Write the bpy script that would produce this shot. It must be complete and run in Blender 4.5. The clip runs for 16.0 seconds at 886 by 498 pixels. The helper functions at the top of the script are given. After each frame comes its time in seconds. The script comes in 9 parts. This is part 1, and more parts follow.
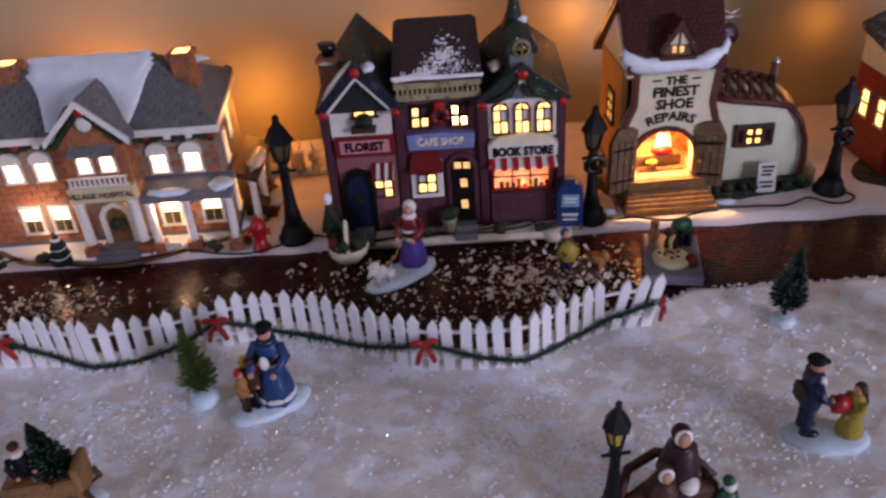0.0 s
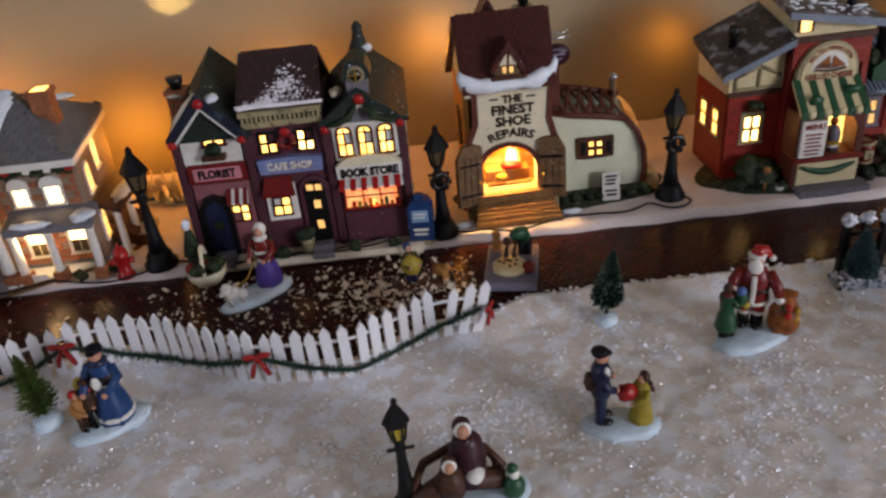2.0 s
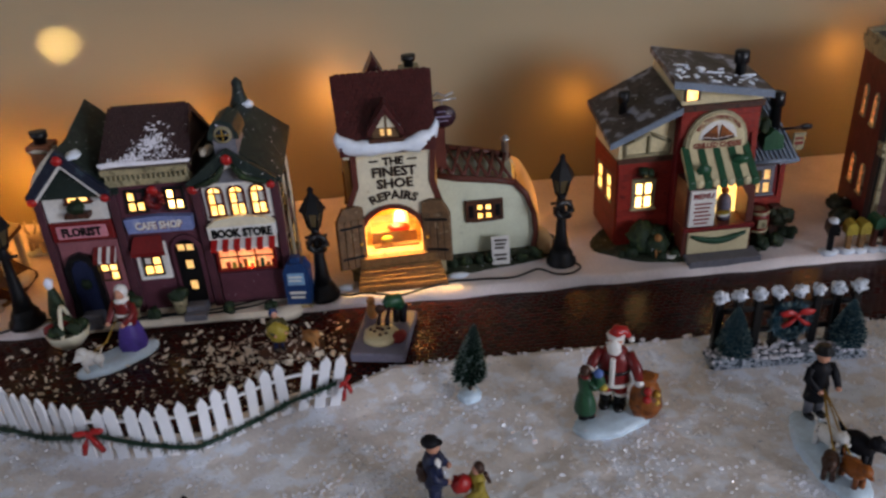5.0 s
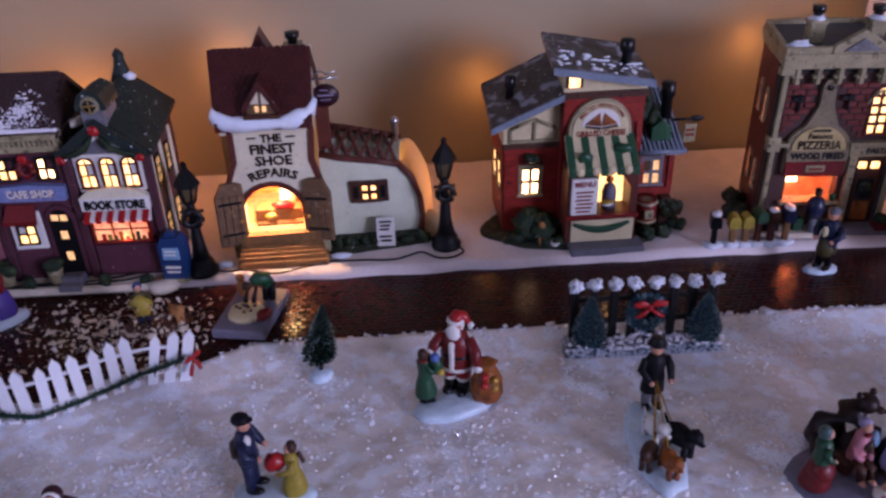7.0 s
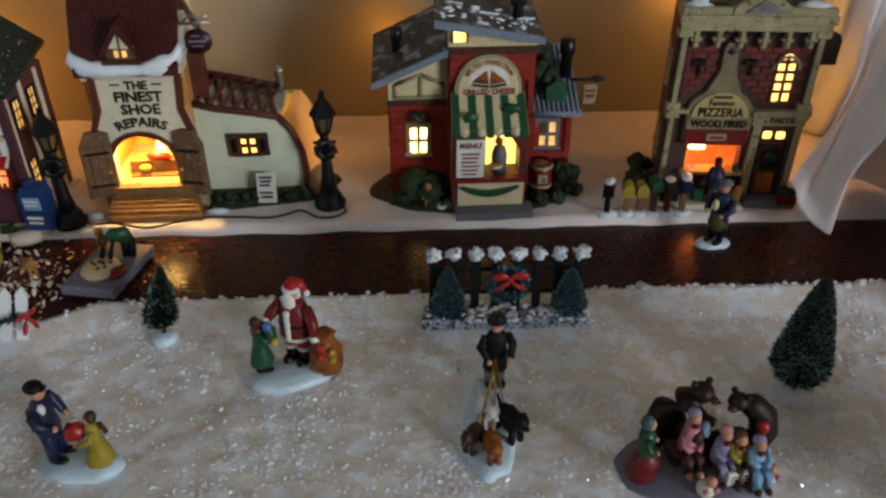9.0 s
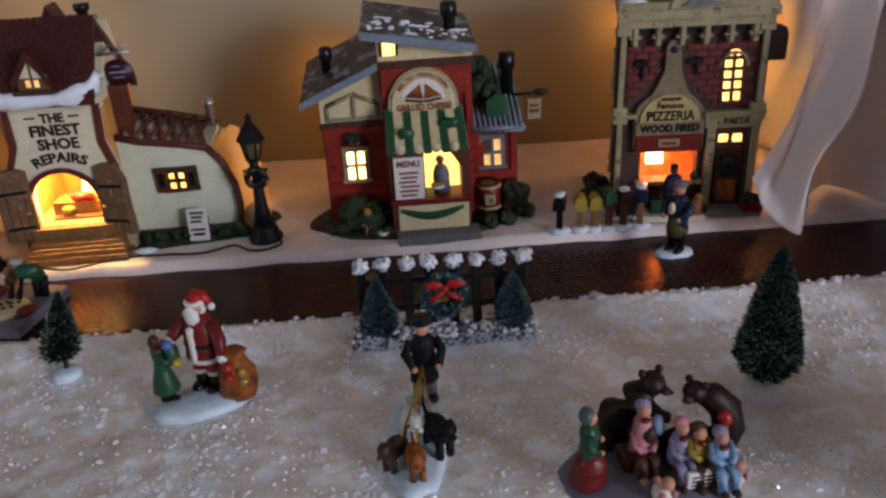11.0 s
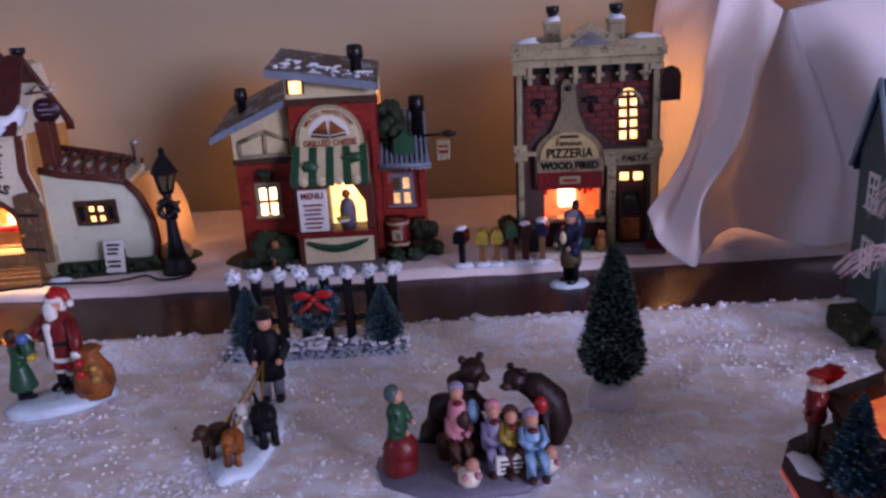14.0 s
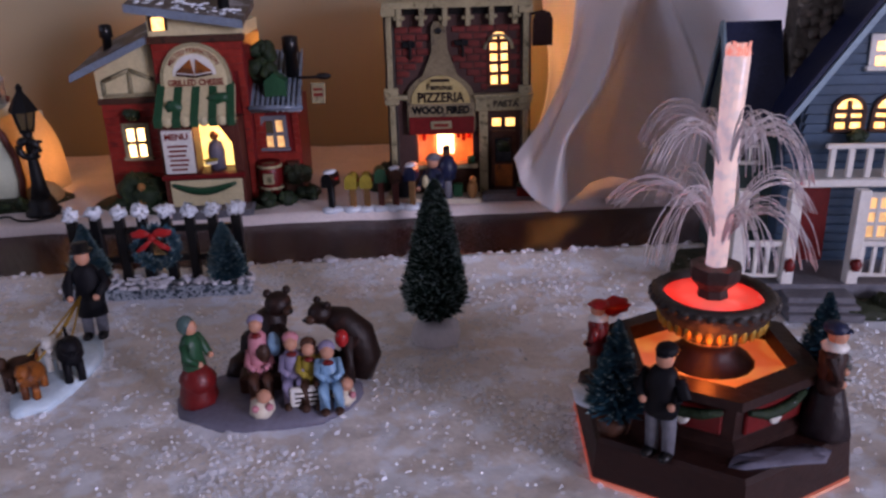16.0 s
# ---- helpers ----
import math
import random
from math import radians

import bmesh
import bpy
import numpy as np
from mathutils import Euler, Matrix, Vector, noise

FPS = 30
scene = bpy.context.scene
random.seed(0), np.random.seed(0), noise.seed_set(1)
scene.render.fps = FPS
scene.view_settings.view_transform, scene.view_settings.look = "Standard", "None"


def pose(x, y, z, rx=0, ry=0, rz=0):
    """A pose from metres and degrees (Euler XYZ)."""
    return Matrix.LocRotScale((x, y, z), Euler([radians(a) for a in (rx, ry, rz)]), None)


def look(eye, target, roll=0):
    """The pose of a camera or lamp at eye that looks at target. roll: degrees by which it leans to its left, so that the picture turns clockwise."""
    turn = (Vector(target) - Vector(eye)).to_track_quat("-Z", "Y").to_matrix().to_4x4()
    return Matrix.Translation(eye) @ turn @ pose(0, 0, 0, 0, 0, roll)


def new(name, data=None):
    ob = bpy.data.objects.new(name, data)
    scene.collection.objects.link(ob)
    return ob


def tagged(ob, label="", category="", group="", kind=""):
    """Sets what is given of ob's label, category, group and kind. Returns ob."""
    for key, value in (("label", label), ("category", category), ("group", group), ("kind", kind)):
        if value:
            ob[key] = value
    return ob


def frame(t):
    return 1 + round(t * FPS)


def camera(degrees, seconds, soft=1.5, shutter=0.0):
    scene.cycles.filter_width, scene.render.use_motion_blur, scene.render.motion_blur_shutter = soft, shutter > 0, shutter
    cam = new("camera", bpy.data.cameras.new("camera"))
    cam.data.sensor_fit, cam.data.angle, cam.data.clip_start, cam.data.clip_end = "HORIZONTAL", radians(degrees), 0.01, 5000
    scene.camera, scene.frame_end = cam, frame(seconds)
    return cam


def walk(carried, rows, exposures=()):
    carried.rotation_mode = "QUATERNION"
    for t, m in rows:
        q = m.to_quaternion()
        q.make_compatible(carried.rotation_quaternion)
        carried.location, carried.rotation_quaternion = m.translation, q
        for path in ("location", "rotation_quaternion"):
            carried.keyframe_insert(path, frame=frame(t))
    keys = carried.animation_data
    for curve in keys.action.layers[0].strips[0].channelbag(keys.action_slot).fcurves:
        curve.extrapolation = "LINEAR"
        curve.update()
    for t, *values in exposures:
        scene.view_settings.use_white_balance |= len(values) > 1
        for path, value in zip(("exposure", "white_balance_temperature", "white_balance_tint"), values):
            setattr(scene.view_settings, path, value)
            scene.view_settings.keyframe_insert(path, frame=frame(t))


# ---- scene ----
cam = camera(59.09, 16.0, soft=2.6, shutter=0.4)
PATH = [
    (0, (-0.0859, -0.0104, 0.3122), (-0.0438, 0.4142, 0.0516), -4.27),
    (0.5, (-0.0663, -0.0199, 0.3137), (-0.0116, 0.4087, 0.0622), -4.33),
    (1, (-0.0393, -0.0290, 0.3120), (0.0223, 0.4009, 0.0643), -4.98),
    (1.5, (-0.0180, -0.0371, 0.3124), (0.0431, 0.3932, 0.0652), -5.54),
    (2, (-0.0005, -0.0510, 0.3144), (0.0609, 0.3782, 0.0653), -5.71),
    (2.5, (0.0200, -0.0628, 0.3168), (0.0897, 0.3679, 0.0725), -5.74),
    (3, (0.0316, -0.0662, 0.3234), (0.1130, 0.3717, 0.0962), -5.59),
    (3.2, (0.0306, -0.0577, 0.3231), (0.1104, 0.3811, 0.0972), -6.17),
    (5.3, (0.0979, -0.0376, 0.3211), (0.1751, 0.3969, 0.0861), -3.07),
    (5.5, (0.1065, -0.0371, 0.3204), (0.1857, 0.3959, 0.0834), -2.71),
    (6, (0.1323, -0.0406, 0.3186), (0.2063, 0.3918, 0.0788), -2.86),
    (6.5, (0.1542, -0.0451, 0.3185), (0.2292, 0.3873, 0.0790), -2.33),
    (7, (0.1767, -0.0551, 0.3173), (0.2498, 0.3760, 0.0746), -1.81),
    (7.5, (0.1967, -0.0565, 0.3145), (0.2695, 0.3701, 0.0640), -0.68),
    (8, (0.2146, -0.0307, 0.3085), (0.2916, 0.3876, 0.0457), -1.36),
    (8.5, (0.2504, -0.0412, 0.3093), (0.3289, 0.3724, 0.0395), 0.01),
    (9, (0.2732, -0.0436, 0.3129), (0.3416, 0.3705, 0.0413), 0.04),
    (9.5, (0.2936, -0.0427, 0.3149), (0.3574, 0.3742, 0.0463), -1.22),
    (9.7, (0.3021, -0.0459, 0.3128), (0.3652, 0.3752, 0.0506), -1.93),
    (11.8, (0.3250, -0.0408, 0.2110), (0.3963, 0.4183, 0.0260), -3.73),
    (12, (0.3286, -0.0451, 0.2099), (0.3940, 0.4183, 0.0338), -4.41),
    (12.5, (0.3394, -0.0524, 0.2068), (0.3870, 0.4235, 0.0611), -5.00),
    (13, (0.3593, -0.0593, 0.2025), (0.4213, 0.4183, 0.0680), -4.37),
    (13.5, (0.3814, -0.0711, 0.1982), (0.4397, 0.4032, 0.0509), -4.18),
    (14, (0.4039, -0.0833, 0.1902), (0.4605, 0.3907, 0.0415), -3.24),
    (14.5, (0.4185, -0.0897, 0.1771), (0.4649, 0.3868, 0.0328), -7.03),
    (15, (0.4351, -0.0925, 0.1749), (0.4941, 0.3800, 0.0223), -6.14),
    (15.5, (0.4557, -0.0996, 0.1729), (0.5274, 0.3662, 0.0058), -3.40),
    (16, (0.4716, -0.0945, 0.1741), (0.5473, 0.3688, 0.0020), -1.85),
]
TINTS = [
    (0.0, 0.15, 6900, 26), (0.5, 0.15, 7310, 14), (1.0, 0.15, 8150, 4), (2.0, 0.15, 7940, 8), (2.6, 0.15, 7110, 20), (3.1, 0.15, 6270, 34),
    (5.4, 0.10, 7310, 4), (6.0, 0.10, 7000, 6), (6.6, 0.10, 6270, 24), (7.0, 0.10, 5960, 37), (7.6, 0.10, 6480, 12), (8.0, 0.10, 6900, 2), (8.5, 0.02, 7500, -4), (9.6, 0.02, 7900, -4),
    (11.8, 0.05, 6500, 16), (12.5, 0.10, 5640, 14), (13.0, 0.10, 5750, 26), (14.0, 0.10, 6170, 38), (15.0, 0.05, 6580, 30), (15.5, 0.05, 7000, 30), (16.0, -0.05, 6750, 28)]
walk(cam, [(t, look(eye, target, roll)) for t, eye, target, roll in PATH], exposures=TINTS)

# ---------- light: a dim room with one window, bulbs in the little houses ----------
ANGLE = -6.7          # the village runs askew to the room's axes
CM = 0.01
world = bpy.data.worlds.new("world")
scene.world = world
world.use_nodes = True
_bg = world.node_tree.nodes["Background"]
_sky = world.node_tree.nodes.new("ShaderNodeTexSky")
_sky.sky_type, _sky.sun_disc = "NISHITA", False
_sky.sun_elevation, _sky.sun_rotation = radians(12), radians(150)
world.node_tree.links.new(_sky.outputs["Color"], _bg.inputs["Color"])
_bg.inputs["Strength"].default_value = 0.1


def area_lamp(name, m, sx, sy, watts, colour):
    d = bpy.data.lights.new(name, "AREA")
    d.shape, d.size, d.size_y, d.energy, d.color = "RECTANGLE", sx, sy, watts, colour
    ob = new(name, d)
    ob.matrix_world = m
    return ob


def bulb(name, x, y, z, watts, colour=(1.0, 0.45, 0.12), size=0.6):
    d = bpy.data.lights.new(name, "POINT")
    d.energy, d.color, d.shadow_soft_size = watts, colour, size * CM
    ob = new(name, d)
    ob.location = (x * CM, y * CM, z * CM)
    return ob


def spot(name, eye, target, watts, degrees, colour=(1.0, 0.5, 0.16), size=0.4, blend=0.5):
    d = bpy.data.lights.new(name, "SPOT")
    d.energy, d.color, d.shadow_soft_size, d.spot_size, d.spot_blend = watts, colour, size * CM, radians(degrees), blend
    ob = new(name, d)
    ob.matrix_world = look([v * CM for v in eye], [v * CM for v in target])
    return ob


# daylight from the room's window, low and in front to the right
area_lamp("window_daylight", look((3.0, -3.17, 0.76), (0.3, 0.5, 0.1)), 1.25, 1.3, 132.0, (0.61, 0.70, 1.0))
area_lamp("side_window_daylight", look((-2.44, -0.75, 1.15), (0.3, 0.3, 0.0)), 1.2, 0.8, 15.0, (0.60, 0.69, 1.0))


# ---------- materials ----------


def rgb(code):
    c = [int(code[i:i + 2], 16) / 255 for i in (0, 2, 4)]
    return tuple(v / 12.92 if v < 0.04045 else ((v + 0.055) / 1.055) ** 2.4 for v in c)


def paint(name, code, rough=0.45, var=0.35, grain=500.0, stain=70.0, bump=0.25, metal=0.0, coat=0.0, alt=None, alt_size=160.0, alt_level=0.6, spec=0.3, fleck=0.0):
    """Painted or glazed surface: base colour with fine grain, broad stains, a second colour in worn patches and fine relief."""
    m = bpy.data.materials.new(name)
    m.use_nodes = True
    n, l = m.node_tree.nodes, m.node_tree.links
    p = n["Principled BSDF"]
    col = rgb(code) if isinstance(code, str) else code
    co = n.new("ShaderNodeTexCoord")
    fine, broad = n.new("ShaderNodeTexNoise"), n.new("ShaderNodeTexNoise")
    fine.inputs["Scale"].default_value, broad.inputs["Scale"].default_value = grain, stain
    fine.inputs["Detail"].default_value, broad.inputs["Detail"].default_value = 3, 4
    for t in (fine, broad):
        l.new(co.outputs["Object"], t.inputs["Vector"])
    add = n.new("ShaderNodeMath")
    add.operation = "ADD"
    l.new(fine.outputs["Fac"], add.inputs[0])
    l.new(broad.outputs["Fac"], add.inputs[1])
    info = n.new("ShaderNodeObjectInfo")
    vary = n.new("ShaderNodeMath")
    vary.operation, vary.inputs[1].default_value = "MULTIPLY_ADD", 0.25
    l.new(info.outputs["Random"], vary.inputs[0])
    l.new(add.outputs[0], vary.inputs[2])
    ramp = n.new("ShaderNodeMapRange")
    ramp.inputs["From Min"].default_value, ramp.inputs["From Max"].default_value = 0.75, 1.5
    ramp.inputs["To Min"].default_value, ramp.inputs["To Max"].default_value = 1.0 - var, 1.0 + 0.5 * var
    l.new(vary.outputs[0], ramp.inputs["Value"])
    base = n.new("ShaderNodeMix")
    base.data_type, base.blend_type = "RGBA", "MULTIPLY"
    base.inputs["Factor"].default_value = 1.0
    base.inputs["A"].default_value = (*col, 1)
    l.new(ramp.outputs["Result"], base.inputs["B"])
    out = base.outputs["Result"]
    if alt:
        patch = n.new("ShaderNodeTexNoise")
        patch.inputs["Scale"].default_value, patch.inputs["Detail"].default_value = alt_size, 5
        l.new(co.outputs["Object"], patch.inputs["Vector"])
        cut = n.new("ShaderNodeMapRange")
        cut.inputs["From Min"].default_value, cut.inputs["From Max"].default_value = alt_level - 0.04, alt_level + 0.06
        l.new(patch.outputs["Fac"], cut.inputs["Value"])
        mix = n.new("ShaderNodeMix")
        mix.data_type = "RGBA"
        l.new(cut.outputs["Result"], mix.inputs["Factor"])
        l.new(out, mix.inputs["A"])
        mix.inputs["B"].default_value = (*rgb(alt), 1)
        out = mix.outputs["Result"]
    if fleck:
        dots = n.new("ShaderNodeTexNoise")
        dots.inputs["Scale"].default_value, dots.inputs["Detail"].default_value = 330.0, 4
        l.new(co.outputs["Object"], dots.inputs["Vector"])
        cut = n.new("ShaderNodeMapRange")
        cut.inputs["From Min"].default_value, cut.inputs["From Max"].default_value = fleck, fleck + 0.04
        l.new(dots.outputs["Fac"], cut.inputs["Value"])
        mix = n.new("ShaderNodeMix")
        mix.data_type = "RGBA"
        l.new(cut.outputs["Result"], mix.inputs["Factor"])
        l.new(out, mix.inputs["A"])
        mix.inputs["B"].default_value = (0.7, 0.72, 0.78, 1)
        out = mix.outputs["Result"]
    l.new(out, p.inputs["Base Color"])
    p.inputs["Roughness"].default_value, p.inputs["Metallic"].default_value = rough, metal
    p.inputs["Specular IOR Level"].default_value = spec
    p.inputs["Coat Weight"].default_value, p.inputs["Coat Roughness"].default_value = 0.6 * coat, 0.25
    if bump:
        b = n.new("ShaderNodeBump")
        b.inputs["Strength"].default_value, b.inputs["Distance"].default_value = bump, 0.0011
        l.new(add.outputs[0], b.inputs["Height"])
        l.new(b.outputs["Normal"], p.inputs["Normal"])
    return m


def glow(name, colour, strength, patch=None, size=220.0):
    """Uneven warm emission standing in for bulb light, on panes, kitchen wall, water and fibres."""
    m = bpy.data.materials.new(name)
    m.use_nodes = True
    n, l = m.node_tree.nodes, m.node_tree.links
    p = n["Principled BSDF"]
    p.inputs["Base Color"].default_value, p.inputs["Roughness"].default_value = (0.5, 0.4, 0.25, 1), 0.3
    co, t = n.new("ShaderNodeTexCoord"), n.new("ShaderNodeTexNoise")
    t.inputs["Scale"].default_value = size
    l.new(co.outputs["Object"], t.inputs["Vector"])
    mix = n.new("ShaderNodeMix")
    mix.data_type = "RGBA"
    mix.inputs["A"].default_value, mix.inputs["B"].default_value = (*colour, 1), (*(patch or [v * 0.55 for v in colour]), 1)
    cut = n.new("ShaderNodeMapRange")
    cut.inputs["From Min"].default_value, cut.inputs["From Max"].default_value = 0.42, 0.62
    l.new(t.outputs["Fac"], cut.inputs["Value"])
    l.new(cut.outputs["Result"], mix.inputs["Factor"])
    l.new(mix.outputs["Result"], p.inputs["Emission Color"])
    p.inputs["Emission Strength"].default_value = strength
    return m


def snow_material(name, code, scale=260.0, depth=0.0009, rough=0.5, alt=None):
    """Loose glittering snow: soft relief at two sizes, small glossy specks."""
    m = paint(name, code, rough, 0.16, 420.0, 45.0, 0.0, spec=0.5, alt=alt, alt_size=62.0, alt_level=0.53)
    n, l = m.node_tree.nodes, m.node_tree.links
    p = n["Principled BSDF"]
    co = n.new("ShaderNodeTexCoord")
    vor, noi = n.new("ShaderNodeTexVoronoi"), n.new("ShaderNodeTexNoise")
    vor.inputs["Scale"].default_value, noi.inputs["Scale"].default_value = scale * 1.6, scale * 0.28
    vor.inputs["Randomness"].default_value = 1.0
    noi.inputs["Detail"].default_value = 6
    for t in (vor, noi):
        l.new(co.outputs["Object"], t.inputs["Vector"])
    add = n.new("ShaderNodeMath")
    add.operation, add.inputs[1].default_value = "MULTIPLY_ADD", 0.16
    l.new(vor.outputs["Distance"], add.inputs[0])
    l.new(noi.outputs["Fac"], add.inputs[2])
    b = n.new("ShaderNodeBump")
    b.inputs["Strength"].default_value, b.inputs["Distance"].default_value = 0.38, depth
    l.new(add.outputs[0], b.inputs["Height"])
    l.new(b.outputs["Normal"], p.inputs["Normal"])
    cut = n.new("ShaderNodeMapRange")
    cut.inputs["From Min"].default_value, cut.inputs["From Max"].default_value = 0.0, 0.35
    cut.inputs["To Min"].default_value, cut.inputs["To Max"].default_value = 0.22, rough
    l.new(vor.outputs["Distance"], cut.inputs["Value"])
    l.new(cut.outputs["Result"], p.inputs["Roughness"])
    p.inputs["Subsurface Weight"].default_value = 0.3
    p.inputs["Subsurface Radius"].default_value = (0.004, 0.004, 0.004)
    return m


def road_material():
    """Dark printed paving roll: courses of small bricks, slightly glossy."""
    m = paint("paving", "3a1712", 0.22, 0.35, 700.0, 40.0, 0.0, spec=0.16)
    n, l = m.node_tree.nodes, m.node_tree.links
    p = n["Principled BSDF"]
    co, turn = n.new("ShaderNodeTexCoord"), n.new("ShaderNodeMapping")
    turn.inputs["Rotation"].default_value = (0, 0, radians(-ANGLE))
    l.new(co.outputs["Object"], turn.inputs["Vector"])
    br = n.new("ShaderNodeTexBrick")
    br.inputs["Scale"].default_value = 62.0
    br.inputs["Brick Width"].default_value, br.inputs["Row Height"].default_value = 0.36, 0.27
    br.inputs["Mortar Size"].default_value, br.inputs["Mortar Smooth"].default_value = 0.05, 0.9
    br.inputs["Color1"].default_value, br.inputs["Color2"].default_value = (*rgb("3f140d"), 1), (*rgb("2b0c08"), 1)
    br.inputs["Mortar"].default_value = (*rgb("1c0b0a"), 1)
    l.new(turn.outputs["Vector"], br.inputs["Vector"])
    l.new(br.outputs["Color"], p.inputs["Base Color"])
    b = n.new("ShaderNodeBump")
    b.invert = True
    b.inputs["Strength"].default_value, b.inputs["Distance"].default_value = 1.0, 0.00045
    l.new(br.outputs["Fac"], b.inputs["Height"])
    l.new(b.outputs["Normal"], p.inputs["Normal"])
    return m


def flake_material(name, code, clearness=0.0):
    """Thin glossy plastic flakes."""
    m = paint(name, code, 0.3, 0.1, 300.0, 60.0, 0.0, spec=0.7)
    n, l = m.node_tree.nodes, m.node_tree.links
    clear, mix = n.new("ShaderNodeBsdfTransparent"), n.new("ShaderNodeMixShader")
    mix.inputs["Fac"].default_value = clearness
    l.new(n["Principled BSDF"].outputs["BSDF"], mix.inputs[1])
    l.new(clear.outputs["BSDF"], mix.inputs[2])
    l.new(mix.outputs["Shader"], n["Material Output"].inputs["Surface"])
    return m


WALLPAINT = paint("wall_paint", "9c9379", 0.75, 0.06, 900.0, 6.0, 0.1, spec=0.2)
ROOMPAINT = paint("room_paint", "b4b0a8", 0.8, 0.05, 200.0, 4.0, 0.05, spec=0.2)
WOODFLOOR = paint("floor_wood", "7a5a3c", 0.5, 0.3, 60.0, 8.0, 0.1)
TABLECLOTH = paint("table_wood", "5a3f2a", 0.5, 0.3, 80.0, 12.0, 0.1)
SNOW = snow_material("snow_blanket", "e6dfda", 260.0, 0.002, 0.5, "f2f6ff")
SHEET = snow_material("snow_sheet", "e0d4d0", 500.0, 0.0008, 0.6)
ROAD = road_material()
FLAKE = flake_material("snow_flake", "f6f8ff", 0.35)
CHIP = flake_material("snow_chip", "dccdb8")
CLUMP = snow_material("snow_clump", "e8e6ec", 420.0, 0.001)
MOTTLED = paint("mottled_frost", "e2e8f0", 0.5, 0.3, 500.0, 120.0, 0.8, alt="59636c", alt_size=620.0, alt_level=0.58)
CAP = paint("glazed_snow", "dfe7f0", 0.35, 0.12, 300.0, 60.0, 0.2, coat=0.3)
CAPWARM = paint("glazed_snow_warm", "d9cdb8", 0.35, 0.15, 300.0, 60.0, 0.2, coat=0.3)
BRICK = paint("red_brick", "9e6244", 0.5, 0.5, 450.0, 110.0, 0.4, alt="6b3e2c", alt_level=0.63)
BRICKDARK = paint("dark_brick", "6e2c26", 0.55, 0.5, 450.0, 110.0, 0.4, alt="45201d", alt_level=0.6)
MORTAR = paint("mortar", "8c7868", 0.7, 0.3)
MORTARDARK = paint("dark_mortar", "46302c", 0.7, 0.3)
SLATE = paint("grey_shingle", "6f6f70", 0.5, 0.4, 400.0, 100.0, 0.4, alt="4b4b4e", alt_level=0.62, fleck=0.69)
WHITE = paint("white_paint", "dcd9d2", 0.4, 0.15, coat=0.2)
FENCEWHITE = paint("white_plastic", "e2e3e6", 0.4, 0.06, 300.0, 40.0, 0.1)
CREAM = paint("cream_paint", "cdbf97", 0.45, 0.2, coat=0.2)
TOEGLAZE = paint("thin_cream_glaze", "cdb88c", 0.45, 0.25, coat=0.15)
_n, _l = TOEGLAZE.node_tree.nodes, TOEGLAZE.node_tree.links
_thin, _mix = _n.new("ShaderNodeBsdfTranslucent"), _n.new("ShaderNodeMixShader")
_thin.inputs["Color"].default_value, _mix.inputs["Fac"].default_value = (0.8, 0.62, 0.4, 1), 0.45
_l.new(_n["Principled BSDF"].outputs["BSDF"], _mix.inputs[1])
_l.new(_thin.outputs["BSDF"], _mix.inputs[2])
_l.new(_mix.outputs["Shader"], _n["Material Output"].inputs["Surface"])
IVORY = paint("ivory_paint", "d8cfb4", 0.42, 0.14, coat=0.2, alt="b5a888", alt_level=0.7)
MINT = paint("pale_plaster", "c9cdb6", 0.45, 0.14, coat=0.2, alt="a9ad98", alt_level=0.7)
PADDLE = paint("tan_stone", "7f7258", 0.5, 0.4, alt="5a5040", alt_level=0.62)
STONE = paint("stone_trim", "9c9170", 0.45, 0.4, coat=0.15, alt="575038", alt_level=0.62)
DARKSTONE = paint("dark_cast_stone", "37312e", 0.5, 0.45, 400.0, 110.0, 0.4, alt="4d4640", alt_level=0.62)
POOLWALL = paint("dark_pool_wall", "2e1712", 0.5, 0.4, 400.0, 110.0, 0.3)
GREY = paint("grey_stone", "6b6a70", 0.55, 0.35)
BROWN = paint("brown_wood", "4d2f22", 0.5, 0.4, alt="2d1b14", alt_level=0.6)
TIMBER = paint("timber_trim", "5a2c22", 0.5, 0.35)
OAK = paint("oak_planks", "84603a", 0.5, 0.4, 300.0, 90.0, 0.4, alt="5a3f24", alt_level=0.62)
DOORWOOD = paint("weathered_door", "6b5138", 0.6, 0.45, 300.0, 120.0, 0.5, alt="8d7a60", alt_level=0.66)
MAROON = paint("maroon_roof", "4a1f1d", 0.4, 0.45, 500.0, 90.0, 0.5, coat=0.25, alt="2a1212", alt_level=0.6, fleck=0.69)
DARKGREEN = paint("dark_green_roof", "1f2a26", 0.55, 0.4, 500.0, 90.0, 0.4, alt="2e3b33", alt_level=0.62, fleck=0.68)
BROWNROOF = paint("brown_shingle", "3d2a2b", 0.45, 0.4, 500.0, 90.0, 0.4, coat=0.2, fleck=0.67)
TINROOF = paint("old_tin_roof", "4c4340", 0.4, 0.5, 260.0, 70.0, 0.5, alt="8f9099", alt_size=75.0, alt_level=0.58, fleck=0.68)
TINEDGE = paint("blue_grey_edge", "74808f", 0.35, 0.3, coat=0.3)
MAUVE = paint("mauve_wall", "4a2a32", 0.45, 0.3, coat=0.2, fleck=0.72)
OLIVECREAM = paint("aged_cream_paint", "ac9a68", 0.45, 0.3, coat=0.15, alt="86764a", alt_level=0.62)
PALEBLUE = paint("pale_blue_trim", "8fa6b4", 0.45, 0.2)
GLITTER = paint("glitter_speck", "f4f6fc", 0.12, 0.05, bump=0.0, coat=1.0, spec=1.0)
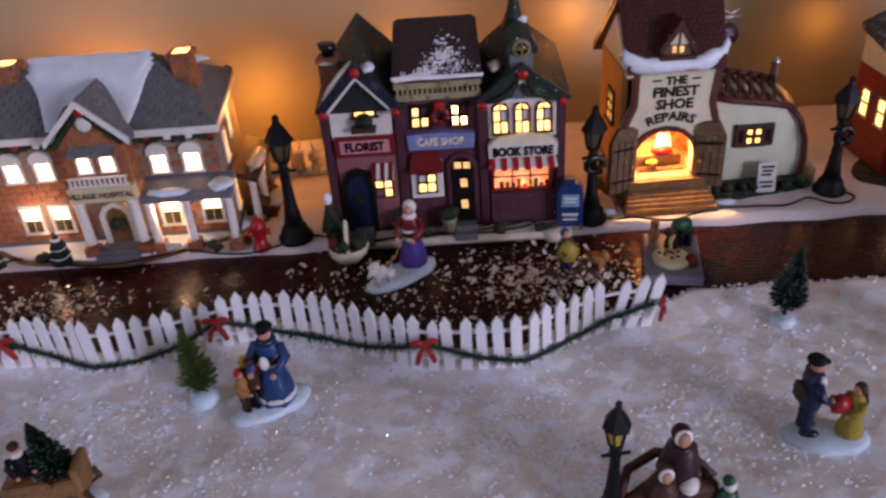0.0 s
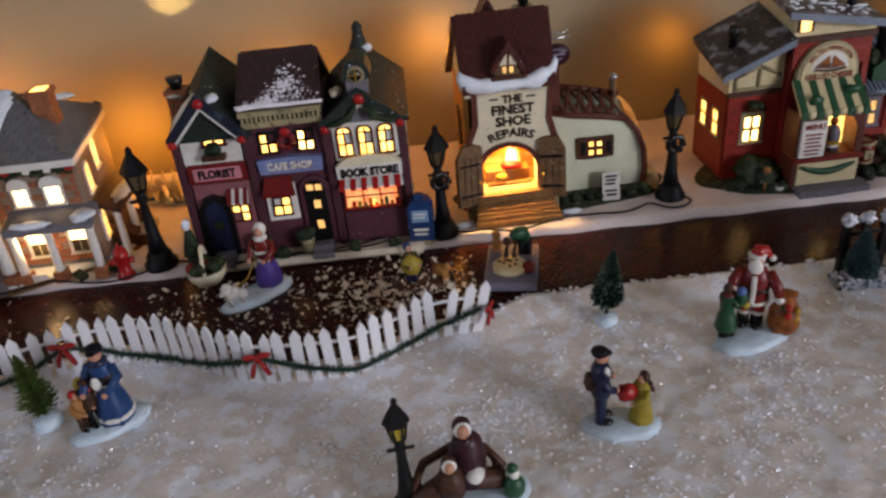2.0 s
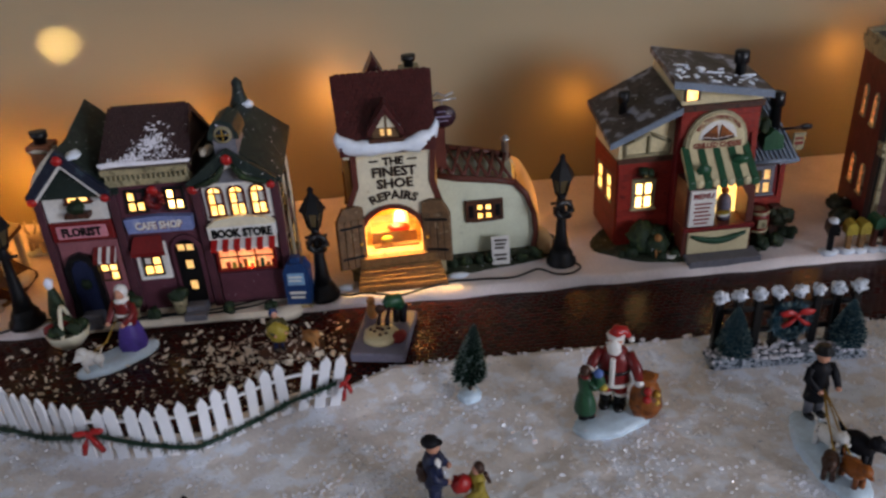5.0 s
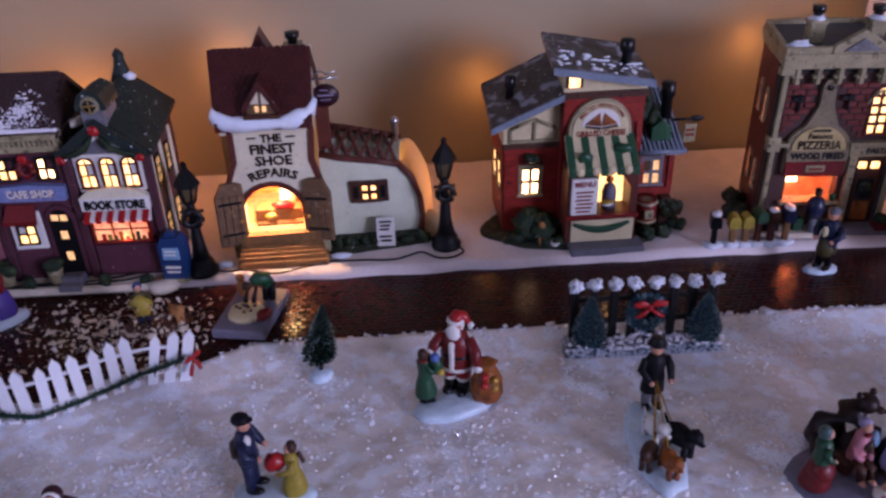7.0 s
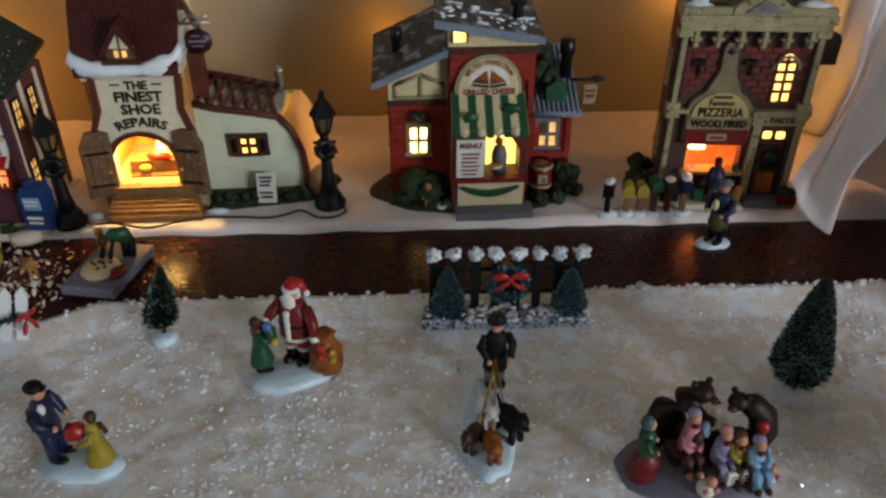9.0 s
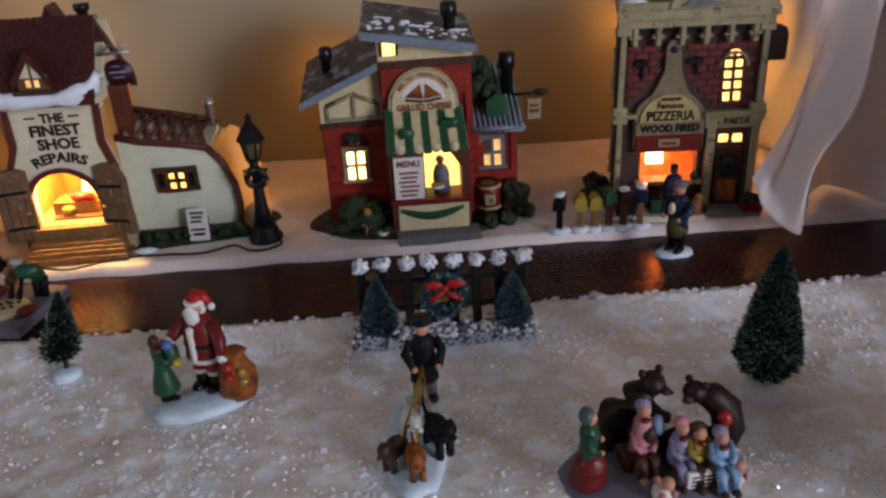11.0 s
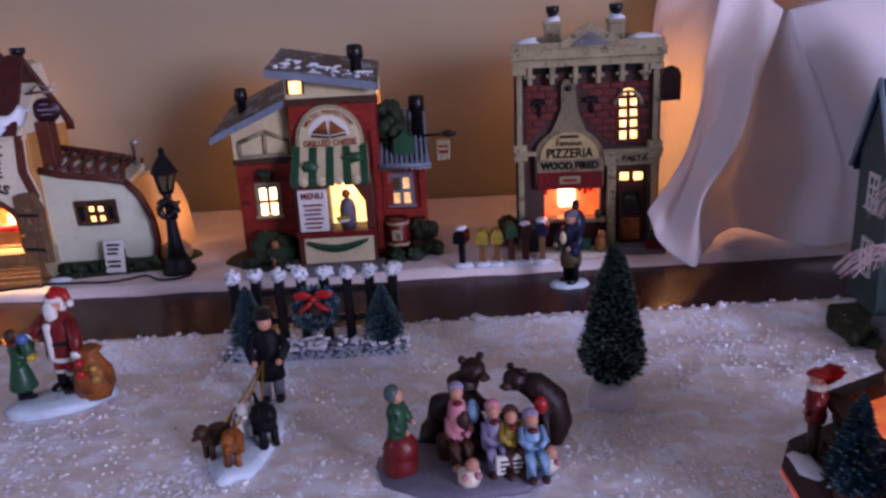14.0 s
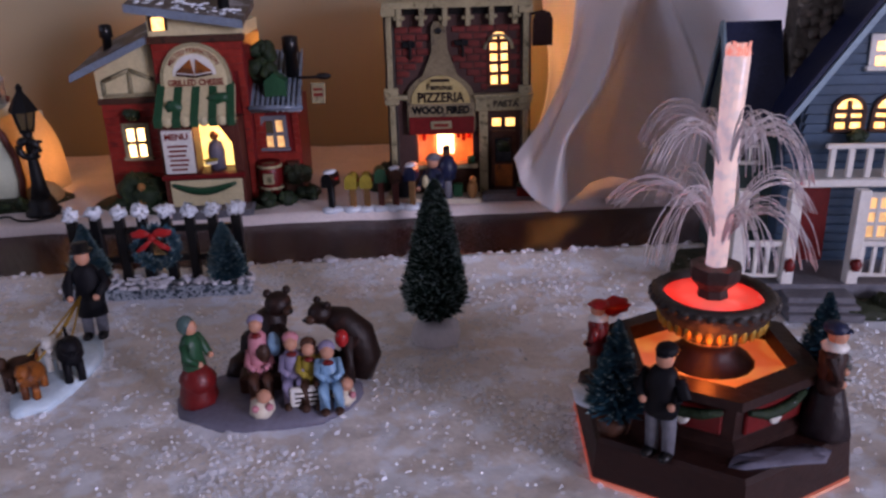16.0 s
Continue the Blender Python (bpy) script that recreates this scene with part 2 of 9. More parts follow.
PINK = paint("pink_wall", "855258", 0.45, 0.25, coat=0.2)
PLUM = paint("plum_wall", "55303a", 0.45, 0.3, coat=0.2, fleck=0.72)
REDSIDING = paint("red_siding", "8c2a20", 0.42, 0.35, 400.0, 100.0, 0.3, coat=0.2, alt="5e1b16", alt_level=0.64)
RED = paint("red_paint", "a51c1c", 0.38, 0.25, coat=0.3)
DARKRED = paint("dark_red_paint", "6c1717", 0.42, 0.3, coat=0.2)
BLUE = paint("blue_paint", "4a66a0", 0.4, 0.25, coat=0.2)
SIGNBLUE = paint("faded_blue_paint", "7480ac", 0.45, 0.35, 400.0, 120.0, 0.3, alt="9aa0bc", alt_level=0.62)
NAVYROOF = paint("navy_trim", "1b2030", 0.4, 0.4, coat=0.25, alt="33404a", alt_level=0.64, fleck=0.69)
PLUMCOAT = paint("plum_coat", "35151f", 0.45, 0.35, coat=0.15)
CAPE = paint("dark_cape", "221619", 0.45, 0.35)
NAVY = paint("navy_paint", "1c2440", 0.42, 0.35, coat=0.2)
POSTBLUE = paint("postbox_blue", "1d3a66", 0.38, 0.3, coat=0.3)
SKYBLUE = paint("light_blue_paint", "7fa6c4", 0.4, 0.25, coat=0.2)
GREENPAINT = paint("green_paint", "1e4a30", 0.42, 0.3, coat=0.2)
BUSH = paint("bush_green", "20301c", 0.6, 0.5, 600.0, 180.0, 0.8, alt="3b4a2a", alt_level=0.6, fleck=0.70)
MOSS = paint("mossy_base", "2c3320", 0.6, 0.5, 600.0, 160.0, 0.8, alt="4a4636", alt_level=0.6, fleck=0.68)
BLACK = paint("black_paint", "0e0e10", 0.38, 0.4, coat=0.3)
BLACKIRON = paint("black_iron", "0c0c0e", 0.55, 0.4, spec=0.25)
WIRE = paint("black_wire", "101010", 0.5, 0.2)
GOLD = paint("gold_paint", "b08a3a", 0.4, 0.3, metal=0.4)
YELLOW = paint("yellow_paint", "b39a3a", 0.45, 0.3)
ORANGE = paint("orange_sack", "94521f", 0.5, 0.4, 300.0, 90.0, 0.6, alt="5f3216", alt_level=0.55)
PURPLE = paint("purple_cloth", "4d3a86", 0.45, 0.3)
SKIN = paint("figurine_pink", "c08a70", 0.45, 0.15)
HAIR = paint("figurine_brown", "3f271b", 0.5, 0.3)
FURBROWN = paint("bear_brown", "22120e", 0.5, 0.4, alt="38201a", alt_level=0.63)
TAN = paint("tan_dog", "a5713f", 0.5, 0.3)
OLIVE = paint("olive_cloth", "4a4426", 0.5, 0.3)
MUSTARD = paint("mustard_cloth", "a08c34", 0.5, 0.3)
SLATEBLUE = paint("slate_blue_cloth", "2a3a52", 0.5, 0.3)
DEEPBLUE = paint("deep_blue_dress", "1f3f6e", 0.42, 0.3)
LILAC = paint("lilac_cloth", "8d84a0", 0.5, 0.2)
SALMON = paint("pink_cloth", "c4808a", 0.5, 0.2)
COATBLACK = paint("black_coat", "0c0c12", 0.6, 0.3, spec=0.2)
TROUSER = paint("grey_trousers", "6d6d74", 0.5, 0.3)
SILVER = paint("silver_pipe", "b0b0b0", 0.3, 0.2, metal=0.8)
FIGSNOW = paint("figurine_snow", "c6d9e4", 0.4, 0.18, 300.0, 90.0, 0.4, coat=0.2)
FIGGREY = paint("figurine_grey_base", "6d6a78", 0.5, 0.25)
FROST = paint("frosted_base", "b9c2cc", 0.6, 0.5, 700.0, 200.0, 0.9, alt="30404a", alt_size=420.0, alt_level=0.52)
NEEDLE = paint("tinsel_green", "1d3a2c", 0.5, 0.5)
NEEDLEBLUE = paint("tinsel_blue_green", "355f70", 0.5, 0.5)
NEEDLEFRESH = paint("tinsel_grass_green", "5c7c36", 0.5, 0.5)
NEEDLETIP = paint("tinsel_frost", "a9c0bd", 0.5, 0.3)
BARK = paint("tree_wire", "3a2a1c", 0.6, 0.3)
ASPHALT = paint("grey_roof", "3a3c44", 0.5, 0.4)
HOUSEBLUE = paint("blue_grey_siding", "43586c", 0.45, 0.25, coat=0.15)
TEAL = paint("pale_teal_siding", "3f5654", 0.45, 0.25, coat=0.15)
FIELDSTONE = paint("field_stone", "5e5850", 0.55, 0.6, 300.0, 120.0, 0.6, alt="8b8478", alt_level=0.6)
INK = paint("sign_ink", "2a1d16", 0.5, 0.2)
INKRED = paint("sign_ink_red", "7a2018", 0.5, 0.2)
INKWHITE = paint("sign_ink_white", "d9d6cc", 0.5, 0.1)
SHOPWARM = paint("warm_interior", "c08a4a", 0.5, 0.3)
PANE = glow("lit_pane", (1.0, 0.6, 0.2), 2.9, (1.0, 0.5, 0.1))
PANEBRIGHT = glow("yellow_white_pane", (1.0, 0.62, 0.24), 7.0, (1.0, 0.55, 0.18))
PANEHOT = glow("bright_lit_pane", (1.0, 0.74, 0.42), 5.5, (1.0, 0.58, 0.26))
PANESOFT = glow("soft_lit_pane", (1.0, 0.55, 0.14), 0.9, (0.6, 0.3, 0.06))
PANERED = glow("red_lit_pane", (1.0, 0.16, 0.03), 1.0, (1.0, 0.42, 0.12))
KITCHENGLOW = glow("red_kitchen_glow", (0.9, 0.07, 0.015), 0.5, (1.0, 0.3, 0.06), 160.0)
TIPGLOW = glow("red_fibre_tip", (1.0, 0.22, 0.18), 0.7, (0.9, 0.5, 0.5), 400.0)
PANEYELLOW = glow("yellow_lit_pane", (1.0, 0.72, 0.22), 1.9, (1.0, 0.62, 0.16), 90.0)
LAMPGLASS = paint("lamp_glass_off", "564a34", 0.25, 0.3, coat=0.5)
DARKGLASS = paint("dark_glass", "15181c", 0.2, 0.3, coat=0.5)
WATERRED = glow("red_lit_basin", (1.0, 0.03, 0.02), 1.1, (0.7, 0.03, 0.02), 90.0)
WATERORANGE = glow("orange_lit_basin", (0.8, 0.09, 0.005), 0.55, (1.0, 0.3, 0.05), 90.0)
FOOTGLOW = glow("faint_red_glow_strip", (1.0, 0.05, 0.02), 0.28, (0.5, 0.02, 0.01), 120.0)
FIBREROD = glow("lit_fibre_column", (0.95, 0.68, 0.78), 0.55, (0.6, 0.52, 0.7), 300.0)
FIBRE = paint("clear_fibre", "d6d0d6", 0.15, 0.1, bump=0.0, spec=0.8)
FIBRE.node_tree.nodes["Principled BSDF"].inputs["Transmission Weight"].default_value = 0.3
FIBRE.node_tree.nodes["Principled BSDF"].inputs["Emission Color"].default_value = (1.0, 0.75, 0.8, 1)
FIBRE.node_tree.nodes["Principled BSDF"].inputs["Emission Strength"].default_value = 0.03

# ---------- mesh tools (centimetres in, metres out) ----------


class G:
    """A mesh in the making: verts in cm, faces, slots, smooth flags."""

    def __init__(self):
        self.v, self.f, self.m, self.s, self.mats = [], [], [], [], []

    def add(self, verts, faces, mat=0, smooth=False, M=None):
        o = len(self.v)
        self.v += [tuple(M @ Vector(p)) for p in verts] if M else [tuple(p) for p in verts]
        self.f += [tuple(i + o for i in f) for f in faces]
        self.m += [mat] * len(faces)
        self.s += [smooth] * len(faces)
        return self

    def box(self, x0, y0, z0, x1, y1, z1, mat=0, c=0.05, M=None):
        c = min(c, (x1 - x0) * 0.4, (y1 - y0) * 0.4, (z1 - z0) * 0.4)
        X, Y, Z = (x0, x1), (y0, y1), (z0, z1)
        v, at = [], {}
        for i in (0, 1):
            for j in (0, 1):
                for k in (0, 1):
                    dx, dy, dz = c * (1 - 2 * i), c * (1 - 2 * j), c * (1 - 2 * k)
                    at[i, j, k] = len(v)
                    v += [(X[i], Y[j] + dy, Z[k] + dz), (X[i] + dx, Y[j], Z[k] + dz), (X[i] + dx, Y[j] + dy, Z[k])]
        f = []
        for i in (0, 1):
            r = [(i, 0, 0), (i, 1, 0), (i, 1, 1), (i, 0, 1)]
            f.append([at[q] for q in (r if i else r[::-1])])
            r = [(0, i, 0), (1, i, 0), (1, i, 1), (0, i, 1)]
            f.append([at[q] + 1 for q in (r[::-1] if i else r)])
            r = [(0, 0, i), (1, 0, i), (1, 1, i), (0, 1, i)]
            f.append([at[q] + 2 for q in (r if i else r[::-1])])
        for a in (0, 1):
            for b in (0, 1):
                flip = (a + b) % 2 == 0
                for p, q, s, t in (((0, a, b), (1, a, b), 1, 2), ((a, 0, b), (a, 1, b), 2, 0), ((a, b, 0), (a, b, 1), 0, 1)):
                    e = [at[p] + s, at[q] + s, at[q] + t, at[p] + t]
                    f.append(e[::-1] if flip else e)
        for q, n in at.items():
            f.append((n, n + 1, n + 2) if sum(q) % 2 else (n, n + 2, n + 1))
        return self.add(v, f, mat, False, M)

    def prism(self, pts, y0, y1, mat=0, M=None):
        """An outline in x, z, drawn counter-clockwise as seen from the front (low y), from y0 back to y1."""
        n = len(pts)
        v = [(x, y0, z) for x, z in pts] + [(x, y1, z) for x, z in pts]
        f = [tuple(range(n)), tuple(range(2 * n - 1, n - 1, -1))]
        f += [((i + 1) % n, i, i + n, (i + 1) % n + n) for i in range(n)]
        return self.add(v, f, mat, False, M)

    def lathe(self, prof, x=0.0, y=0.0, seg=14, mat=0, sx=1.0, sy=1.0, M=None, smooth=True, turn=0.0, wob=0.0):
        v, f = [], []
        for r, z in prof:
            for i in range(seg):
                a = 2 * math.pi * i / seg + turn
                w = 1 + wob * noise.noise(Vector((math.cos(a) * 2 + x, math.sin(a) * 2 + y, z * 0.5)))
                v.append((x + sx * r * w * math.cos(a), y + sy * r * w * math.sin(a), z))
        for j in range(len(prof) - 1):
            for i in range(seg):
                k = (i + 1) % seg
                f.append((j * seg + i, j * seg + k, (j + 1) * seg + k, (j + 1) * seg + i))
        f.append(tuple(range(seg - 1, -1, -1)))
        f.append(tuple((len(prof) - 1) * seg + i for i in range(seg)))
        return self.add(v, f, mat, smooth, M)

    def blob(self, c, r, mat=0, n=8, M=None, wob=0.0):
        r = (r, r, r) if isinstance(r, (int, float)) else r
        prof = [(max(math.sin(math.pi * i / n), 0.02), -math.cos(math.pi * i / n)) for i in range(n + 1)]
        v, f, seg = [], [], n + 4
        for q, z in prof:
            for i in range(seg):
                a = 2 * math.pi * i / seg
                d = Vector((q * math.cos(a), q * math.sin(a), z))
                w = 1 + wob * noise.noise(d * 2.3 + Vector(c))
                v.append((c[0] + r[0] * d.x * w, c[1] + r[1] * d.y * w, c[2] + r[2] * d.z * w))
        for j in range(n):
            for i in range(seg):
                k = (i + 1) % seg
                f.append((j * seg + i, j * seg + k, (j + 1) * seg + k, (j + 1) * seg + i))
        return self.add(v, f, mat, True, M)

    def tube(self, pts, r, mat=0, seg=6, M=None):
        pts = [Vector(p) for p in pts]
        rr = r if isinstance(r, (list, tuple)) else [r] * len(pts)
        v, f = [], []
        for i, p in enumerate(pts):
            d = (pts[min(i + 1, len(pts) - 1)] - pts[max(i - 1, 0)]).normalized()
            a = d.cross(Vector((0, 0, 1)) if abs(d.z) < 0.9 else Vector((1, 0, 0))).normalized()
            b = d.cross(a)
            v += [tuple(p + (a * math.cos(2 * math.pi * k / seg) + b * math.sin(2 * math.pi * k / seg)) * rr[i]) for k in range(seg)]
        for j in range(len(pts) - 1):
            for k in range(seg):
                q = (k + 1) % seg
                f.append((j * seg + q, j * seg + k, (j + 1) * seg + k, (j + 1) * seg + q))
        f.append(tuple(range(seg)))
        f.append(tuple((len(pts) - 1) * seg + k for k in range(seg - 1, -1, -1)))
        return self.add(v, f, mat, True, M)

    def slab(self, a, b, c, d, th, mat=0, M=None):
        """Four top corners, counter-clockwise from above, and a thickness downwards."""
        v = [tuple(p) for p in (a, b, c, d)] + [(p[0], p[1], p[2] - th) for p in (a, b, c, d)]
        return self.add(v, [(0, 1, 2, 3), (7, 6, 5, 4), (1, 0, 4, 5), (2, 1, 5, 6), (3, 2, 6, 7), (0, 3, 7, 4)], mat, False, M)

    def mesh(self, name, mats, wob=0.0):
        v = self.v
        if wob:
            v = [tuple(Vector(p) + wob * noise.noise_vector(Vector(p) * 0.45)) for p in v]
        me = bpy.data.meshes.new(name)
        me.from_pydata([(x * CM, y * CM, z * CM) for x, y, z in v], [], self.f)
        for m in (mats if isinstance(mats, (list, tuple)) else [mats]):
            me.materials.append(m)
        me.polygons.foreach_set("material_index", self.m)
        me.polygons.foreach_set("use_smooth", self.s)
        me.validate()
        me.update()
        return me


WOB = 0.07


def part(name, g, mats, parent=None, label="", wob=WOB):
    ob = new(name, g.mesh(name, mats, wob))
    if parent:
        ob.parent = parent
    return tagged(ob, label)


def thing(name, x, y, z, yaw, label, category, group="", kind=""):
    ob = new(name)
    ob.empty_display_size = 0.01
    ob.matrix_basis = pose(x * CM, y * CM, z * CM, 0, 0, yaw)
    return tagged(ob, label, category, group, kind)


def solid(name, g, mats, label, category, group="", kind="", x=0.0, y=0.0, z=0.0, yaw=0.0, wob=WOB):
    """A thing that is one plain mesh."""
    ob = new(name, g.mesh(name, mats, wob))
    ob.matrix_basis = pose(x * CM, y * CM, z * CM, 0, 0, yaw)
    return tagged(ob, label, category, group, kind)


def piece(name, me, parent, x, y, z, rx=0, ry=0, rz=0, sx=1.0, sy=1.0, sz=1.0):
    ob = new(name, me)
    ob.parent = parent
    ob.matrix_basis = pose(x * CM, y * CM, z * CM, rx, ry, rz) @ Matrix.Diagonal((sx, sy, sz, 1))
    return ob


def lettering(text, size, x, y, z, mat, parent, arch=0.0, stretch=1.0, M=None, bold=0.012):
    """Words in the built-in font, centred, upright in the x-z plane and facing the front; arch: the radius of their arc."""
    c = bpy.data.curves.new("lettering", "FONT")
    c.body, c.size, c.align_x, c.align_y, c.extrude, c.offset = text, size, "CENTER", "CENTER", 0.03, bold * size
    c.resolution_u = 2
    ob = new("lettering", c)
    me = bpy.data.meshes.new_from_object(ob.evaluated_get(bpy.context.evaluated_depsgraph_get()))
    bpy.data.objects.remove(ob)
    for v in me.vertices:
        a, b, t = v.co.x * stretch, v.co.y, v.co.z
        if arch:
            w = a / arch
            a, b = (arch + b) * math.sin(w), (arch + b) * math.cos(w) - arch
        p = Vector((x + a, y - t, z + b))
        v.co = (M @ p if M else p) * CM
    me.materials.clear()
    me.materials.append(mat)
    ob = new("lettering", me)
    ob.parent = parent
    return ob


def bars(parent, rows, y, mat, M=None, th=0.05):
    """Writing too small to read: plain bars (x0, x1, z, height)."""
    g = G()
    for x0, x1, z, h in rows:
        g.box(x0, y - th, z - h / 2, x1, y + 0.02, z + h / 2, c=0.01, M=M)
    return part("lettering_bar", g, mat, parent, wob=0)


def window(parent, x, z, w, h, y=0.0, nx=2, nz=2, frame_mat=None, pane=None, arch=False, bar=0.12, border=0.2, deep=0.12, sill=True, M=None, skip=()):
    """A lit window: raised frame and glazing bars, each pane of its own set back between them. x, z: centre of the bottom edge."""
    frame_mat, pane = frame_mat or WHITE, pane or PANE
    x0, x1, z1 = x - w / 2, x + w / 2, z + h
    n = 8
    if arch:
        out = [(x + (w / 2 + border) * math.cos(math.pi * i / n), z1 + (w / 2 + border) * math.sin(math.pi * i / n)) for i in range(n + 1)]
        inn = [(x + w / 2 * math.cos(math.pi * i / n), z1 + w / 2 * math.sin(math.pi * i / n)) for i in range(n + 1)]
    else:
        out, inn = [(x1 + border, z1 + border * 1.2), (x0 - border, z1 + border * 1.2)], [(x1, z1), (x0, z1)]
    ring = [(x1 + border, z - 0.02)] + out + [(x0 - border, z - 0.02), (x0, z - 0.02)] + inn[::-1] + [(x1, z - 0.02)]
    win = part("window", G().prism(ring, y - deep, y + 0.05, M=M), frame_mat, parent)
    if sill:
        part("window_sill", G().box(x0 - border * 1.4, y - deep - 0.12, z - border * 0.9, x1 + border * 1.4, y + 0.05, z - 0.02, M=M), frame_mat, win)
    for i in range(1, nx):
        q = x0 + w * i / nx
        part("glazing_bar", G().box(q - bar / 2, y - deep * 0.72, z, q + bar / 2, y + 0.02, z1 + (w * 0.42 if arch else 0), c=0.02, M=M), frame_mat, win)
    for j in range(1, nz + (1 if arch else 0)):
        q = z + h * j / nz
        part("glazing_bar", G().box(x0, y - deep * 0.7, q - bar / 2, x1, y + 0.02, q + bar / 2, c=0.02, M=M), frame_mat, win)
    for i in range(nx):
        for j in range(nz + (1 if arch else 0)):
            if (i, j) in skip:
                continue
            p = G()
            a, b = x0 + w * i / nx, x0 + w * (i + 1) / nx
            if j < nz:
                p.box(a, y - deep * 0.35, z + h * j / nz, b, y + 0.03, z + h * (j + 1) / nz, c=0.02, M=M)
            else:
                ps = [(a, z1), (b, z1)]
                for k in range(7):
                    q = b + (a - b) * k / 6
                    s = math.sqrt(max(0.0, (w / 2) ** 2 - (q - x) ** 2))
                    if s > 0.02:
                        ps.append((q, z1 + s))
                p.prism(ps, y - deep * 0.35, y + 0.03, M=M)
            part("pane", p, pane, win)
    return win


def side(x, y, turn):
    """Places what is drawn for a front wall on a wall turned by so many degrees about (x, y)."""
    return Matrix.Translation((x, y, 0)) @ Matrix.Rotation(radians(turn), 4, "Z")


def brick_mesh(w, h, d, mat, seed=0):
    g = G().box(-w / 2, -d, -h / 2, w / 2, d, h / 2, c=min(w, h) * 0.14)
    return g.mesh("brick", mat, 0.0)


def brick_wall(parent, x0, x1, z0, z1, y, w, h, mat, skip, M=None, gap=0.07, seed=1, name="brick"):
    """Courses of single bricks, a little uneven, left out where skip(x, z) says so."""
    rnd = random.Random(seed)
    full, half = brick_mesh(w - gap, h - gap, 0.07, mat), brick_mesh(w / 2 - gap, h - gap, 0.07, mat)
    rows = int(round((z1 - z0) / h))
    for j in range(rows):
        z, x = z0 + (j + 0.5) * h, x0
        if j % 2:
            x += 0
            if not skip(x + w / 4, z):
                _lay(name, half, parent, x + w / 4, y, z, M, rnd)
            x += w / 2
        while x + w / 2 <= x1 + 0.01:
            whole = x + w <= x1 + 0.01
            me, ww = (full, w) if whole else (half, w / 2)
            if not skip(x + ww / 2, z):
                _lay(name, me, parent, x + ww / 2, y, z, M, rnd)
            x += ww


def _lay(name, me, parent, x, y, z, M, rnd):
    p = pose(x, y - 0.03 * rnd.random(), z, rnd.uniform(-1, 1), rnd.uniform(-1.2, 1.2), 0)
    p = (M @ p) if M else p
    ob = new(name, me)
    ob.parent = parent
    p.translation = p.translation * CM
    ob.matrix_basis = p


def shingles(parent, a, b, c, d, rows, across, mat, keep=lambda u, v: True, name="shingle", th=0.1, seed=3):
    """Rows of single shingles on the slope a-b (eave) to d-c (top)."""
    rnd = random.Random(seed)
    a, b, c, d = (Vector(p) for p in (a, b, c, d))
    w, h = (b - a).length / across, (d - a).length / rows
    me = G().box(-w * 0.47, -0.02, -th / 2, w * 0.47, h * 1.08, th / 2, c=0.03).mesh(name, mat, 0.0)
    ex = (b - a).normalized()
    ey = (d - a).normalized()
    ez = ex.cross(ey).normalized()
    ey = ez.cross(ex)
    R = Matrix((ex, ey, ez)).transposed().to_4x4()
    for j in range(rows):
        for i in range(across + (j % 2)):
            u = (i + (0.0 if j % 2 else 0.5)) / across
            if not 0.02 <= u <= 0.98 or not keep(u, (j + 0.5) / rows):
                continue
            v = j / rows
            p = (a * (1 - u) + b * u) * (1 - v) + (d * (1 - u) + c * u) * v
            m = Matrix.Translation((p + ez * 0.06) * CM) @ R @ pose(0, 0, 0, -3 + rnd.uniform(-1, 1), 0, rnd.uniform(-1.5, 1.5))
            ob = new(name, me)
            ob.parent = parent
            ob.matrix_basis = m


def bush(g, x, y, z, r, mat=0, n=9, seed=1):
    rnd = random.Random(seed)
    for _ in range(n):
        a, q = rnd.uniform(0, 6.28), rnd.uniform(0, 0.6) * r
        g.blob((x + q * math.cos(a), y + q * math.sin(a), z + rnd.uniform(0.2, 0.7) * r), r * rnd.uniform(0.35, 0.55), mat, 5, wob=0.5)
    return g


# ---------- the room, the table, snow and road ----------


def ground_back(x):
    """Where the snow blanket ends against the road."""
    road = 41.3 - 0.118 * x
    return min(road, fence_y(min(x, 8.5)) + 1.6) if x < 8.5 else min(road, 38.4 + (x - 8.5) * 0.45) if x < 12 else road


FENCE = [(-44, 42.5), (-32, 41.6), (-30, 41.2), (-26.9, 39.9), (-23.6, 40.0), (-21.6, 40.2), (-18.9, 40.9), (-17.2, 41.2), (-14.2, 40.5), (-12.4, 39.7), (-9.9, 37.9), (-6.9, 35.9), (-3.4, 35.2), (-0.6, 34.8), (2.2, 36.1), (5.2, 37.2), (8.4, 37.0)]


def fence_y(x):
    return float(np.interp(x, [p[0] for p in FENCE], [p[1] for p in FENCE]))


def wall_y(x):
    return 68.6 - 0.1145 * x


def sheet_front(x):
    return 49.6 - 0.117 * x + 0.25 * noise.noise(Vector((x * 0.3, 7.1, 0)))


def grid(xs, rows, height, skirt=0.0):
    """A sheet over xs; rows(x) gives its y values."""
    g, cols = G(), []
    for x in xs:
        ys = rows(x)
        cols.append([(x, y, height(x, y)) for y in ys])
    k = len(cols[0])
    v = [p for c in cols for p in c]
    f = [(i * k + j, (i + 1) * k + j, (i + 1) * k + j + 1, i * k + j + 1) for i in range(len(xs) - 1) for j in range(k - 1)]
    return g.add(v, f, 0, True)


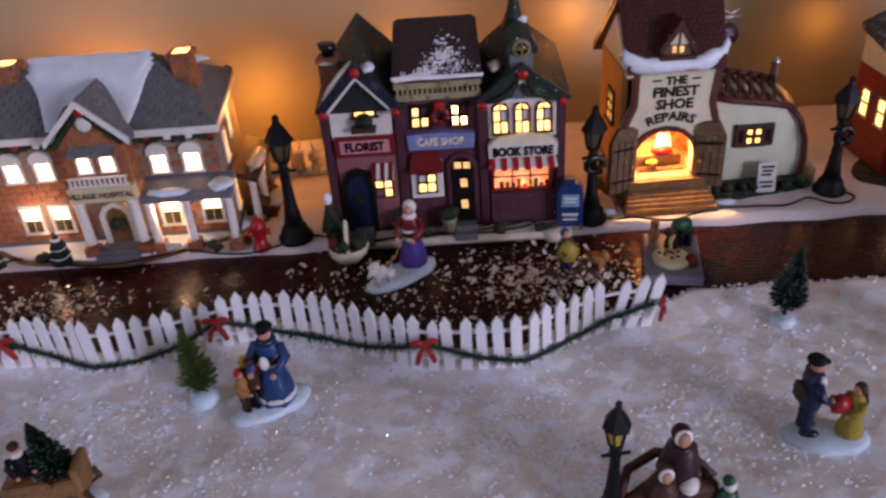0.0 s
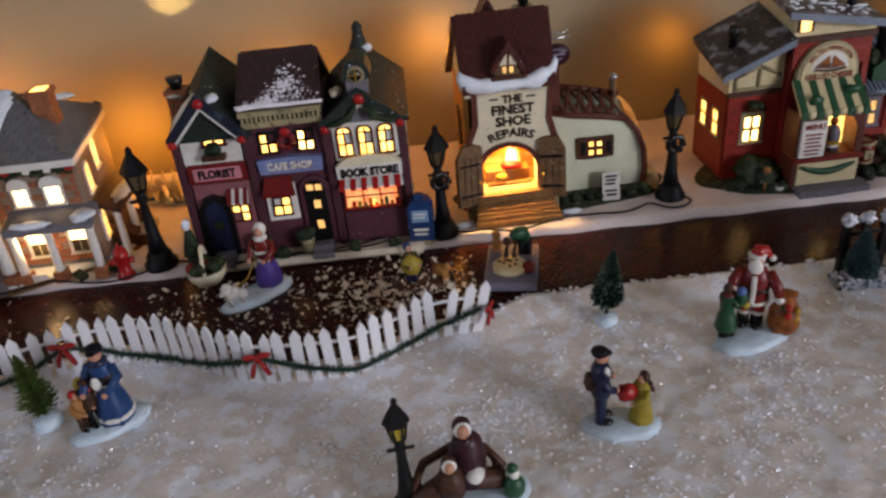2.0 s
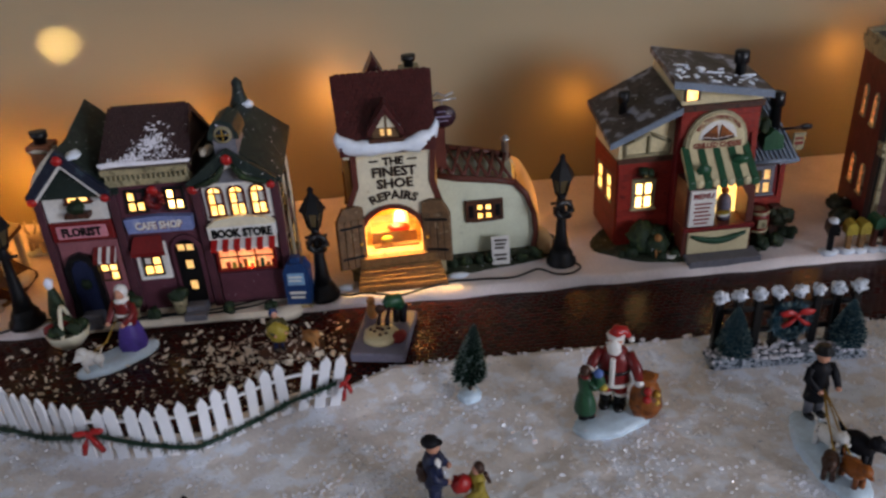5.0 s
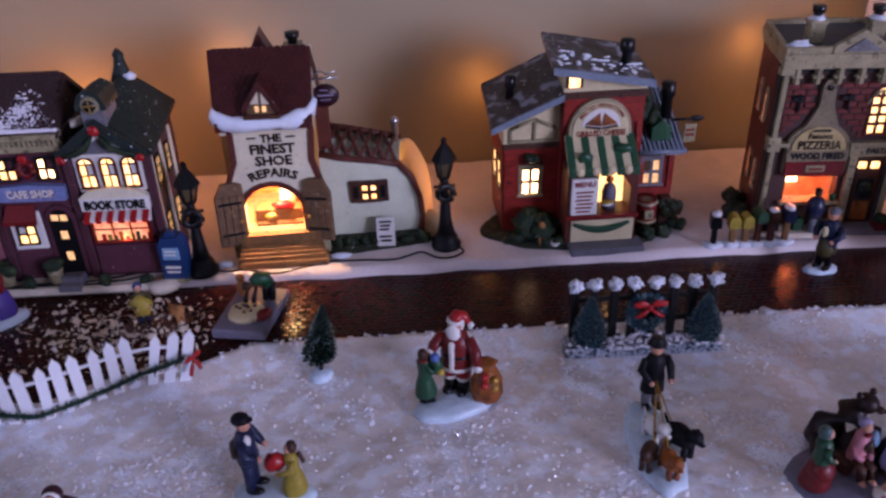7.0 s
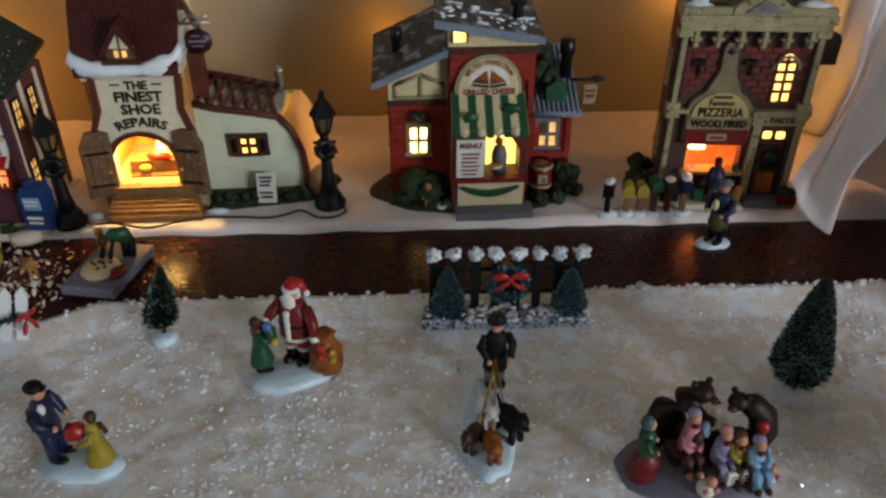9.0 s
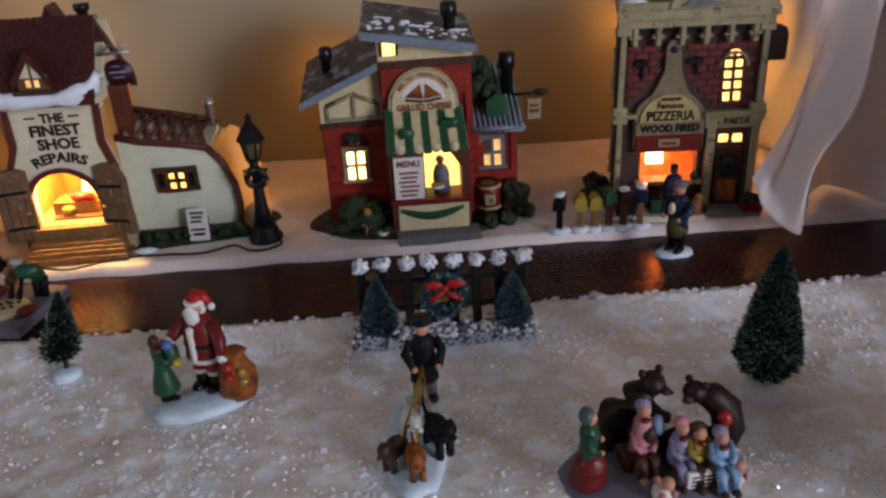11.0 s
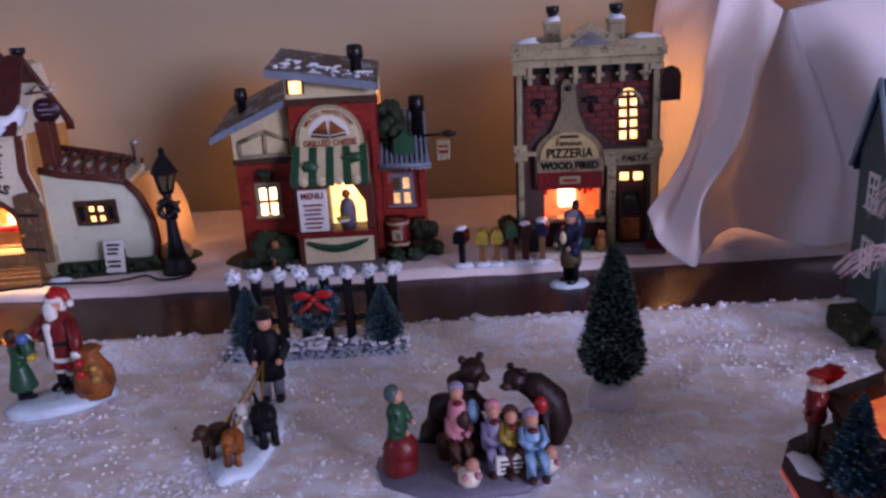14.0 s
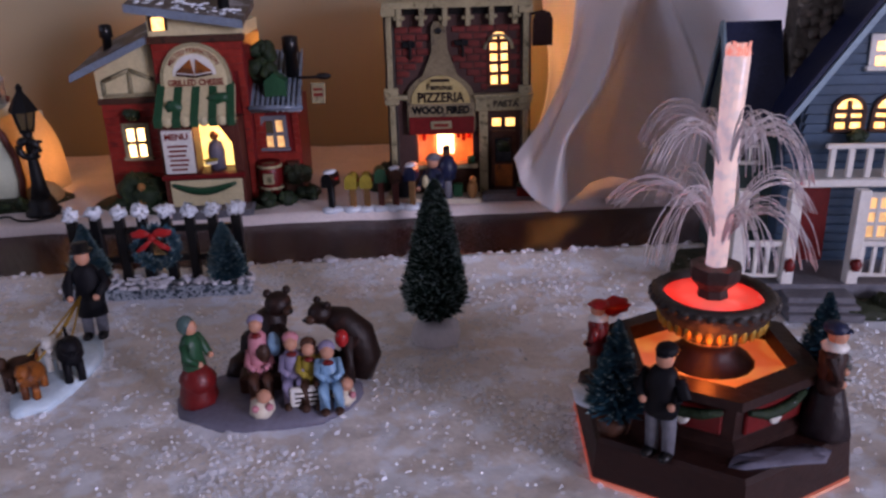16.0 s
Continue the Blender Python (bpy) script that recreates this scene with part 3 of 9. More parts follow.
def snow_height(x, y):
    p = Vector((x, y, 0))
    e = ground_back(x) - y
    h = 0.22 * noise.noise(p * 0.11) + 0.10 * noise.noise(p * 0.45) + 0.07 * noise.noise(p * 1.1) + 0.035 * noise.noise(p * 2.3)
    lip = max(0.0, 1 - e / 3.0) * (0.6 + 0.1 * noise.noise(p * 0.6))
    return h * min(1.0, 0.08 + e / 6) + lip - (1.2 if e < 0.05 else 0)


g = grid(np.r_[np.linspace(-70, -40, 30), np.linspace(-39.7, 82, 480), np.linspace(82.5, 125, 40)], lambda x: [ground_back(x) - q for q in [0.0, 0.12] + list(np.linspace(0.4, 34, 132)) + list(np.linspace(34.6, 52, 20))], snow_height)
tagged(part("ground", g, SNOW, wob=0), "glittering white snow blanket spread over the table", "snow blanket", kind="structure")


def sheet_height(x, y):
    p = Vector((x, y, 3))
    e = y - sheet_front(x)
    up = 1.0 if e > 0.5 else 0.25 + 0.75 * math.sqrt(max(e, 0) / 0.5)
    back = max(0.0, 1 - (wall_y(x) - y) / 3.0)
    return up + (0.1 * noise.noise(p * 0.25) + 0.05 * noise.noise(p * 0.9)) * min(1, e / 2) + 0.8 * back * back + (0.25 * max(0, noise.noise(p * 0.35)) * back)


g = grid(np.linspace(-70, 125, 260), lambda x: [sheet_front(x) + (wall_y(x) - 0.2 - sheet_front(x)) * (q ** 1.6) for q in np.linspace(0, 1, 46)], sheet_height)
tagged(part("snow_sheet", g, SHEET, wob=0), "soft white snow sheet under the row of houses", "snow sheet", kind="structure")

g = grid(np.linspace(-70, 125, 400), lambda x: list(np.linspace(ground_back(x) - 2.0, 52.5 - 0.117 * x, 14)), lambda x, y: 0.35 + 0.05 * noise.noise(Vector((x * 0.1, y * 0.3, 5))) - (0.9 if y < ground_back(x) - 1 else 0))
tagged(part("road", g, ROAD, wob=0), "dark red-brown paved road of fine bricks", "road", kind="structure")

g = G().box(-75, -18, -4, 130, 78, -1.2, c=0.4)
tagged(part("table", g, TABLECLOTH, wob=0), "brown wooden table under the snow village", "table", kind="structure")


def room():
    yaw = math.degrees(math.atan(-0.1145))
    g = G().box(-260, 0, -80, 440, 12, 170, c=0.0)
    ob = tagged(part("wall_north", g, WALLPAINT, wob=0), "plain cream painted wall behind the village", "wall", kind="structure")
    ob.matrix_basis = pose(0, 68.6 * CM, 0, 0, 0, yaw)
    g = G().box(-260, -320, -85, 440, 120, -78, c=0.0)
    tagged(part("floor", g, WOODFLOOR, wob=0), "brown wooden floor of the room", "floor", kind="structure")
    g = G().box(-260, -320, 165, 440, 120, 172, c=0.0)
    tagged(part("ceiling", g, ROOMPAINT, wob=0), "plain white ceiling", "ceiling", kind="structure")
    g = G()
    for a in ((-262, -320, -80, -250, -155, 170), (-262, 5, -80, -250, 120, 170), (-262, -155, -80, -250, 5, 70), (-262, -155, 158, -250, 5, 170)):
        g.box(*a, c=0.0)
    tagged(part("wall_west", g, ROOMPAINT, wob=0), "plain pale wall", "wall", kind="structure")
    g = G().box(420, -320, -80, 432, 120, 170, c=0.0)
    tagged(part("wall_east", g, ROOMPAINT, wob=0), "plain pale wall", "wall", kind="structure")
    g = G()
    for a in ((-262, -332, -80, 234, -320, 170), (366, -332, -80, 432, -320, 170), (234, -332, -80, 366, -320, 4), (234, -332, 146, 366, -320, 170)):
        g.box(*a, c=0.0)
    tagged(part("wall_south", g, ROOMPAINT, wob=0), "plain pale wall with a window opening", "wall", kind="structure")


room()

# ---------- the row of houses ----------


def hip(g, x0, x1, y0, y1, z, rx0, rx1, ry, rz, mat=0, eave=0.25):
    """A hip roof: eaves rectangle at z, ridge from rx0 to rx1 at y = ry, height rz."""
    v = [(x0, y0, z), (x1, y0, z), (x1, y1, z), (x0, y1, z), (x0, y0, z + eave), (x1, y0, z + eave), (x1, y1, z + eave), (x0, y1, z + eave), (rx0, ry, rz), (rx1, ry, rz)]
    f = [(3, 2, 1, 0), (0, 1, 5, 4), (1, 2, 6, 5), (2, 3, 7, 6), (3, 0, 4, 7), (4, 5, 9, 8), (5, 6, 9), (6, 7, 8, 9), (7, 4, 8)]
    return g.add(v, f, mat)


def tapered(x0, x1, b0, b1, y0, y1, z0, z1):
    """A block whose back edge runs from b0 to b1 and its front edge from x0 to x1."""
    q = [(x0, y0), (x1, y0), (b1, y1), (b0, y1)]
    return [(*p, z0) for p in q] + [(*p, z1) for p in q], [(3, 2, 1, 0), (4, 5, 6, 7), (0, 1, 5, 4), (1, 2, 6, 5), (2, 3, 7, 6), (3, 0, 4, 7)]


def chimney(parent, x, y, z0, z1, w, mat, cap=True, pot=None, label=""):
    g = G().box(x - w / 2, y - w / 2, z0, x + w / 2, y + w / 2, z1)
    g.box(x - w * 0.6, y - w * 0.6, z1, x + w * 0.6, y + w * 0.6, z1 + w * 0.25)
    ob = part("chimney", g, mat, parent, label)
    if cap:
        part("snow_cap", G().blob((x, y, z1 + w * 0.3), (w * 0.6, w * 0.6, w * 0.28), 0, 6, wob=0.3), CAP, ob)
    if pot:
        part("chimney_pot", G().lathe([(w * 0.3, z1), (w * 0.3, z1 + pot * 0.6), (w * 0.42, z1 + pot * 0.65), (w * 0.45, z1 + pot), (w * 0.25, z1 + pot)], x, y, 10), BLACK, ob)
    return ob


def hospital():
    t = thing("hospital_house", -29.0, 55.5, 1.0, -6, "brick toy hospital with grey snow-covered roof and lit windows", "model house")
    part("body", G().add(*tapered(-10, 10, -8.8, 8.8, 0, 10.3, 0, 9.3)).add(*tapered(-10.15, 10.15, -8.95, 8.95, -0.1, 10.4, -0.2, 0.6), 1), [MORTAR, GREY], t)
    # hip roof, narrower at the back
    v = [(-10.2, -0.7, 9.2), (10.2, -0.7, 9.2), (9.1, 11.0, 9.6), (-9.1, 11.0, 9.6), (-10.2, -0.7, 9.5), (10.2, -0.7, 9.5), (9.1, 11.0, 9.9), (-9.1, 11.0, 9.9), (-4.4, 5.0, 13.2), (4.8, 5.0, 13.2)]
    roof = part("roof", G().add(v, [(3, 2, 1, 0), (0, 1, 5, 4), (1, 2, 6, 5), (2, 3, 7, 6), (3, 0, 4, 7), (4, 5, 9, 8), (5, 6, 9), (6, 7, 8, 9), (7, 4, 8)]), SLATE, t)
    part("fascia", G().box(-10.25, -0.8, 8.95, 10.25, -0.62, 9.5), WHITE, t)
    part("fascia", G().box(0, -0.1, 8.95, 11.7, 0.08, 9.5, M=side(10.2, -0.7, 95.4)), WHITE, t)
    for i in range(13):
        x = -9.6 + i * 1.6
        part("bracket", G().box(x - 0.25, -0.6, 8.55, x + 0.25, -0.02, 9.0), WHITE if i % 3 else RED, t)
    g = G().tube([(-9.8 + i * 0.25, -0.25, 8.35 + 0.25 * abs(math.sin(i * 0.325))) for i in range(79)], [0.22 + 0.1 * math.sin(i * 2.3) for i in range(79)], 0, 6)
    part("garland", g, BUSH, t, "green garland under the eaves")
    # snow on the roof
    g = G()
    n, v, f = 22, [], []
    for j in range(12):
        q = j / 11
        for i in range(n + 1):
            u = i / n
            x = -4.4 + u * 9.3 + 0.5 * q * math.sin(u * 9.0) + 0.25 * math.sin(q * 17.0) * (u - 0.5)
            reach = 0.62 + 0.3 * noise.noise(Vector((u * 5.2, 1.7, 0))) + 0.5 * math.exp(-((u - 0.2) / 0.1) ** 2) + 0.42 * math.exp(-((u - 0.86) / 0.12) ** 2) + 0.25 * math.exp(-((u - 0.5) / 0.12) ** 2)
            reach *= min(1.0, 0.35 + 4 * min(u, 1 - u))
            y = 5.1 - q * 5.6 * reach
            z = 9.5 + (y + 0.7) / 5.7 * 3.7
            v.append((x, y, z + 0.12 + 0.35 * math.sin(math.pi * min(1, q * 0.9 + 0.12)) * (1 if 0 < i < n else 0.1) + 0.12 * noise.noise(Vector((x, y, 0)) * 0.9) + 0.08))
    f = [(j * (n + 1) + i + 1, j * (n + 1) + i, (j + 1) * (n + 1) + i, (j + 1) * (n + 1) + i + 1) for j in range(11) for i in range(n)]
    g.add(v, [q[::-1] for q in f], 0, True)
    part("snow_cover", g, CAP, roof, "thick drift of white snow on the roof")
    part("ridge_snow", G().blob((7.0, 8.1, 11.75), (1.3, 0.5, 0.25), 0, 6, wob=0.4), CAP, roof)
    for x in (-5.8, 7.4):
        c = chimney(t, x, 4.2, 10.6, 13.2, 1.6, BRICK, cap=False)
        # the chimney is closed: an emitting plate imitates the light inside it
        part("chimney_light", G().box(x - 0.6, 3.6, 13.52, x + 0.6, 4.8, 13.7), PANE, c, "glowing plate in place of an open lit chimney top")
    # gabled portico with balcony and sign, off the middle
    plain = set(t.children)
    g = G().prism([(-2.3, 4.6), (2.3, 4.6), (2.3, 9.0), (0.0, 11.2), (-2.3, 9.0)], -1.6, 0.3)
    part("portico_wall", g, BRICK, t)
    for s in (-1, 1):
        part("gable_roof", G().slab((0, -2.1, 11.75), (s * 3.0, -2.1, 8.75), (s * 3.0, 2.2, 8.75), (0, 2.6, 11.75), 0.4) if s < 0 else G().slab((0, -2.1, 11.75), (0, 2.6, 11.75), (s * 3.0, 2.2, 8.75), (s * 3.0, -2.1, 8.75), 0.4), SLATE, t)
        part("barge_board", G().prism([(0, 11.2), (s * 3.0, 8.3), (s * 3.05, 8.75), (0, 11.75)] if s > 0 else [(0, 11.75), (s * 3.05, 8.75), (s * 3.0, 8.3), (0, 11.2)], -2.25, -2.0), WHITE, t)
        part("gable_garland", G().tube([(s * (0.3 + i * 0.18), -1.85, 10.6 - i * 0.19) for i in range(13)], [0.2 + 0.06 * (i % 2) for i in range(13)], 0, 7), BUSH, t)
    part("round_window", G().lathe([(0.55, 0), (0.55, 0.25), (0.35, 0.3)], M=Matrix.Translation((0, -1.6, 9.8)) @ Matrix.Rotation(radians(90), 4, "X"), seg=14), WHITE, t)
    part("bow", G().blob((0, -1.95, 10.75), (0.35, 0.25, 0.3), 0, 6, wob=0.3), RED, t, "red bow at the gable")
    part("window_hood", G().slab((-1.7, -2.2, 7.9), (1.7, -2.2, 7.9), (1.7, -1.5, 8.4), (-1.7, -1.5, 8.4), 0.3), SLATE, t)
    for x in (-0.85, 0.85):
        window(t, x, 6.4, 0.9, 0.9, -1.62, 1, 2, WHITE, PANEHOT, True, 0.06, 0.16)
    g = G().box(-2.4, -2.5, 4.4, 2.4, -1.5, 5.6)
    part("sign_board", g, CREAM, t, "cream sign board over the entrance")
    lettering("VILLAGE HOSPITAL", 0.62, 0, -2.52, 4.98, INK, t, stretch=0.92)
    g = G().box(-2.2, -2.4, 6.25, 2.2, -2.2, 6.4).box(-2.2, -2.4, 5.6, 2.2, -2.2, 5.75)
    for i in range(12):
        g.box(-2.1 + i * 0.365, -2.36, 5.7, -1.95 + i * 0.365, -2.24, 6.3, c=0.03)
    part("balustrade", g, WHITE, t)
    for x in (-2.0, 2.0):
        part("column", G().lathe([(0.45, 0.9), (0.38, 1.2), (0.34, 3.9), (0.45, 4.3), (0.45, 4.45)], x, -2.1, 12), WHITE, t)
        part("column_base", G().box(x - 0.55, -2.65, -0.1, x + 0.55, -1.55, 0.95), BRICK, t)
    part("door", G().prism([(-0.8, 0.4), (0.8, 0.4), (0.8, 2.8), (0.55, 3.3), (0, 3.55), (-0.55, 3.3), (-0.8, 2.8)], -0.35, 0.1), OAK, t)
    part("door_surround", G().prism([(-1.25, 0.4), (-0.85, 0.4), (-0.85, 2.9), (-0.55, 3.4), (0, 3.65), (0.55, 3.4), (0.85, 2.9), (0.85, 0.4), (1.25, 0.4), (1.25, 3.0), (0.8, 3.75), (0, 4.05), (-0.8, 3.75), (-1.25, 3.0)], -0.5, 0.05), WHITE, t)
    g = G()
    for i in range(12):
        a = i * math.pi / 6
        g.blob((0.42 * math.cos(a), -0.5, 2.2 + 0.42 * math.sin(a)), 0.2, 0 if i != 9 else 1, 5, wob=0.4)
    part("wreath", g, [BUSH, RED], t)
    for i in range(3):
        part("step", G().box(-1.5 - i * 0.15, -2.6 - i * 0.45, -0.05, 1.5 + i * 0.15, -0.3, 0.62 - i * 0.2), GREY, t)
    rise = {"gable_roof": 0.77, "barge_board": 0.77, "gable_garland": 0.77, "round_window": 0.77, "bow": 0.77, "window_hood": 0.6, "portico_wall": 0.6, "window": 0.5, "sign_board": 0.35, "balustrade": 0.35, "lettering": 0.35, "column": 0.3}
    for ob in set(t.children) - plain:
        kind = ob.name.split(".")[0]
        ob.location = (1.25 * CM, (-0.7 * CM if kind in ("door", "door_surround", "wreath") else 0), rise.get(kind, 0) * CM)
    # porch on one side only
    part("porch_roof", G().slab((3.9, -2.4, 4.8), (10.6, -2.4, 4.8), (10.6, 0.1, 5.5), (3.9, 0.1, 5.5), 0.45), GREY, t)
    for x in (4.3, 7.0, 10.2):
        part("column", G().lathe([(0.42, 0.9), (0.34, 1.2), (0.3, 4.0), (0.42, 4.35)], x, -2.0, 12), WHITE, t)
        part("column_base", G().box(x - 0.5, -2.5, -0.1, x + 0.5, -1.5, 0.95), BRICK, t)
    part("porch_snow", G().blob((6.0, -2.2, 5.1), (1.7, 0.5, 0.28), 0, 7, wob=0.5), CAP, t)
    part("porch_snow", G().blob((9.9, -1.6, 5.2), (1.0, 0.9, 0.35), 0, 7, wob=0.5), CAP, t)
    part("porch_rail", G().box(4.2, -2.3, 0.3, 6.0, -2.15, 0.85), WHITE, t)
    for s in (-1, 1):
        for k in range(2):
            x = 5.1 + k * 3.2 if s > 0 else -3.4 - k * 2.3
            window(t, x, 1.4, 1.25, 2.0, -0.02, 2, 2, WHITE, PANEHOT, False, 0.07, 0.22, skip=((0, 0), (1, 0)))
            part("lower_glass", G().box(x - 0.6, -0.06, 1.42, x + 0.6, 0.02, 2.36, c=0.01), LAMPGLASS, t)
            x = 5.2 + k * 2.5 if s > 0 else -3.5 - k * 2.35
            window(t, x, 5.8, 1.1, 1.35, -0.02, 2, 2, WHITE, PANEHOT, False, 0.07, 0.2)
            part("lintel", G().prism([(x - 0.85, 7.25), (x + 0.85, 7.25), (x + 0.75, 7.75), (x + 0.4, 8.08), (x, 8.18), (x - 0.4, 8.08), (x - 0.75, 7.75)], -0.3, 0.0), WHITE, t, "white arched window head")
    # right side windows and side porch
    for y, z, p in ((2.0, 5.7, PANE), (5.4, 6.4, PANE), (2.2, 1.5, PANE)):
        window(t, 0, z, 1.2, 1.7, -0.02, 2, 2, WHITE, p, True, 0.08, 0.2, M=side(10 - 0.117 * y, y, 96.6))
    part("side_porch_roof", G().slab((10, 0.4, 5.2), (12.0, 0.4, 4.5), (12.0, 7.5, 4.5), (10, 7.5, 5.2), 0.4), BROWN, t)
    for y in (0.8, 4.0, 7.2):
        part("column", G().lathe([(0.42, -0.1), (0.34, 0.5), (0.3, 3.8), (0.4, 4.15)], 11.5, y, 10), WHITE, t)
    part("side_stair", G().prism([(0, 0), (2.4, 0), (2.4, 0.5), (0, 2.4)], 2.2, 6.4, M=Matrix.Translation((10.2, 0, 0))), BROWN, t)
    part("side_snow", G().blob((11.6, 3.2, 4.9), (0.6, 2.4, 0.35), 0, 7, wob=0.5), CAPWARM, t)
    part("side_snow", G().blob((12.6, 4.0, 1.0), (0.7, 1.6, 0.4), 0, 7, wob=0.5), CAPWARM, t)
    part("plinth", G().lathe([(11.6, -0.3), (11.9, -0.1), (11.7, 0.12)], 0.3, 2.6, 40, sx=1.0, sy=0.5, wob=0.12), OAK, t)
    part("plinth_snow", G().lathe([(11.3, 0.08), (11.2, 0.25), (9.5, 0.3)], 0.3, 2.6, 40, sx=1.0, sy=0.49, wob=0.12), CAP, t)
    g = G()
    for i, (x, y) in enumerate(((8.6, -2.6), (-4.6, -2.7), (10.6, -1.6), (-8.2, -2.6))):
        bush(g, x, y, 0.1, 0.7, 0, 6, i)
    part("shrub", g, BUSH, t)
    for x in (-2.9, -8.0):
        c = part("topiary", G().lathe([(0.75, 0.2), (0.62, 0.8), (0.72, 0.9), (0.5, 1.5), (0.58, 1.6), (0.3, 2.3), (0.05, 2.9)], x, -3.0, 12, wob=0.3), BUSH, t)
        for z, r in ((0.75, 0.66), (1.45, 0.52), (2.2, 0.34)):
            part("snow_ring", G().lathe([(r, z), (r * 1.08, z + 0.12), (r * 0.8, z + 0.2)], x, -3.0, 12, wob=0.3), CAP, c)
    return t, roof


def shops():
    t = thing("shop_row", -2.7, 51.1, 1.0, -7.5, "row of three dark toy shops with lit yellow windows", "model house")
    for a, b, y, z, mat in ((-8.5, -3.2, 0, 10.4, MAUVE), (-3.18, 2.68, 0.15, 11.0, PLUM), (2.7, 8.5, 0, 10.4, MAUVE)):
        part("shop_body", G().box(a, y, 0, b, 7, z), mat, t)
    part("pavement_base", G().box(-9.3, -1.9, -0.5, 9.2, 7.4, 0.15, 0, 0.3).lathe([(1.2, -0.4), (1.1, 0.2)], -8.2, -1.4, 12).lathe([(1.2, -0.4), (1.1, 0.2)], 8.0, -1.3, 12), CAPWARM, t)
    for x in (-6.6, 1.2):
        part("step", G().box(x - 0.85, -1.9, -0.1, x + 0.85, 0.1, 0.4).box(x - 0.75, -1.2, 0.3, x + 0.75, 0.1, 0.75), GREY, t)
    # pilasters
    for x in (-8.5, -3.25, 2.75, 8.4):
        part("pilaster", G().box(x - 0.3, -0.25, 0, x + 0.3, 0.2, 10.2), MAUVE, t)
    # florist
    part("stucco_panel", G().prism([(-8.1, 7.9), (-3.7, 7.9), (-3.7, 10.6), (-5.85, 13.4), (-8.1, 10.6)], -0.12, 0.1), WHITE, t)
    part("sign_board", G().box(-8.0, -0.45, 6.7, -3.6, -0.1, 8.2), DARKRED, t, "dark red sign board")
    part("sign_panel", G().box(-7.6, -0.55, 6.95, -4.0, -0.4, 7.95), SALMON, t)
    lettering("FLORIST", 0.9, -5.8, -0.57, 7.45, BLACK, t, stretch=0.86, bold=0.045)
    part("pink_panel", G().box(-8.0, -0.1, 0.6, -3.7, 0.1, 6.5), PINK, t)
    part("door", G().prism([(-7.5, 0.4), (-5.8, 0.4), (-5.8, 4.2), (-6.2, 4.9), (-6.65, 5.1), (-7.1, 4.9), (-7.5, 4.2)], -0.35, 0), NAVY, t)
    part("door_arch", G().prism([(-7.9, 0.4), (-7.5, 0.4), (-7.5, 4.3), (-7.1, 5.0), (-6.65, 5.2), (-6.2, 5.0), (-5.8, 4.3), (-5.8, 0.4), (-5.4, 0.4), (-5.4, 4.5), (-5.9, 5.4), (-6.65, 5.7), (-7.4, 5.4), (-7.9, 4.5)], -0.5, 0), BLACK, t)
    part("door_wreath", G().blob((-6.65, -0.42, 3.0), (0.4, 0.15, 0.45), 0, 6, wob=0.4), BUSH, t)
    window(t, -4.75, 3.2, 1.15, 2.0, -0.12, 2, 3, BROWN, PANE, False, 0.18, 0.14, skip=((0, 0), (1, 2), (0, 2)))
    window(t, -5.6, 9.75, 1.35, 2.0, -0.14, 2, 3, TIMBER, PANE, True, 0.17, 0.24, skip=((1, 2), (0, 1)))
    g = G()
    bush(g, -5.7, -0.6, 9.0, 0.85, 0, 12, 4)
    part("window_box", G().box(-6.6, -0.85, 8.6, -4.8, -0.1, 9.0), BROWN, t)
    part("window_box_plant", g, BUSH, t)
    # cafe
    part("sign_board", G().prism([(-2.6, 6.9), (2.1, 6.9), (2.2, 8.0), (-0.3, 8.2), (-2.7, 8.0)], -0.4, 0.2), SIGNBLUE, t, "light blue painted sign board")
    lettering("CAFE SHOP", 0.8, -0.3, -0.43, 7.45, INKWHITE, t, stretch=0.82, bold=0.03)
    lettering("CAFE SHOP", 0.8, -0.26, -0.41, 7.41, DARKRED, t, stretch=0.82, bold=0.05)
    for x, sk in ((-1.65, ((1, 1),)), (1.15, ((1, 1),))):
        window(t, x, 8.55, 1.05, 1.4, 0.1, 2, 2, BLACK, PANE if x < 0 else PANEBRIGHT, False, 0.22, 0.2, skip=sk)
    g = G()
    g.tube([(-0.3 + 0.5 * math.cos(i * math.pi / 9), -0.05, 9.3 + 0.5 * math.sin(i * math.pi / 9)) for i in range(19)], [0.2 + 0.05 * (i % 3) for i in range(19)], 0, 7)
    w = part("wreath", g, DARKRED, t)
    part("bow", G().blob((-0.3, -0.2, 10.1), (0.4, 0.2, 0.3), 0, 6, wob=0.3), RED, w)
    part("white_surround", G().box(-2.7, -0.05, 2.8, -0.3, 0.2, 5.9), WHITE, t)
    window(t, -1.5, 3.4, 1.2, 2.1, -0.1, 2, 3, BLACK, PANE, False, 0.16, 0.14, skip=((1, 2), (0, 1)))
    part("door_arch", G().prism([(0.05, 0.4), (2.35, 0.4), (2.35, 5.5), (1.8, 6.2), (1.2, 6.4), (0.6, 6.2), (0.05, 5.5)], -0.1, 0.2), PLUM, t)
    part("door", G().prism([(0.4, 0.4), (2.0, 0.4), (2.0, 5.2), (1.6, 5.9), (1.2, 6.0), (0.8, 5.9), (0.4, 5.2)], -0.2, 0.2), BLACK, t)
    for x, z, h in ((0.85, 5.15, 0.5), (1.5, 5.15, 0.5), (1.2, 3.6, 0.7), (1.2, 1.8, 0.7)):
        part("door_pane", G().box(x - 0.25, -0.26, z, x + 0.25, -0.15, z + h, c=0.03), PANESOFT, t)
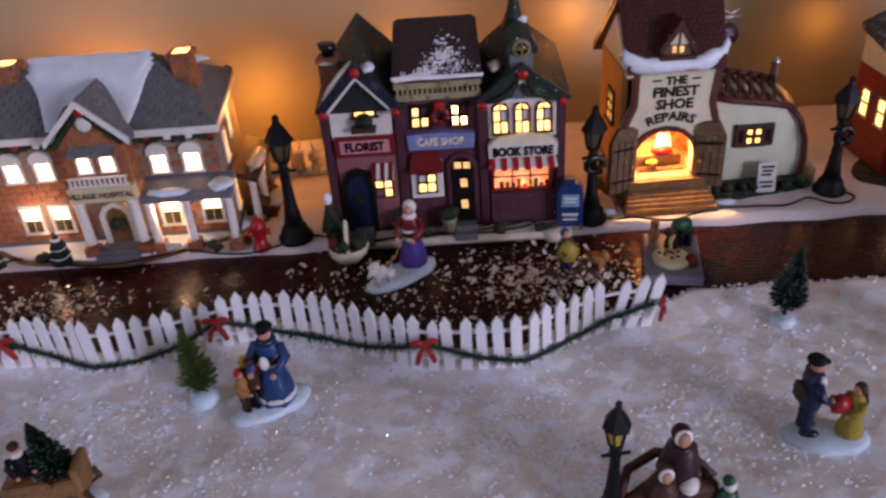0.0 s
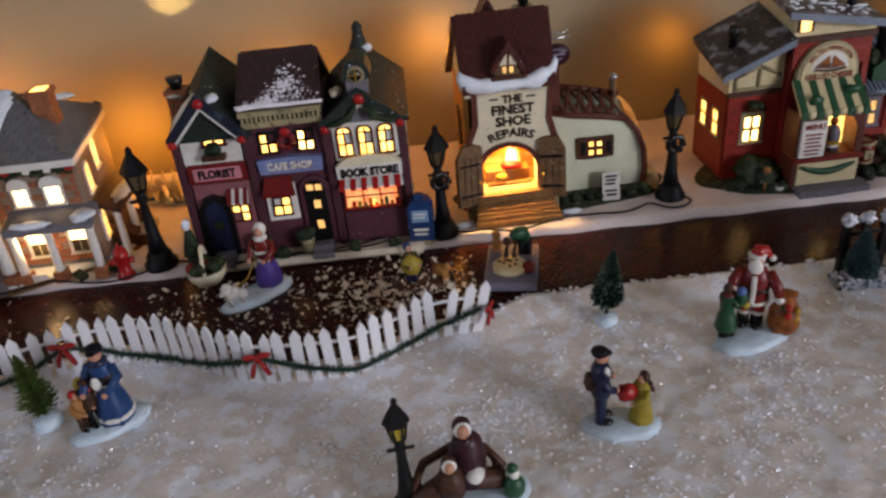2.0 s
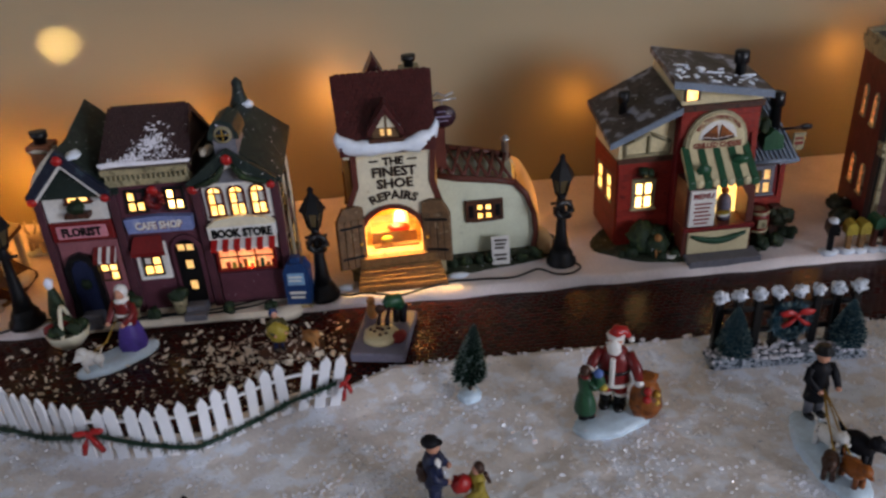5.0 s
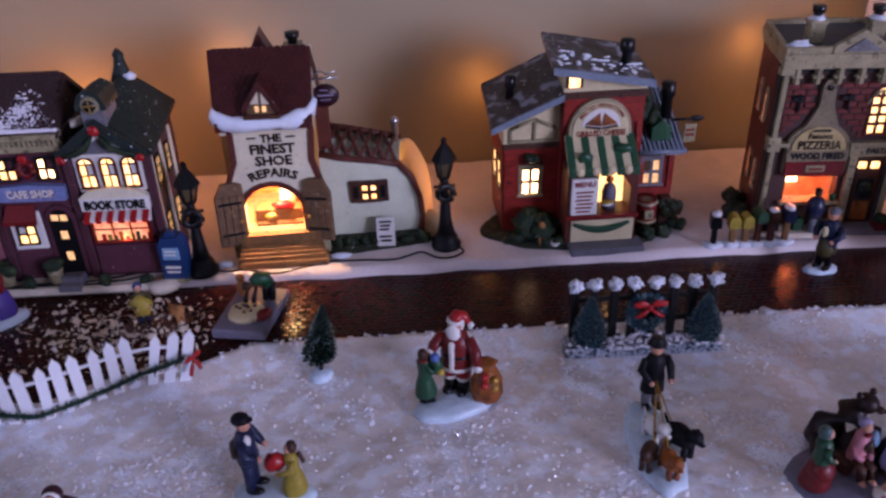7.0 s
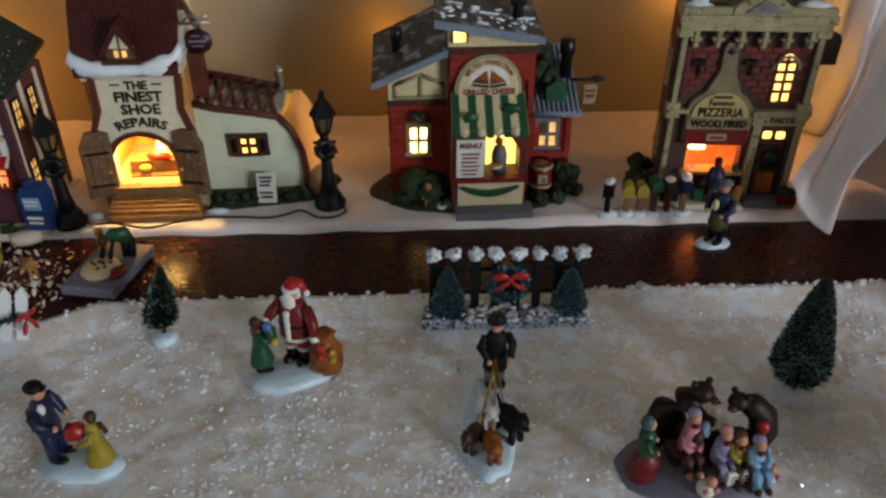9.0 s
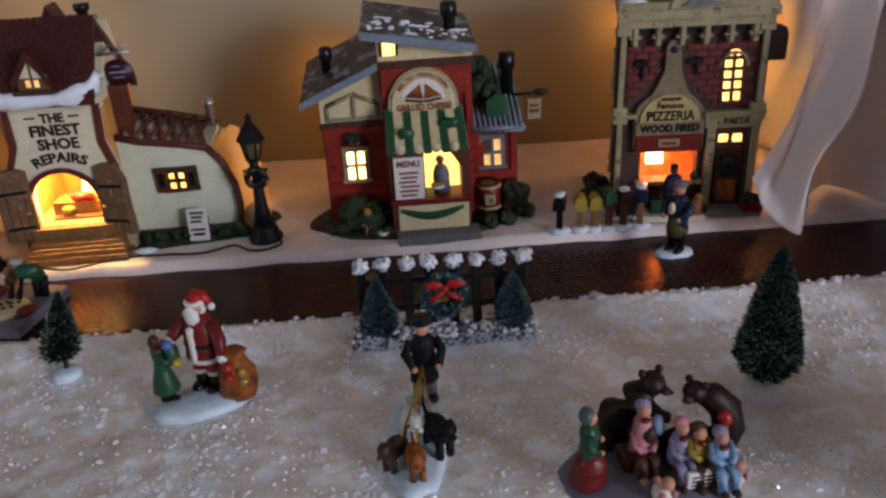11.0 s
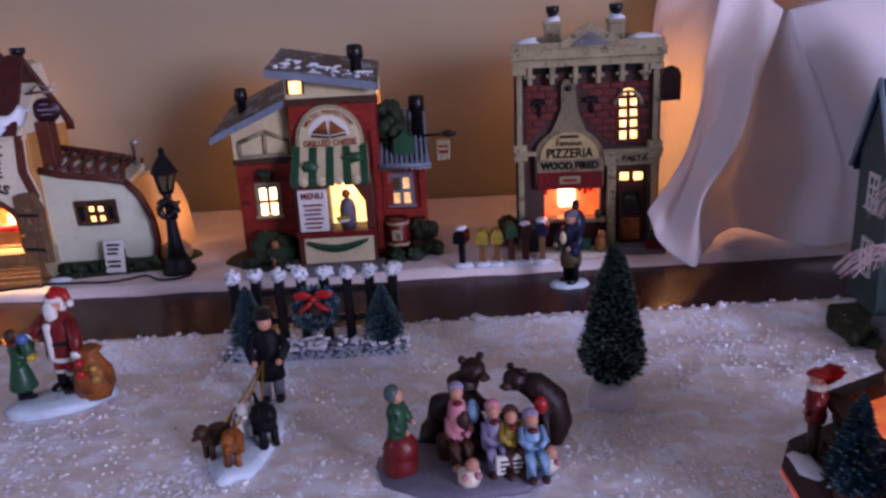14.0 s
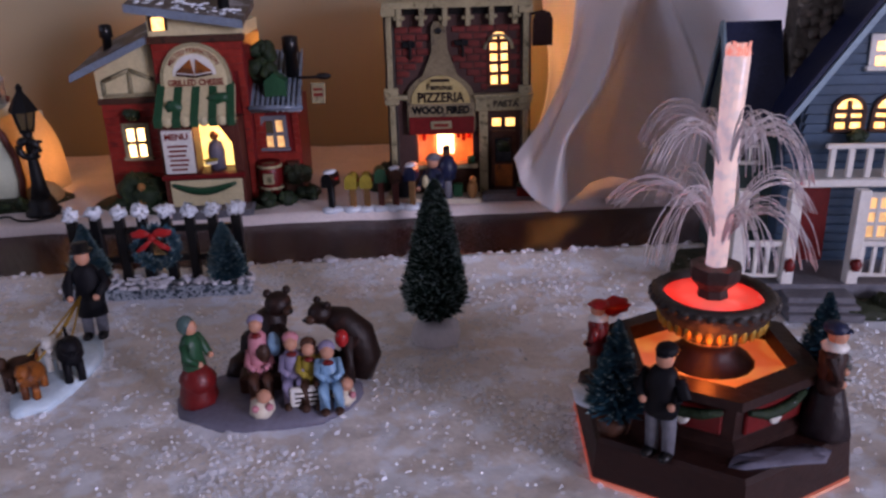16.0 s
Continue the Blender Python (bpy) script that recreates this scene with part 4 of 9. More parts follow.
    g = G().box(-3.3, -0.5, 10.7, 2.75, 0.2, 11.2).box(-3.3, -0.9, 11.7, 2.75, 0.3, 12.1)
    for i in range(17):
        g.box(-3.15 + i * 0.35, -0.7, 11.2, -2.97 + i * 0.35, 0.1, 11.7, c=0.03)
    part("cornice", g, STONE, t)
    mid = part("roof", G().slab((-3.4, -0.6, 12.3), (2.9, -0.6, 12.3), (2.7, 3.4, 15.3), (-3.2, 3.4, 15.3), 0.6).box(-3.2, 0.3, 11.0, 2.7, 6.8, 12.0).slab((-3.2, 3.4, 15.3), (2.7, 3.4, 15.3), (2.9, 7.2, 12.2), (-3.4, 7.2, 12.2), 0.5), BROWNROOF, t)
    part("gable_wall", G().add([(x, y, z) for x in (-3.0, 2.5) for y, z in ((-0.3, 11.9), (7.0, 11.9), (3.4, 15.0))], [(0, 1, 2), (5, 4, 3), (0, 3, 4, 1), (1, 4, 5, 2), (2, 5, 3, 0)]), BROWNROOF, t)
    # loose snow on the middle roof
    rnd = random.Random(5)
    g = G()
    for i in range(480):
        x, q = rnd.gauss(0.6, 1.4), min(1, abs(rnd.gauss(0, 0.35)))
        q *= max(0.15, 1 - abs(x - 0.4) / 2.6)
        if -3.2 < x < 2.6:
            g.blob((x, -0.5 + q * 3.6, 12.4 + q * 2.8), (rnd.uniform(0.05, 0.2), rnd.uniform(0.05, 0.18), rnd.uniform(0.05, 0.16)), 0, 4, wob=0.7)
    for i in range(34):
        g.blob((-3.2 + i * 0.18, -0.55, 12.35), (0.26, 0.25, 0.17), 0, 4, wob=0.6)
    tagged(part("roof_snow", g, CLUMP, mid, "loose clump of fluffy snow"), kind="stuff")
    # book store
    part("upper_panel", G().box(3.2, -0.1, 7.3, 8.1, 0.1, 10.3), WHITE, t)
    for k in range(3):
        window(t, 4.05 + k * 1.55, 7.75, 0.9, 1.7, -0.1, 2, 2, TIMBER, PANE, True, 0.13, 0.18, skip=((1, 1),))
    part("sign_board", G().box(3.1, -0.65, 5.95, 8.1, -0.1, 7.0), WHITE, t, "white sign board with rounded top")
    part("sign_top", G().prism([(3.1, 7.0), (8.1, 7.0), (7.4, 7.55), (5.6, 7.8), (3.8, 7.55)], -0.7, -0.05), IVORY, t)
    lettering("BOOK STORE", 0.92, 5.6, -0.68, 6.42, BLACK, t, stretch=0.78, bold=0.045)
    aw = part("awning", G().slab((3.1, -0.9, 5.3), (8.1, -0.9, 5.3), (8.0, -0.1, 5.85), (3.2, -0.1, 5.85), 0.12), WHITE, t)
    for i in range(6):
        a = 3.15 + i * 0.86
        part("stripe", G().slab((a, -0.95, 5.36), (a + 0.43, -0.95, 5.36), (a + 0.43, -0.1, 5.92), (a, -0.1, 5.92), 0.3), RED, aw)
    window(t, 5.5, 3.3, 4.0, 1.9, -0.05, 3, 2, DARKRED, PANERED, False, 0.1, 0.2, 0.3)
    rnd = random.Random(9)
    for i in range(9):
        x = 3.9 + i * 0.42
        part("book", G().box(x, -0.2, 3.25, x + 0.3, 0.0, 3.3 + rnd.uniform(0.3, 0.75), c=0.03), (RED, MUSTARD, GREENPAINT, ORANGE)[i % 4], t)
    part("lower_panel", G().box(3.2, -0.2, 0.5, 8.1, 0.1, 2.9), PLUM, t)
    # awnings of florist and cafe
    aw = part("awning", G().slab((-5.5, -0.8, 5.05), (-3.9, -0.8, 5.05), (-3.95, -0.1, 5.9), (-5.4, -0.1, 5.9), 0.2), WHITE, t)
    for i in range(3):
        a = -5.5 + i * 0.6
        part("stripe", G().slab((a, -0.84, 5.1), (a + 0.33, -0.84, 5.1), (a + 0.33, -0.1, 5.96), (a, -0.1, 5.96), 0.25), DARKRED, aw)
    part("awning", G().slab((-2.75, -0.8, 5.45), (-0.2, -0.8, 5.45), (-0.45, -0.05, 6.5), (-2.5, -0.05, 6.5), 0.3), DARKRED, t)
    # roofs of the outer shops
    for px, pz, left, right, front, back in ((-5.85, 13.8, -9.0, -2.7, 13.5, (-6.15, 7.2, 15.1)), (5.6, 12.9, 2.45, 9.05, 13.1, (5.6, 7.0, 14.35))):
        v = [(left, -0.3, 10.3), (right, -0.3, 10.3), (right - 0.1, 7.6, 11.6), (left + 0.1, 7.6, 11.6)]
        v = [(x, y, z - 0.25) for x, y, z in v] + v + [(px, -0.3, front), back]
        part("roof", G().add(v, [(3, 2, 1, 0), (0, 1, 5, 8, 4), (1, 2, 6, 5), (2, 3, 7, 9, 6), (3, 0, 4, 7), (5, 6, 9, 8), (7, 4, 8, 9)]), DARKGREEN, t)
        g = G()
        v = [(px - 3.0, -0.7, 10.5), (px + 3.0, -0.7, 10.5), (px, -0.9, pz), (px, 3.4, pz + 0.3), (px - 2.9, 0.6, 10.7), (px + 2.9, 0.6, 10.7)]
        g.add(v, [(0, 2, 3, 4), (2, 1, 5, 3)], 0)
        part("front_roof", g, DARKGREEN, t)
        left = px < 0
        hw = 2.75 if left else 3.0
        for s in (-1, 1):
            a = [(px, pz - 0.95), (px + s * hw, 9.9), (px + s * (hw + 0.15), 10.65), (px, pz + 0.1)]
            part("barge_board", G().prism(a if s > 0 else a[::-1], -1.0, -0.6), NAVYROOF if left else DARKGREEN, t)
            a = [(px, pz - 1.25), (px + s * (hw - 0.5), 10.1), (px + s * (hw - 0.2), 10.05), (px, pz - 0.98)]
            part("gable_trim", G().prism(a if s > 0 else a[::-1], -0.9, -0.66), WHITE, t)
            part("corner_bow", G().blob((px + s * (hw - 0.25), -1.05, 10.2), (0.34, 0.22, 0.3), 0, 6, wob=0.3), RED, t)
            if not left:
                part("gable_garland", G().tube([(px + s * 0.3, -1.05, pz - 1.1), (px + s * 0.9, -1.12, pz - 1.9), (px + s * 1.7, -1.1, pz - 2.25), (px + s * 2.5, -1.05, pz - 2.45)], [0.16, 0.26, 0.24, 0.14]), BUSH, t)
        part("gable_bow", G().blob((px, -1.1, pz - 0.65), (0.4, 0.26, 0.38), 0, 6, wob=0.3), RED, t)
        if not left:
            part("gable_panel", G().prism([(px - 2.2, 10.4), (px + 2.2, 10.4), (px, pz - 0.9)], -0.5, -0.2), TROUSER, t)
            part("cornice", G().box(px - 2.75, -0.5, 10.1, px + 2.75, -0.1, 10.4), WHITE, t)
    part("finial", G().lathe([(1.0, 13.5), (0.62, 14.4), (0.5, 14.8), (0.4, 15.3), (0.46, 15.6), (0.12, 16.0)], 5.6, 6.7, 8), DARKGREEN, t, "dark green roof spire")
    part("finial_snow", G().blob((6.25, 6.4, 13.95), (0.5, 0.5, 0.3), 0, 6, wob=0.4), CAP, t)
    part("roof_snow", G().tube([(-8.2, -0.6, 11.1), (-7.6, -0.5, 11.8), (-6.8, -0.55, 12.8), (-6.0, -0.6, 13.8)], [0.25, 0.42, 0.34, 0.15]), CAPWARM, t)
    part("roof_snow", G().blob((-5.0, -0.2, 13.2), (0.55, 0.8, 0.28), 0, 6, wob=0.4), CAP, t)
    part("roof_snow", G().blob((3.8, 1.0, 12.4), (0.5, 1.0, 0.3), 0, 6, wob=0.4), CAPWARM, t)
    d = part("dormer", G().prism([(4.85, 12.2), (6.35, 12.2), (6.35, 13.9), (6.1, 14.55), (5.6, 14.8), (5.1, 14.55), (4.85, 13.9)], -0.5, 2.2), GREY, t)
    part("dormer_hood", G().prism([(6.3, 13.6), (6.62, 13.6), (6.62, 14.0), (6.3, 14.72), (5.6, 15.05), (4.9, 14.72), (4.58, 14.0), (4.58, 13.6), (4.9, 13.6), (4.9, 13.95), (5.12, 14.5), (5.6, 14.72), (6.08, 14.5), (6.3, 13.95)], -0.62, 2.3), DARKGREEN, d)
    m = Matrix.Translation((5.6, -0.5, 13.95)) @ Matrix.Rotation(radians(90), 4, "X")
    part("round_window", G().lathe([(0.62, -0.1), (0.62, 0.15), (0.45, 0.2)], M=m, seg=16), STONE, d)
    part("round_pane", G().lathe([(0.44, 0.05), (0.44, 0.22)], M=m, seg=16), DARKGLASS, d)
    part("pane_cross", G().box(5.15, -0.76, 13.9, 6.05, -0.68, 14.0, c=0.01).box(5.55, -0.76, 13.5, 5.65, -0.68, 14.4, c=0.01), GOLD, d)
    chimney(t, -7.9, 2.0, 10.8, 13.2, 1.4, BRICK, False, 1.2)
    part("chimney_snow", G().blob((-7.9, 1.9, 13.2), (0.95, 0.95, 0.3), 0, 6, wob=0.3), CAPWARM, t)
    # right side wall windows with timber
    for y in (1.6, 4.2):
        window(t, 0, 7.2, 0.9, 2.0, -0.02, 2, 3, BLACK, PANESOFT, False, 0.12, 0.12, M=side(8.5, y, 90))
        window(t, 0, 2.6, 0.9, 2.0, -0.02, 2, 3, BLACK, PANESOFT, False, 0.12, 0.12, M=side(8.5, y, 90))
    for y in (0.4, 2.9, 5.6):
        part("side_timber", G().box(8.45, y - 0.2, 0.3, 8.65, y + 0.2, 10.2), IVORY, t)
    # plants before the doors
    for i, (x, y, r) in enumerate(((-3.6, -0.9, 0.55), (0.0, -0.8, 0.55))):
        c = part("planter", G().lathe([(0.45, 0.1), (0.55, 1.2), (0.6, 1.3)], x, y, 10), STONE, t)
        part("planter_bush", bush(G(), x, y, 1.2, r + 0.35, 0, 8, i), BUSH, c)
    for i, (x, r) in enumerate(((-2.0, 0.7), (3.6, 0.7), (6.9, 0.6))):
        part("shrub", bush(G(), x, -1.2, 0.1, r, 0, 7, 20 + i), BUSH, t)
    c = part("potted_tree", G().lathe([(0.5, 0.1), (0.6, 1.1), (0.3, 1.15)], -8.9, -1.3, 10), BROWN, t)
    part("potted_tree_crown", G().lathe([(0.85, 1.1), (0.75, 1.7), (0.55, 2.6), (0.2, 3.6), (0.05, 4.2)], -8.9, -1.3, 10, wob=0.5), BUSH, c)
    part("potted_tree_snow", G().blob((-8.9, -1.4, 3.9), (0.35, 0.35, 0.5), 0, 5, wob=0.4), CAP, c)
    return t, mid


def shoe_shop():
    t = thing("shoe_repair_house", 14.2, 51.3, 1.0, -5, "boot-shaped toy shoe repair shop, glowing open doorway", "model house")
    # front with arched doorway, the upper part drawn in
    arch = [(2.05 + 0.0, 2.3)] + [(0.0 - 0.2 + 2.25 * math.cos(math.pi * i / 10), 4.2 + 2.0 * math.sin(math.pi * i / 10)) for i in range(11)] + [(-2.45, 2.3)]
    out = [(-3.6, 2.3)] + arch[::-1] + [(3.7, 2.3), (3.75, 6.3), (3.2, 8.2), (3.45, 11.2), (-2.75, 11.2), (-2.7, 8.2), (-3.6, 6.3)]
    part("front_wall", G().prism(out, -0.3, 0.5), IVORY, t)
    part("foundation", G().box(-3.7, -0.3, -0.4, 3.8, 7.5, 2.3), STONE, t)
    part("back_wall", G().box(-3.4, 6.9, 2.3, 3.6, 7.4, 10.8).box(-3.5, 0.5, 2.3, -3.05, 7.0, 10.8).box(3.2, 0.5, 2.3, 3.6, 7.0, 10.8).box(-3.2, 0.5, 7.2, 3.4, 7.0, 7.6), SHOPWARM, t)
    for p in ([(-3.75, 6.2), (-3.3, 6.2), (-2.4, 8.2), (-2.45, 10.8), (-2.9, 10.8), (-2.85, 8.2)], [(3.4, 6.2), (3.9, 6.2), (3.35, 8.2), (3.6, 10.8), (3.15, 10.8), (2.9, 8.2)]):
        part("corner_post", G().prism(p, -0.42, -0.1), TIMBER, t)
    n = 10
    o = [(-0.2 + 2.65 * math.cos(math.pi * i / n), 4.2 + 2.35 * math.sin(math.pi * i / n)) for i in range(n + 1)]
    i_ = [(-0.2 + 2.25 * math.cos(math.pi * i / n), 4.2 + 2.0 * math.sin(math.pi * i / n)) for i in range(n + 1)]
    part("door_arch", G().prism([(2.45, 2.3)] + o + [(-2.85, 2.3), (-2.45, 2.3)] + i_[::-1] + [(2.05, 2.3)], -0.5, 0.0), TIMBER, t)
    lettering("THE", 0.85, 0.3, -0.33, 10.0, INK, t, stretch=1.0, bold=0.035)
    lettering("FINEST", 1.05, 0.3, -0.33, 9.15, INK, t, stretch=1.05, bold=0.035)
    lettering("SHOE", 1.05, 0.3, -0.33, 8.2, INK, t, stretch=1.05, bold=0.035)
    lettering("REPAIRS", 0.95, 0.1, -0.33, 7.25, INK, t, arch=4.2, stretch=1.1, bold=0.035)
    bars(t, ((-1.5, -0.8, 10.1, 0.12), (1.4, 2.1, 10.1, 0.12)), -0.32, INK)
    # open doors
    for s, x in ((-1, -3.5), (1, 3.3)):
        m = Matrix.Translation((x, -0.5, 0)) @ Matrix.Rotation(radians(-16 * s), 4, "Z")
        d = part("door", G().prism([(-1.1, 1.5), (1.1, 1.5), (1.1, 5.6 + 0.9 * (s < 0)), (0.5, 6.7), (-0.5, 6.7), (-1.1, 5.6 + 0.9 * (s > 0))], -0.35, 0.05, M=m), DOORWOOD, t, "weathered open plank door")
        for k in range(4):
            part("plank", G().box(-1.08 + k * 0.55, -0.45, 1.6, -0.58 + k * 0.55, -0.3, 5.7, M=m), DOORWOOD, d)
        for z in (2.4, 5.0):
            part("hinge", G().box(-0.9, -0.52, z, 0.9, -0.42, z + 0.22, M=m), BLACKIRON, d)
        part("knob", G().blob((-0.7 * s, -0.55, 3.6), 0.14, 0, 5, M=m), GOLD, d)
    # ramp of planks
    ramp = part("ramp", G().prism([(-3.4, -0.4), (3.8, -0.4), (3.7, 0.3), (-3.3, 0.3)], -2.3, -0.3).prism([(-3.1, 0.2), (3.5, 0.2), (3.1, 2.25), (-2.9, 2.25)], -0.9, -0.3), OAK, t)
    rows = 7
    for j in range(rows):
        q = j / rows
        y, z = -2.2 + q * 2.0, 0.35 + q * 1.9
        part("plank", G().box(-3.3 + q * 0.5, y - 0.05, z - 0.2, 3.7 - q * 0.6, y + 0.45, z + 0.12 + 0.03 * (j % 2)), OAK, ramp)
    # cobbler's bench inside
    part("workbench", G().box(-1.9, 1.2, 2.3, 1.7, 3.2, 3.4).box(-1.8, 0.6, 2.3, 1.8, 1.2, 2.5), OAK, t)
    part("tool_shelf", G().box(-2.6, 5.8, 4.6, 2.6, 6.8, 4.8).box(-2.6, 5.8, 6.0, 2.6, 6.8, 6.2), OAK, t)
    rnd = random.Random(3)
    for i in range(7):
        part("shoe_on_shelf", G().blob((-2.2 + i * 0.7, 6.1, 5.0), (0.28, 0.4, 0.22), 0, 5), (RED, BROWN, MUSTARD)[i % 3], t)
    g = G().lathe([(0.75, 2.5), (0.7, 3.6), (0.5, 4.6), (0.2, 4.9)], 0.6, 2.4, 10).blob((0.5, 2.2, 5.3), 0.42, 1, 6).blob((0.3, 1.5, 3.7), (0.9, 0.5, 0.35), 2, 6, wob=0.3).blob((0.5, 2.3, 5.65), (0.36, 0.36, 0.2), 3, 6)
    part("cobbler_figure", g, [WHITE, SKIN, RED, WHITE], t)
    part("shoe_on_bench", G().blob((-0.7, 0.9, 3.0), (0.5, 0.35, 0.25), 0, 6), MUSTARD, t)
    # main roof
    r = part("roof", G().slab((-3.55, -0.9, 11.4), (3.6, -0.9, 11.4), (3.75, 2.0, 16.2), (-3.75, 2.0, 16.2), 0.5).slab((-3.75, 2.0, 16.2), (3.75, 2.0, 16.2), (3.9, 8.2, 10.7), (-4.0, 8.2, 10.7), 0.7), MAROON, t)
    part("gable_wall", G().prism([(-0.4, 10.5), (7.4, 10.5), (5.0, 15.5)], 0, 7.4 - 0.4, M=Matrix.Translation((-3.3, 0, 0)) @ Matrix.Rotation(radians(90), 4, "Z") @ Matrix.Translation((0, -6.9, 0))), IVORY, t)
    part("peak", G().prism([(-3.3, 11.0), (2.4, 11.0), (-0.45, 16.6)], 5.2, 7.4), MAROON, t)
    chimney(t, 2.3, 4.5, 13.0, 15.5, 1.3, STONE, False, 1.2)
    v, m = [], 40
    for i in range(m + 1):
        u = i / m
        e = abs(2 * u - 1)
        rise = (1.25 if u > 0.5 else 0.75) * e ** 4
        thick = (0.5 + 0.25 * noise.noise(Vector((u * 7, 3, 1)))) * (0.15 if i in (0, m) else 1)
        for j in range(10):
            a = 2 * math.pi * j / 10
            v.append((-3.85 + u * 7.8, -0.75 + 0.75 * rise + 0.55 * math.cos(a), 11.35 + rise * 0.9 + 0.12 * noise.noise(Vector((u * 15, a, 0))) + thick * (1.0 + 0.5 * e) * math.sin(a)))
    f = [(i * 10 + j, i * 10 + (j + 1) % 10, (i + 1) * 10 + (j + 1) % 10, (i + 1) * 10 + j) for i in range(m) for j in range(10)]
    part("eave_snow", G().add(v, f, 0, True), CAP, r, "thick white snow along the eaves")
    d = part("dormer", G().prism([(-1.0, 12.0), (1.0, 12.0), (1.0, 12.9), (0, 14.2), (-1.0, 12.9)], -0.9, 1.6), DOORWOOD, r)
    for s in (-1, 1):
        a = [(0, 14.0), (s * 1.2, 12.2), (s * 1.35, 12.6), (0, 14.7)]
        part("dormer_board", G().prism(a if s > 0 else a[::-1], -1.1, 1.7), MAROON, d)
        part("dormer_beam", G().prism([(s * 0.1, 12.9), (s * 0.7, 12.9), (s * 0.75, 13.05), (s * 0.1, 13.9)][::s], -1.0, -0.85), IVORY, d)
    for x, z in ((-0.26, 12.3), (0.26, 12.3)):
        part("dormer_pane", G().box(x - 0.15, -1.0, z, x + 0.15, -0.87, z + 0.45, c=0.03), PANESOFT, d)
    part("dormer_sill", G().box(-1.3, -1.2, 11.8, 1.3, -0.6, 12.1), BROWN, d)
    # left wall window
    window(t, 0, 6.0, 1.5, 2.2, -0.05, 2, 3, BROWN, PANESOFT, False, 0.2, 0.25, M=side(-3.5, 3.2, -90))
    # hanging sign
    s = part("hanging_sign", G().lathe([(1.0, -0.12), (1.05, 0.0), (1.0, 0.12)], seg=18, M=Matrix.Translation((4.5, 2.4, 12.2)) @ Matrix.Rotation(radians(90), 4, "X"), sy=0.9), PLUMCOAT, t, "round dark hanging sign")
    bars(s, ((4.1, 4.7, 12.65, 0.09), (3.9, 5.1, 12.25, 0.12), (4.1, 4.9, 11.9, 0.08)), 2.27, LILAC)
    part("sign_arm", G().tube([(3.3, 2.4, 13.5), (5.6, 2.4, 13.55)], 0.1).tube([(4.5, 2.4, 13.5), (4.5, 2.4, 13.1)], 0.06).tube([(3.6, 2.4, 13.6), (4.2, 2.4, 14.1), (4.8, 2.4, 13.8), (5.4, 2.4, 14.05)], 0.08), SILVER, s)
    part("side_chimney", G().box(3.5, 2.0, 8.0, 4.6, 3.4, 11.4), TIMBER, t)
    # boot wing with low lattice roof and rounded toe
    wall = [(3.4, 0.6), (11.1, 0.6), (11.35, 2.2), (11.2, 3.8), (10.6, 5.4), (9.7, 6.5), (8.0, 7.1), (5.2, 7.5), (3.4, 8.0)]
    part("wing_wall", G().prism(wall, 1.2, 1.9), MINT, t)
    part("wing_base", G().box(3.4, 0.5, -0.4, 11.6, 8.5, 0.8), MOSS, t)
    v, m, k = [], 12, 9
    for i in range(m + 1):
        a = math.pi / 2 * i / m
        for j in range(k + 1):
            b = j / k
            top = 1 - math.cos(math.pi / 2 * b)
            v.append((11.2 - 1.4 * top + 1.5 * math.sin(a) * (1 - 0.5 * top) + 0.12 * noise.noise(Vector((a * 3, b * 4, 1))), 1.45 + 4.0 * (1 - math.cos(a)) + 1.2 * math.sin(a), 0.4 + 6.1 * math.sin(math.pi / 2 * b) + 0.3 * math.sin(a) * b))
    f = [(i * (k + 1) + j, (i + 1) * (k + 1) + j, (i + 1) * (k + 1) + j + 1, i * (k + 1) + j + 1) for i in range(m) for j in range(k)]
    part("toe_wall", G().add(v, f, 0, True), TOEGLAZE, t, "rounded pale wall glowing from behind")
    part("wing_back", G().box(3.5, 7.4, 0.6, 11.0, 8.0, 6.2).box(3.4, 2.0, 5.9, 9.8, 7.8, 6.3), MINT, t)
    part("corner_rib", G().tube([(9.75, 1.1, 6.8), (10.7, 1.05, 5.6), (11.3, 1.0, 3.9), (11.45, 0.95, 2.2), (11.2, 0.9, 0.5)], 0.26), TIMBER, t)
    part("toe_cap", G().lathe([(1.3, 0.0), (1.5, 0.5), (1.2, 1.2), (0.5, 1.6)], 12.0, 2.6, 12, sx=0.9, sy=1.3, wob=0.2), TOEGLAZE, t)
    part("wing_eave", G().tube([(3.6, 1.1, 8.0), (5.2, 1.05, 7.6), (8.0, 1.05, 7.15), (9.8, 1.05, 6.75)], 0.28), TIMBER, t)
    wr = part("wing_roof", G().slab((3.5, 1.2, 7.75), (9.8, 1.2, 6.55), (10.1, 4.8, 7.4), (3.6, 4.8, 8.9), 0.4), MINT, t)
    part("wing_ridge", G().tube([(3.6, 4.7, 9.1), (7, 4.7, 8.45), (10.1, 4.7, 7.65)], 0.26), TIMBER, t)
    for i in range(6):
        x = 3.9 + i * 0.95
        z = 8.0 - 0.19 * (x - 3.5)
        part("lattice_bar", G().tube([(x, 1.3, z), (x + 1.05, 4.6, z + 1.0)], 0.16), TIMBER, wr)
        part("lattice_bar", G().tube([(x + 1.0, 1.3, z - 0.19), (x, 4.6, z + 1.2)], 0.16), TIMBER, wr)
    part("stove_pipe", G().lathe([(0.3, 7.2), (0.3, 8.9), (0.42, 9.0), (0.38, 9.2), (0.05, 9.5)], 9.7, 4.6, 10), SILVER, t)
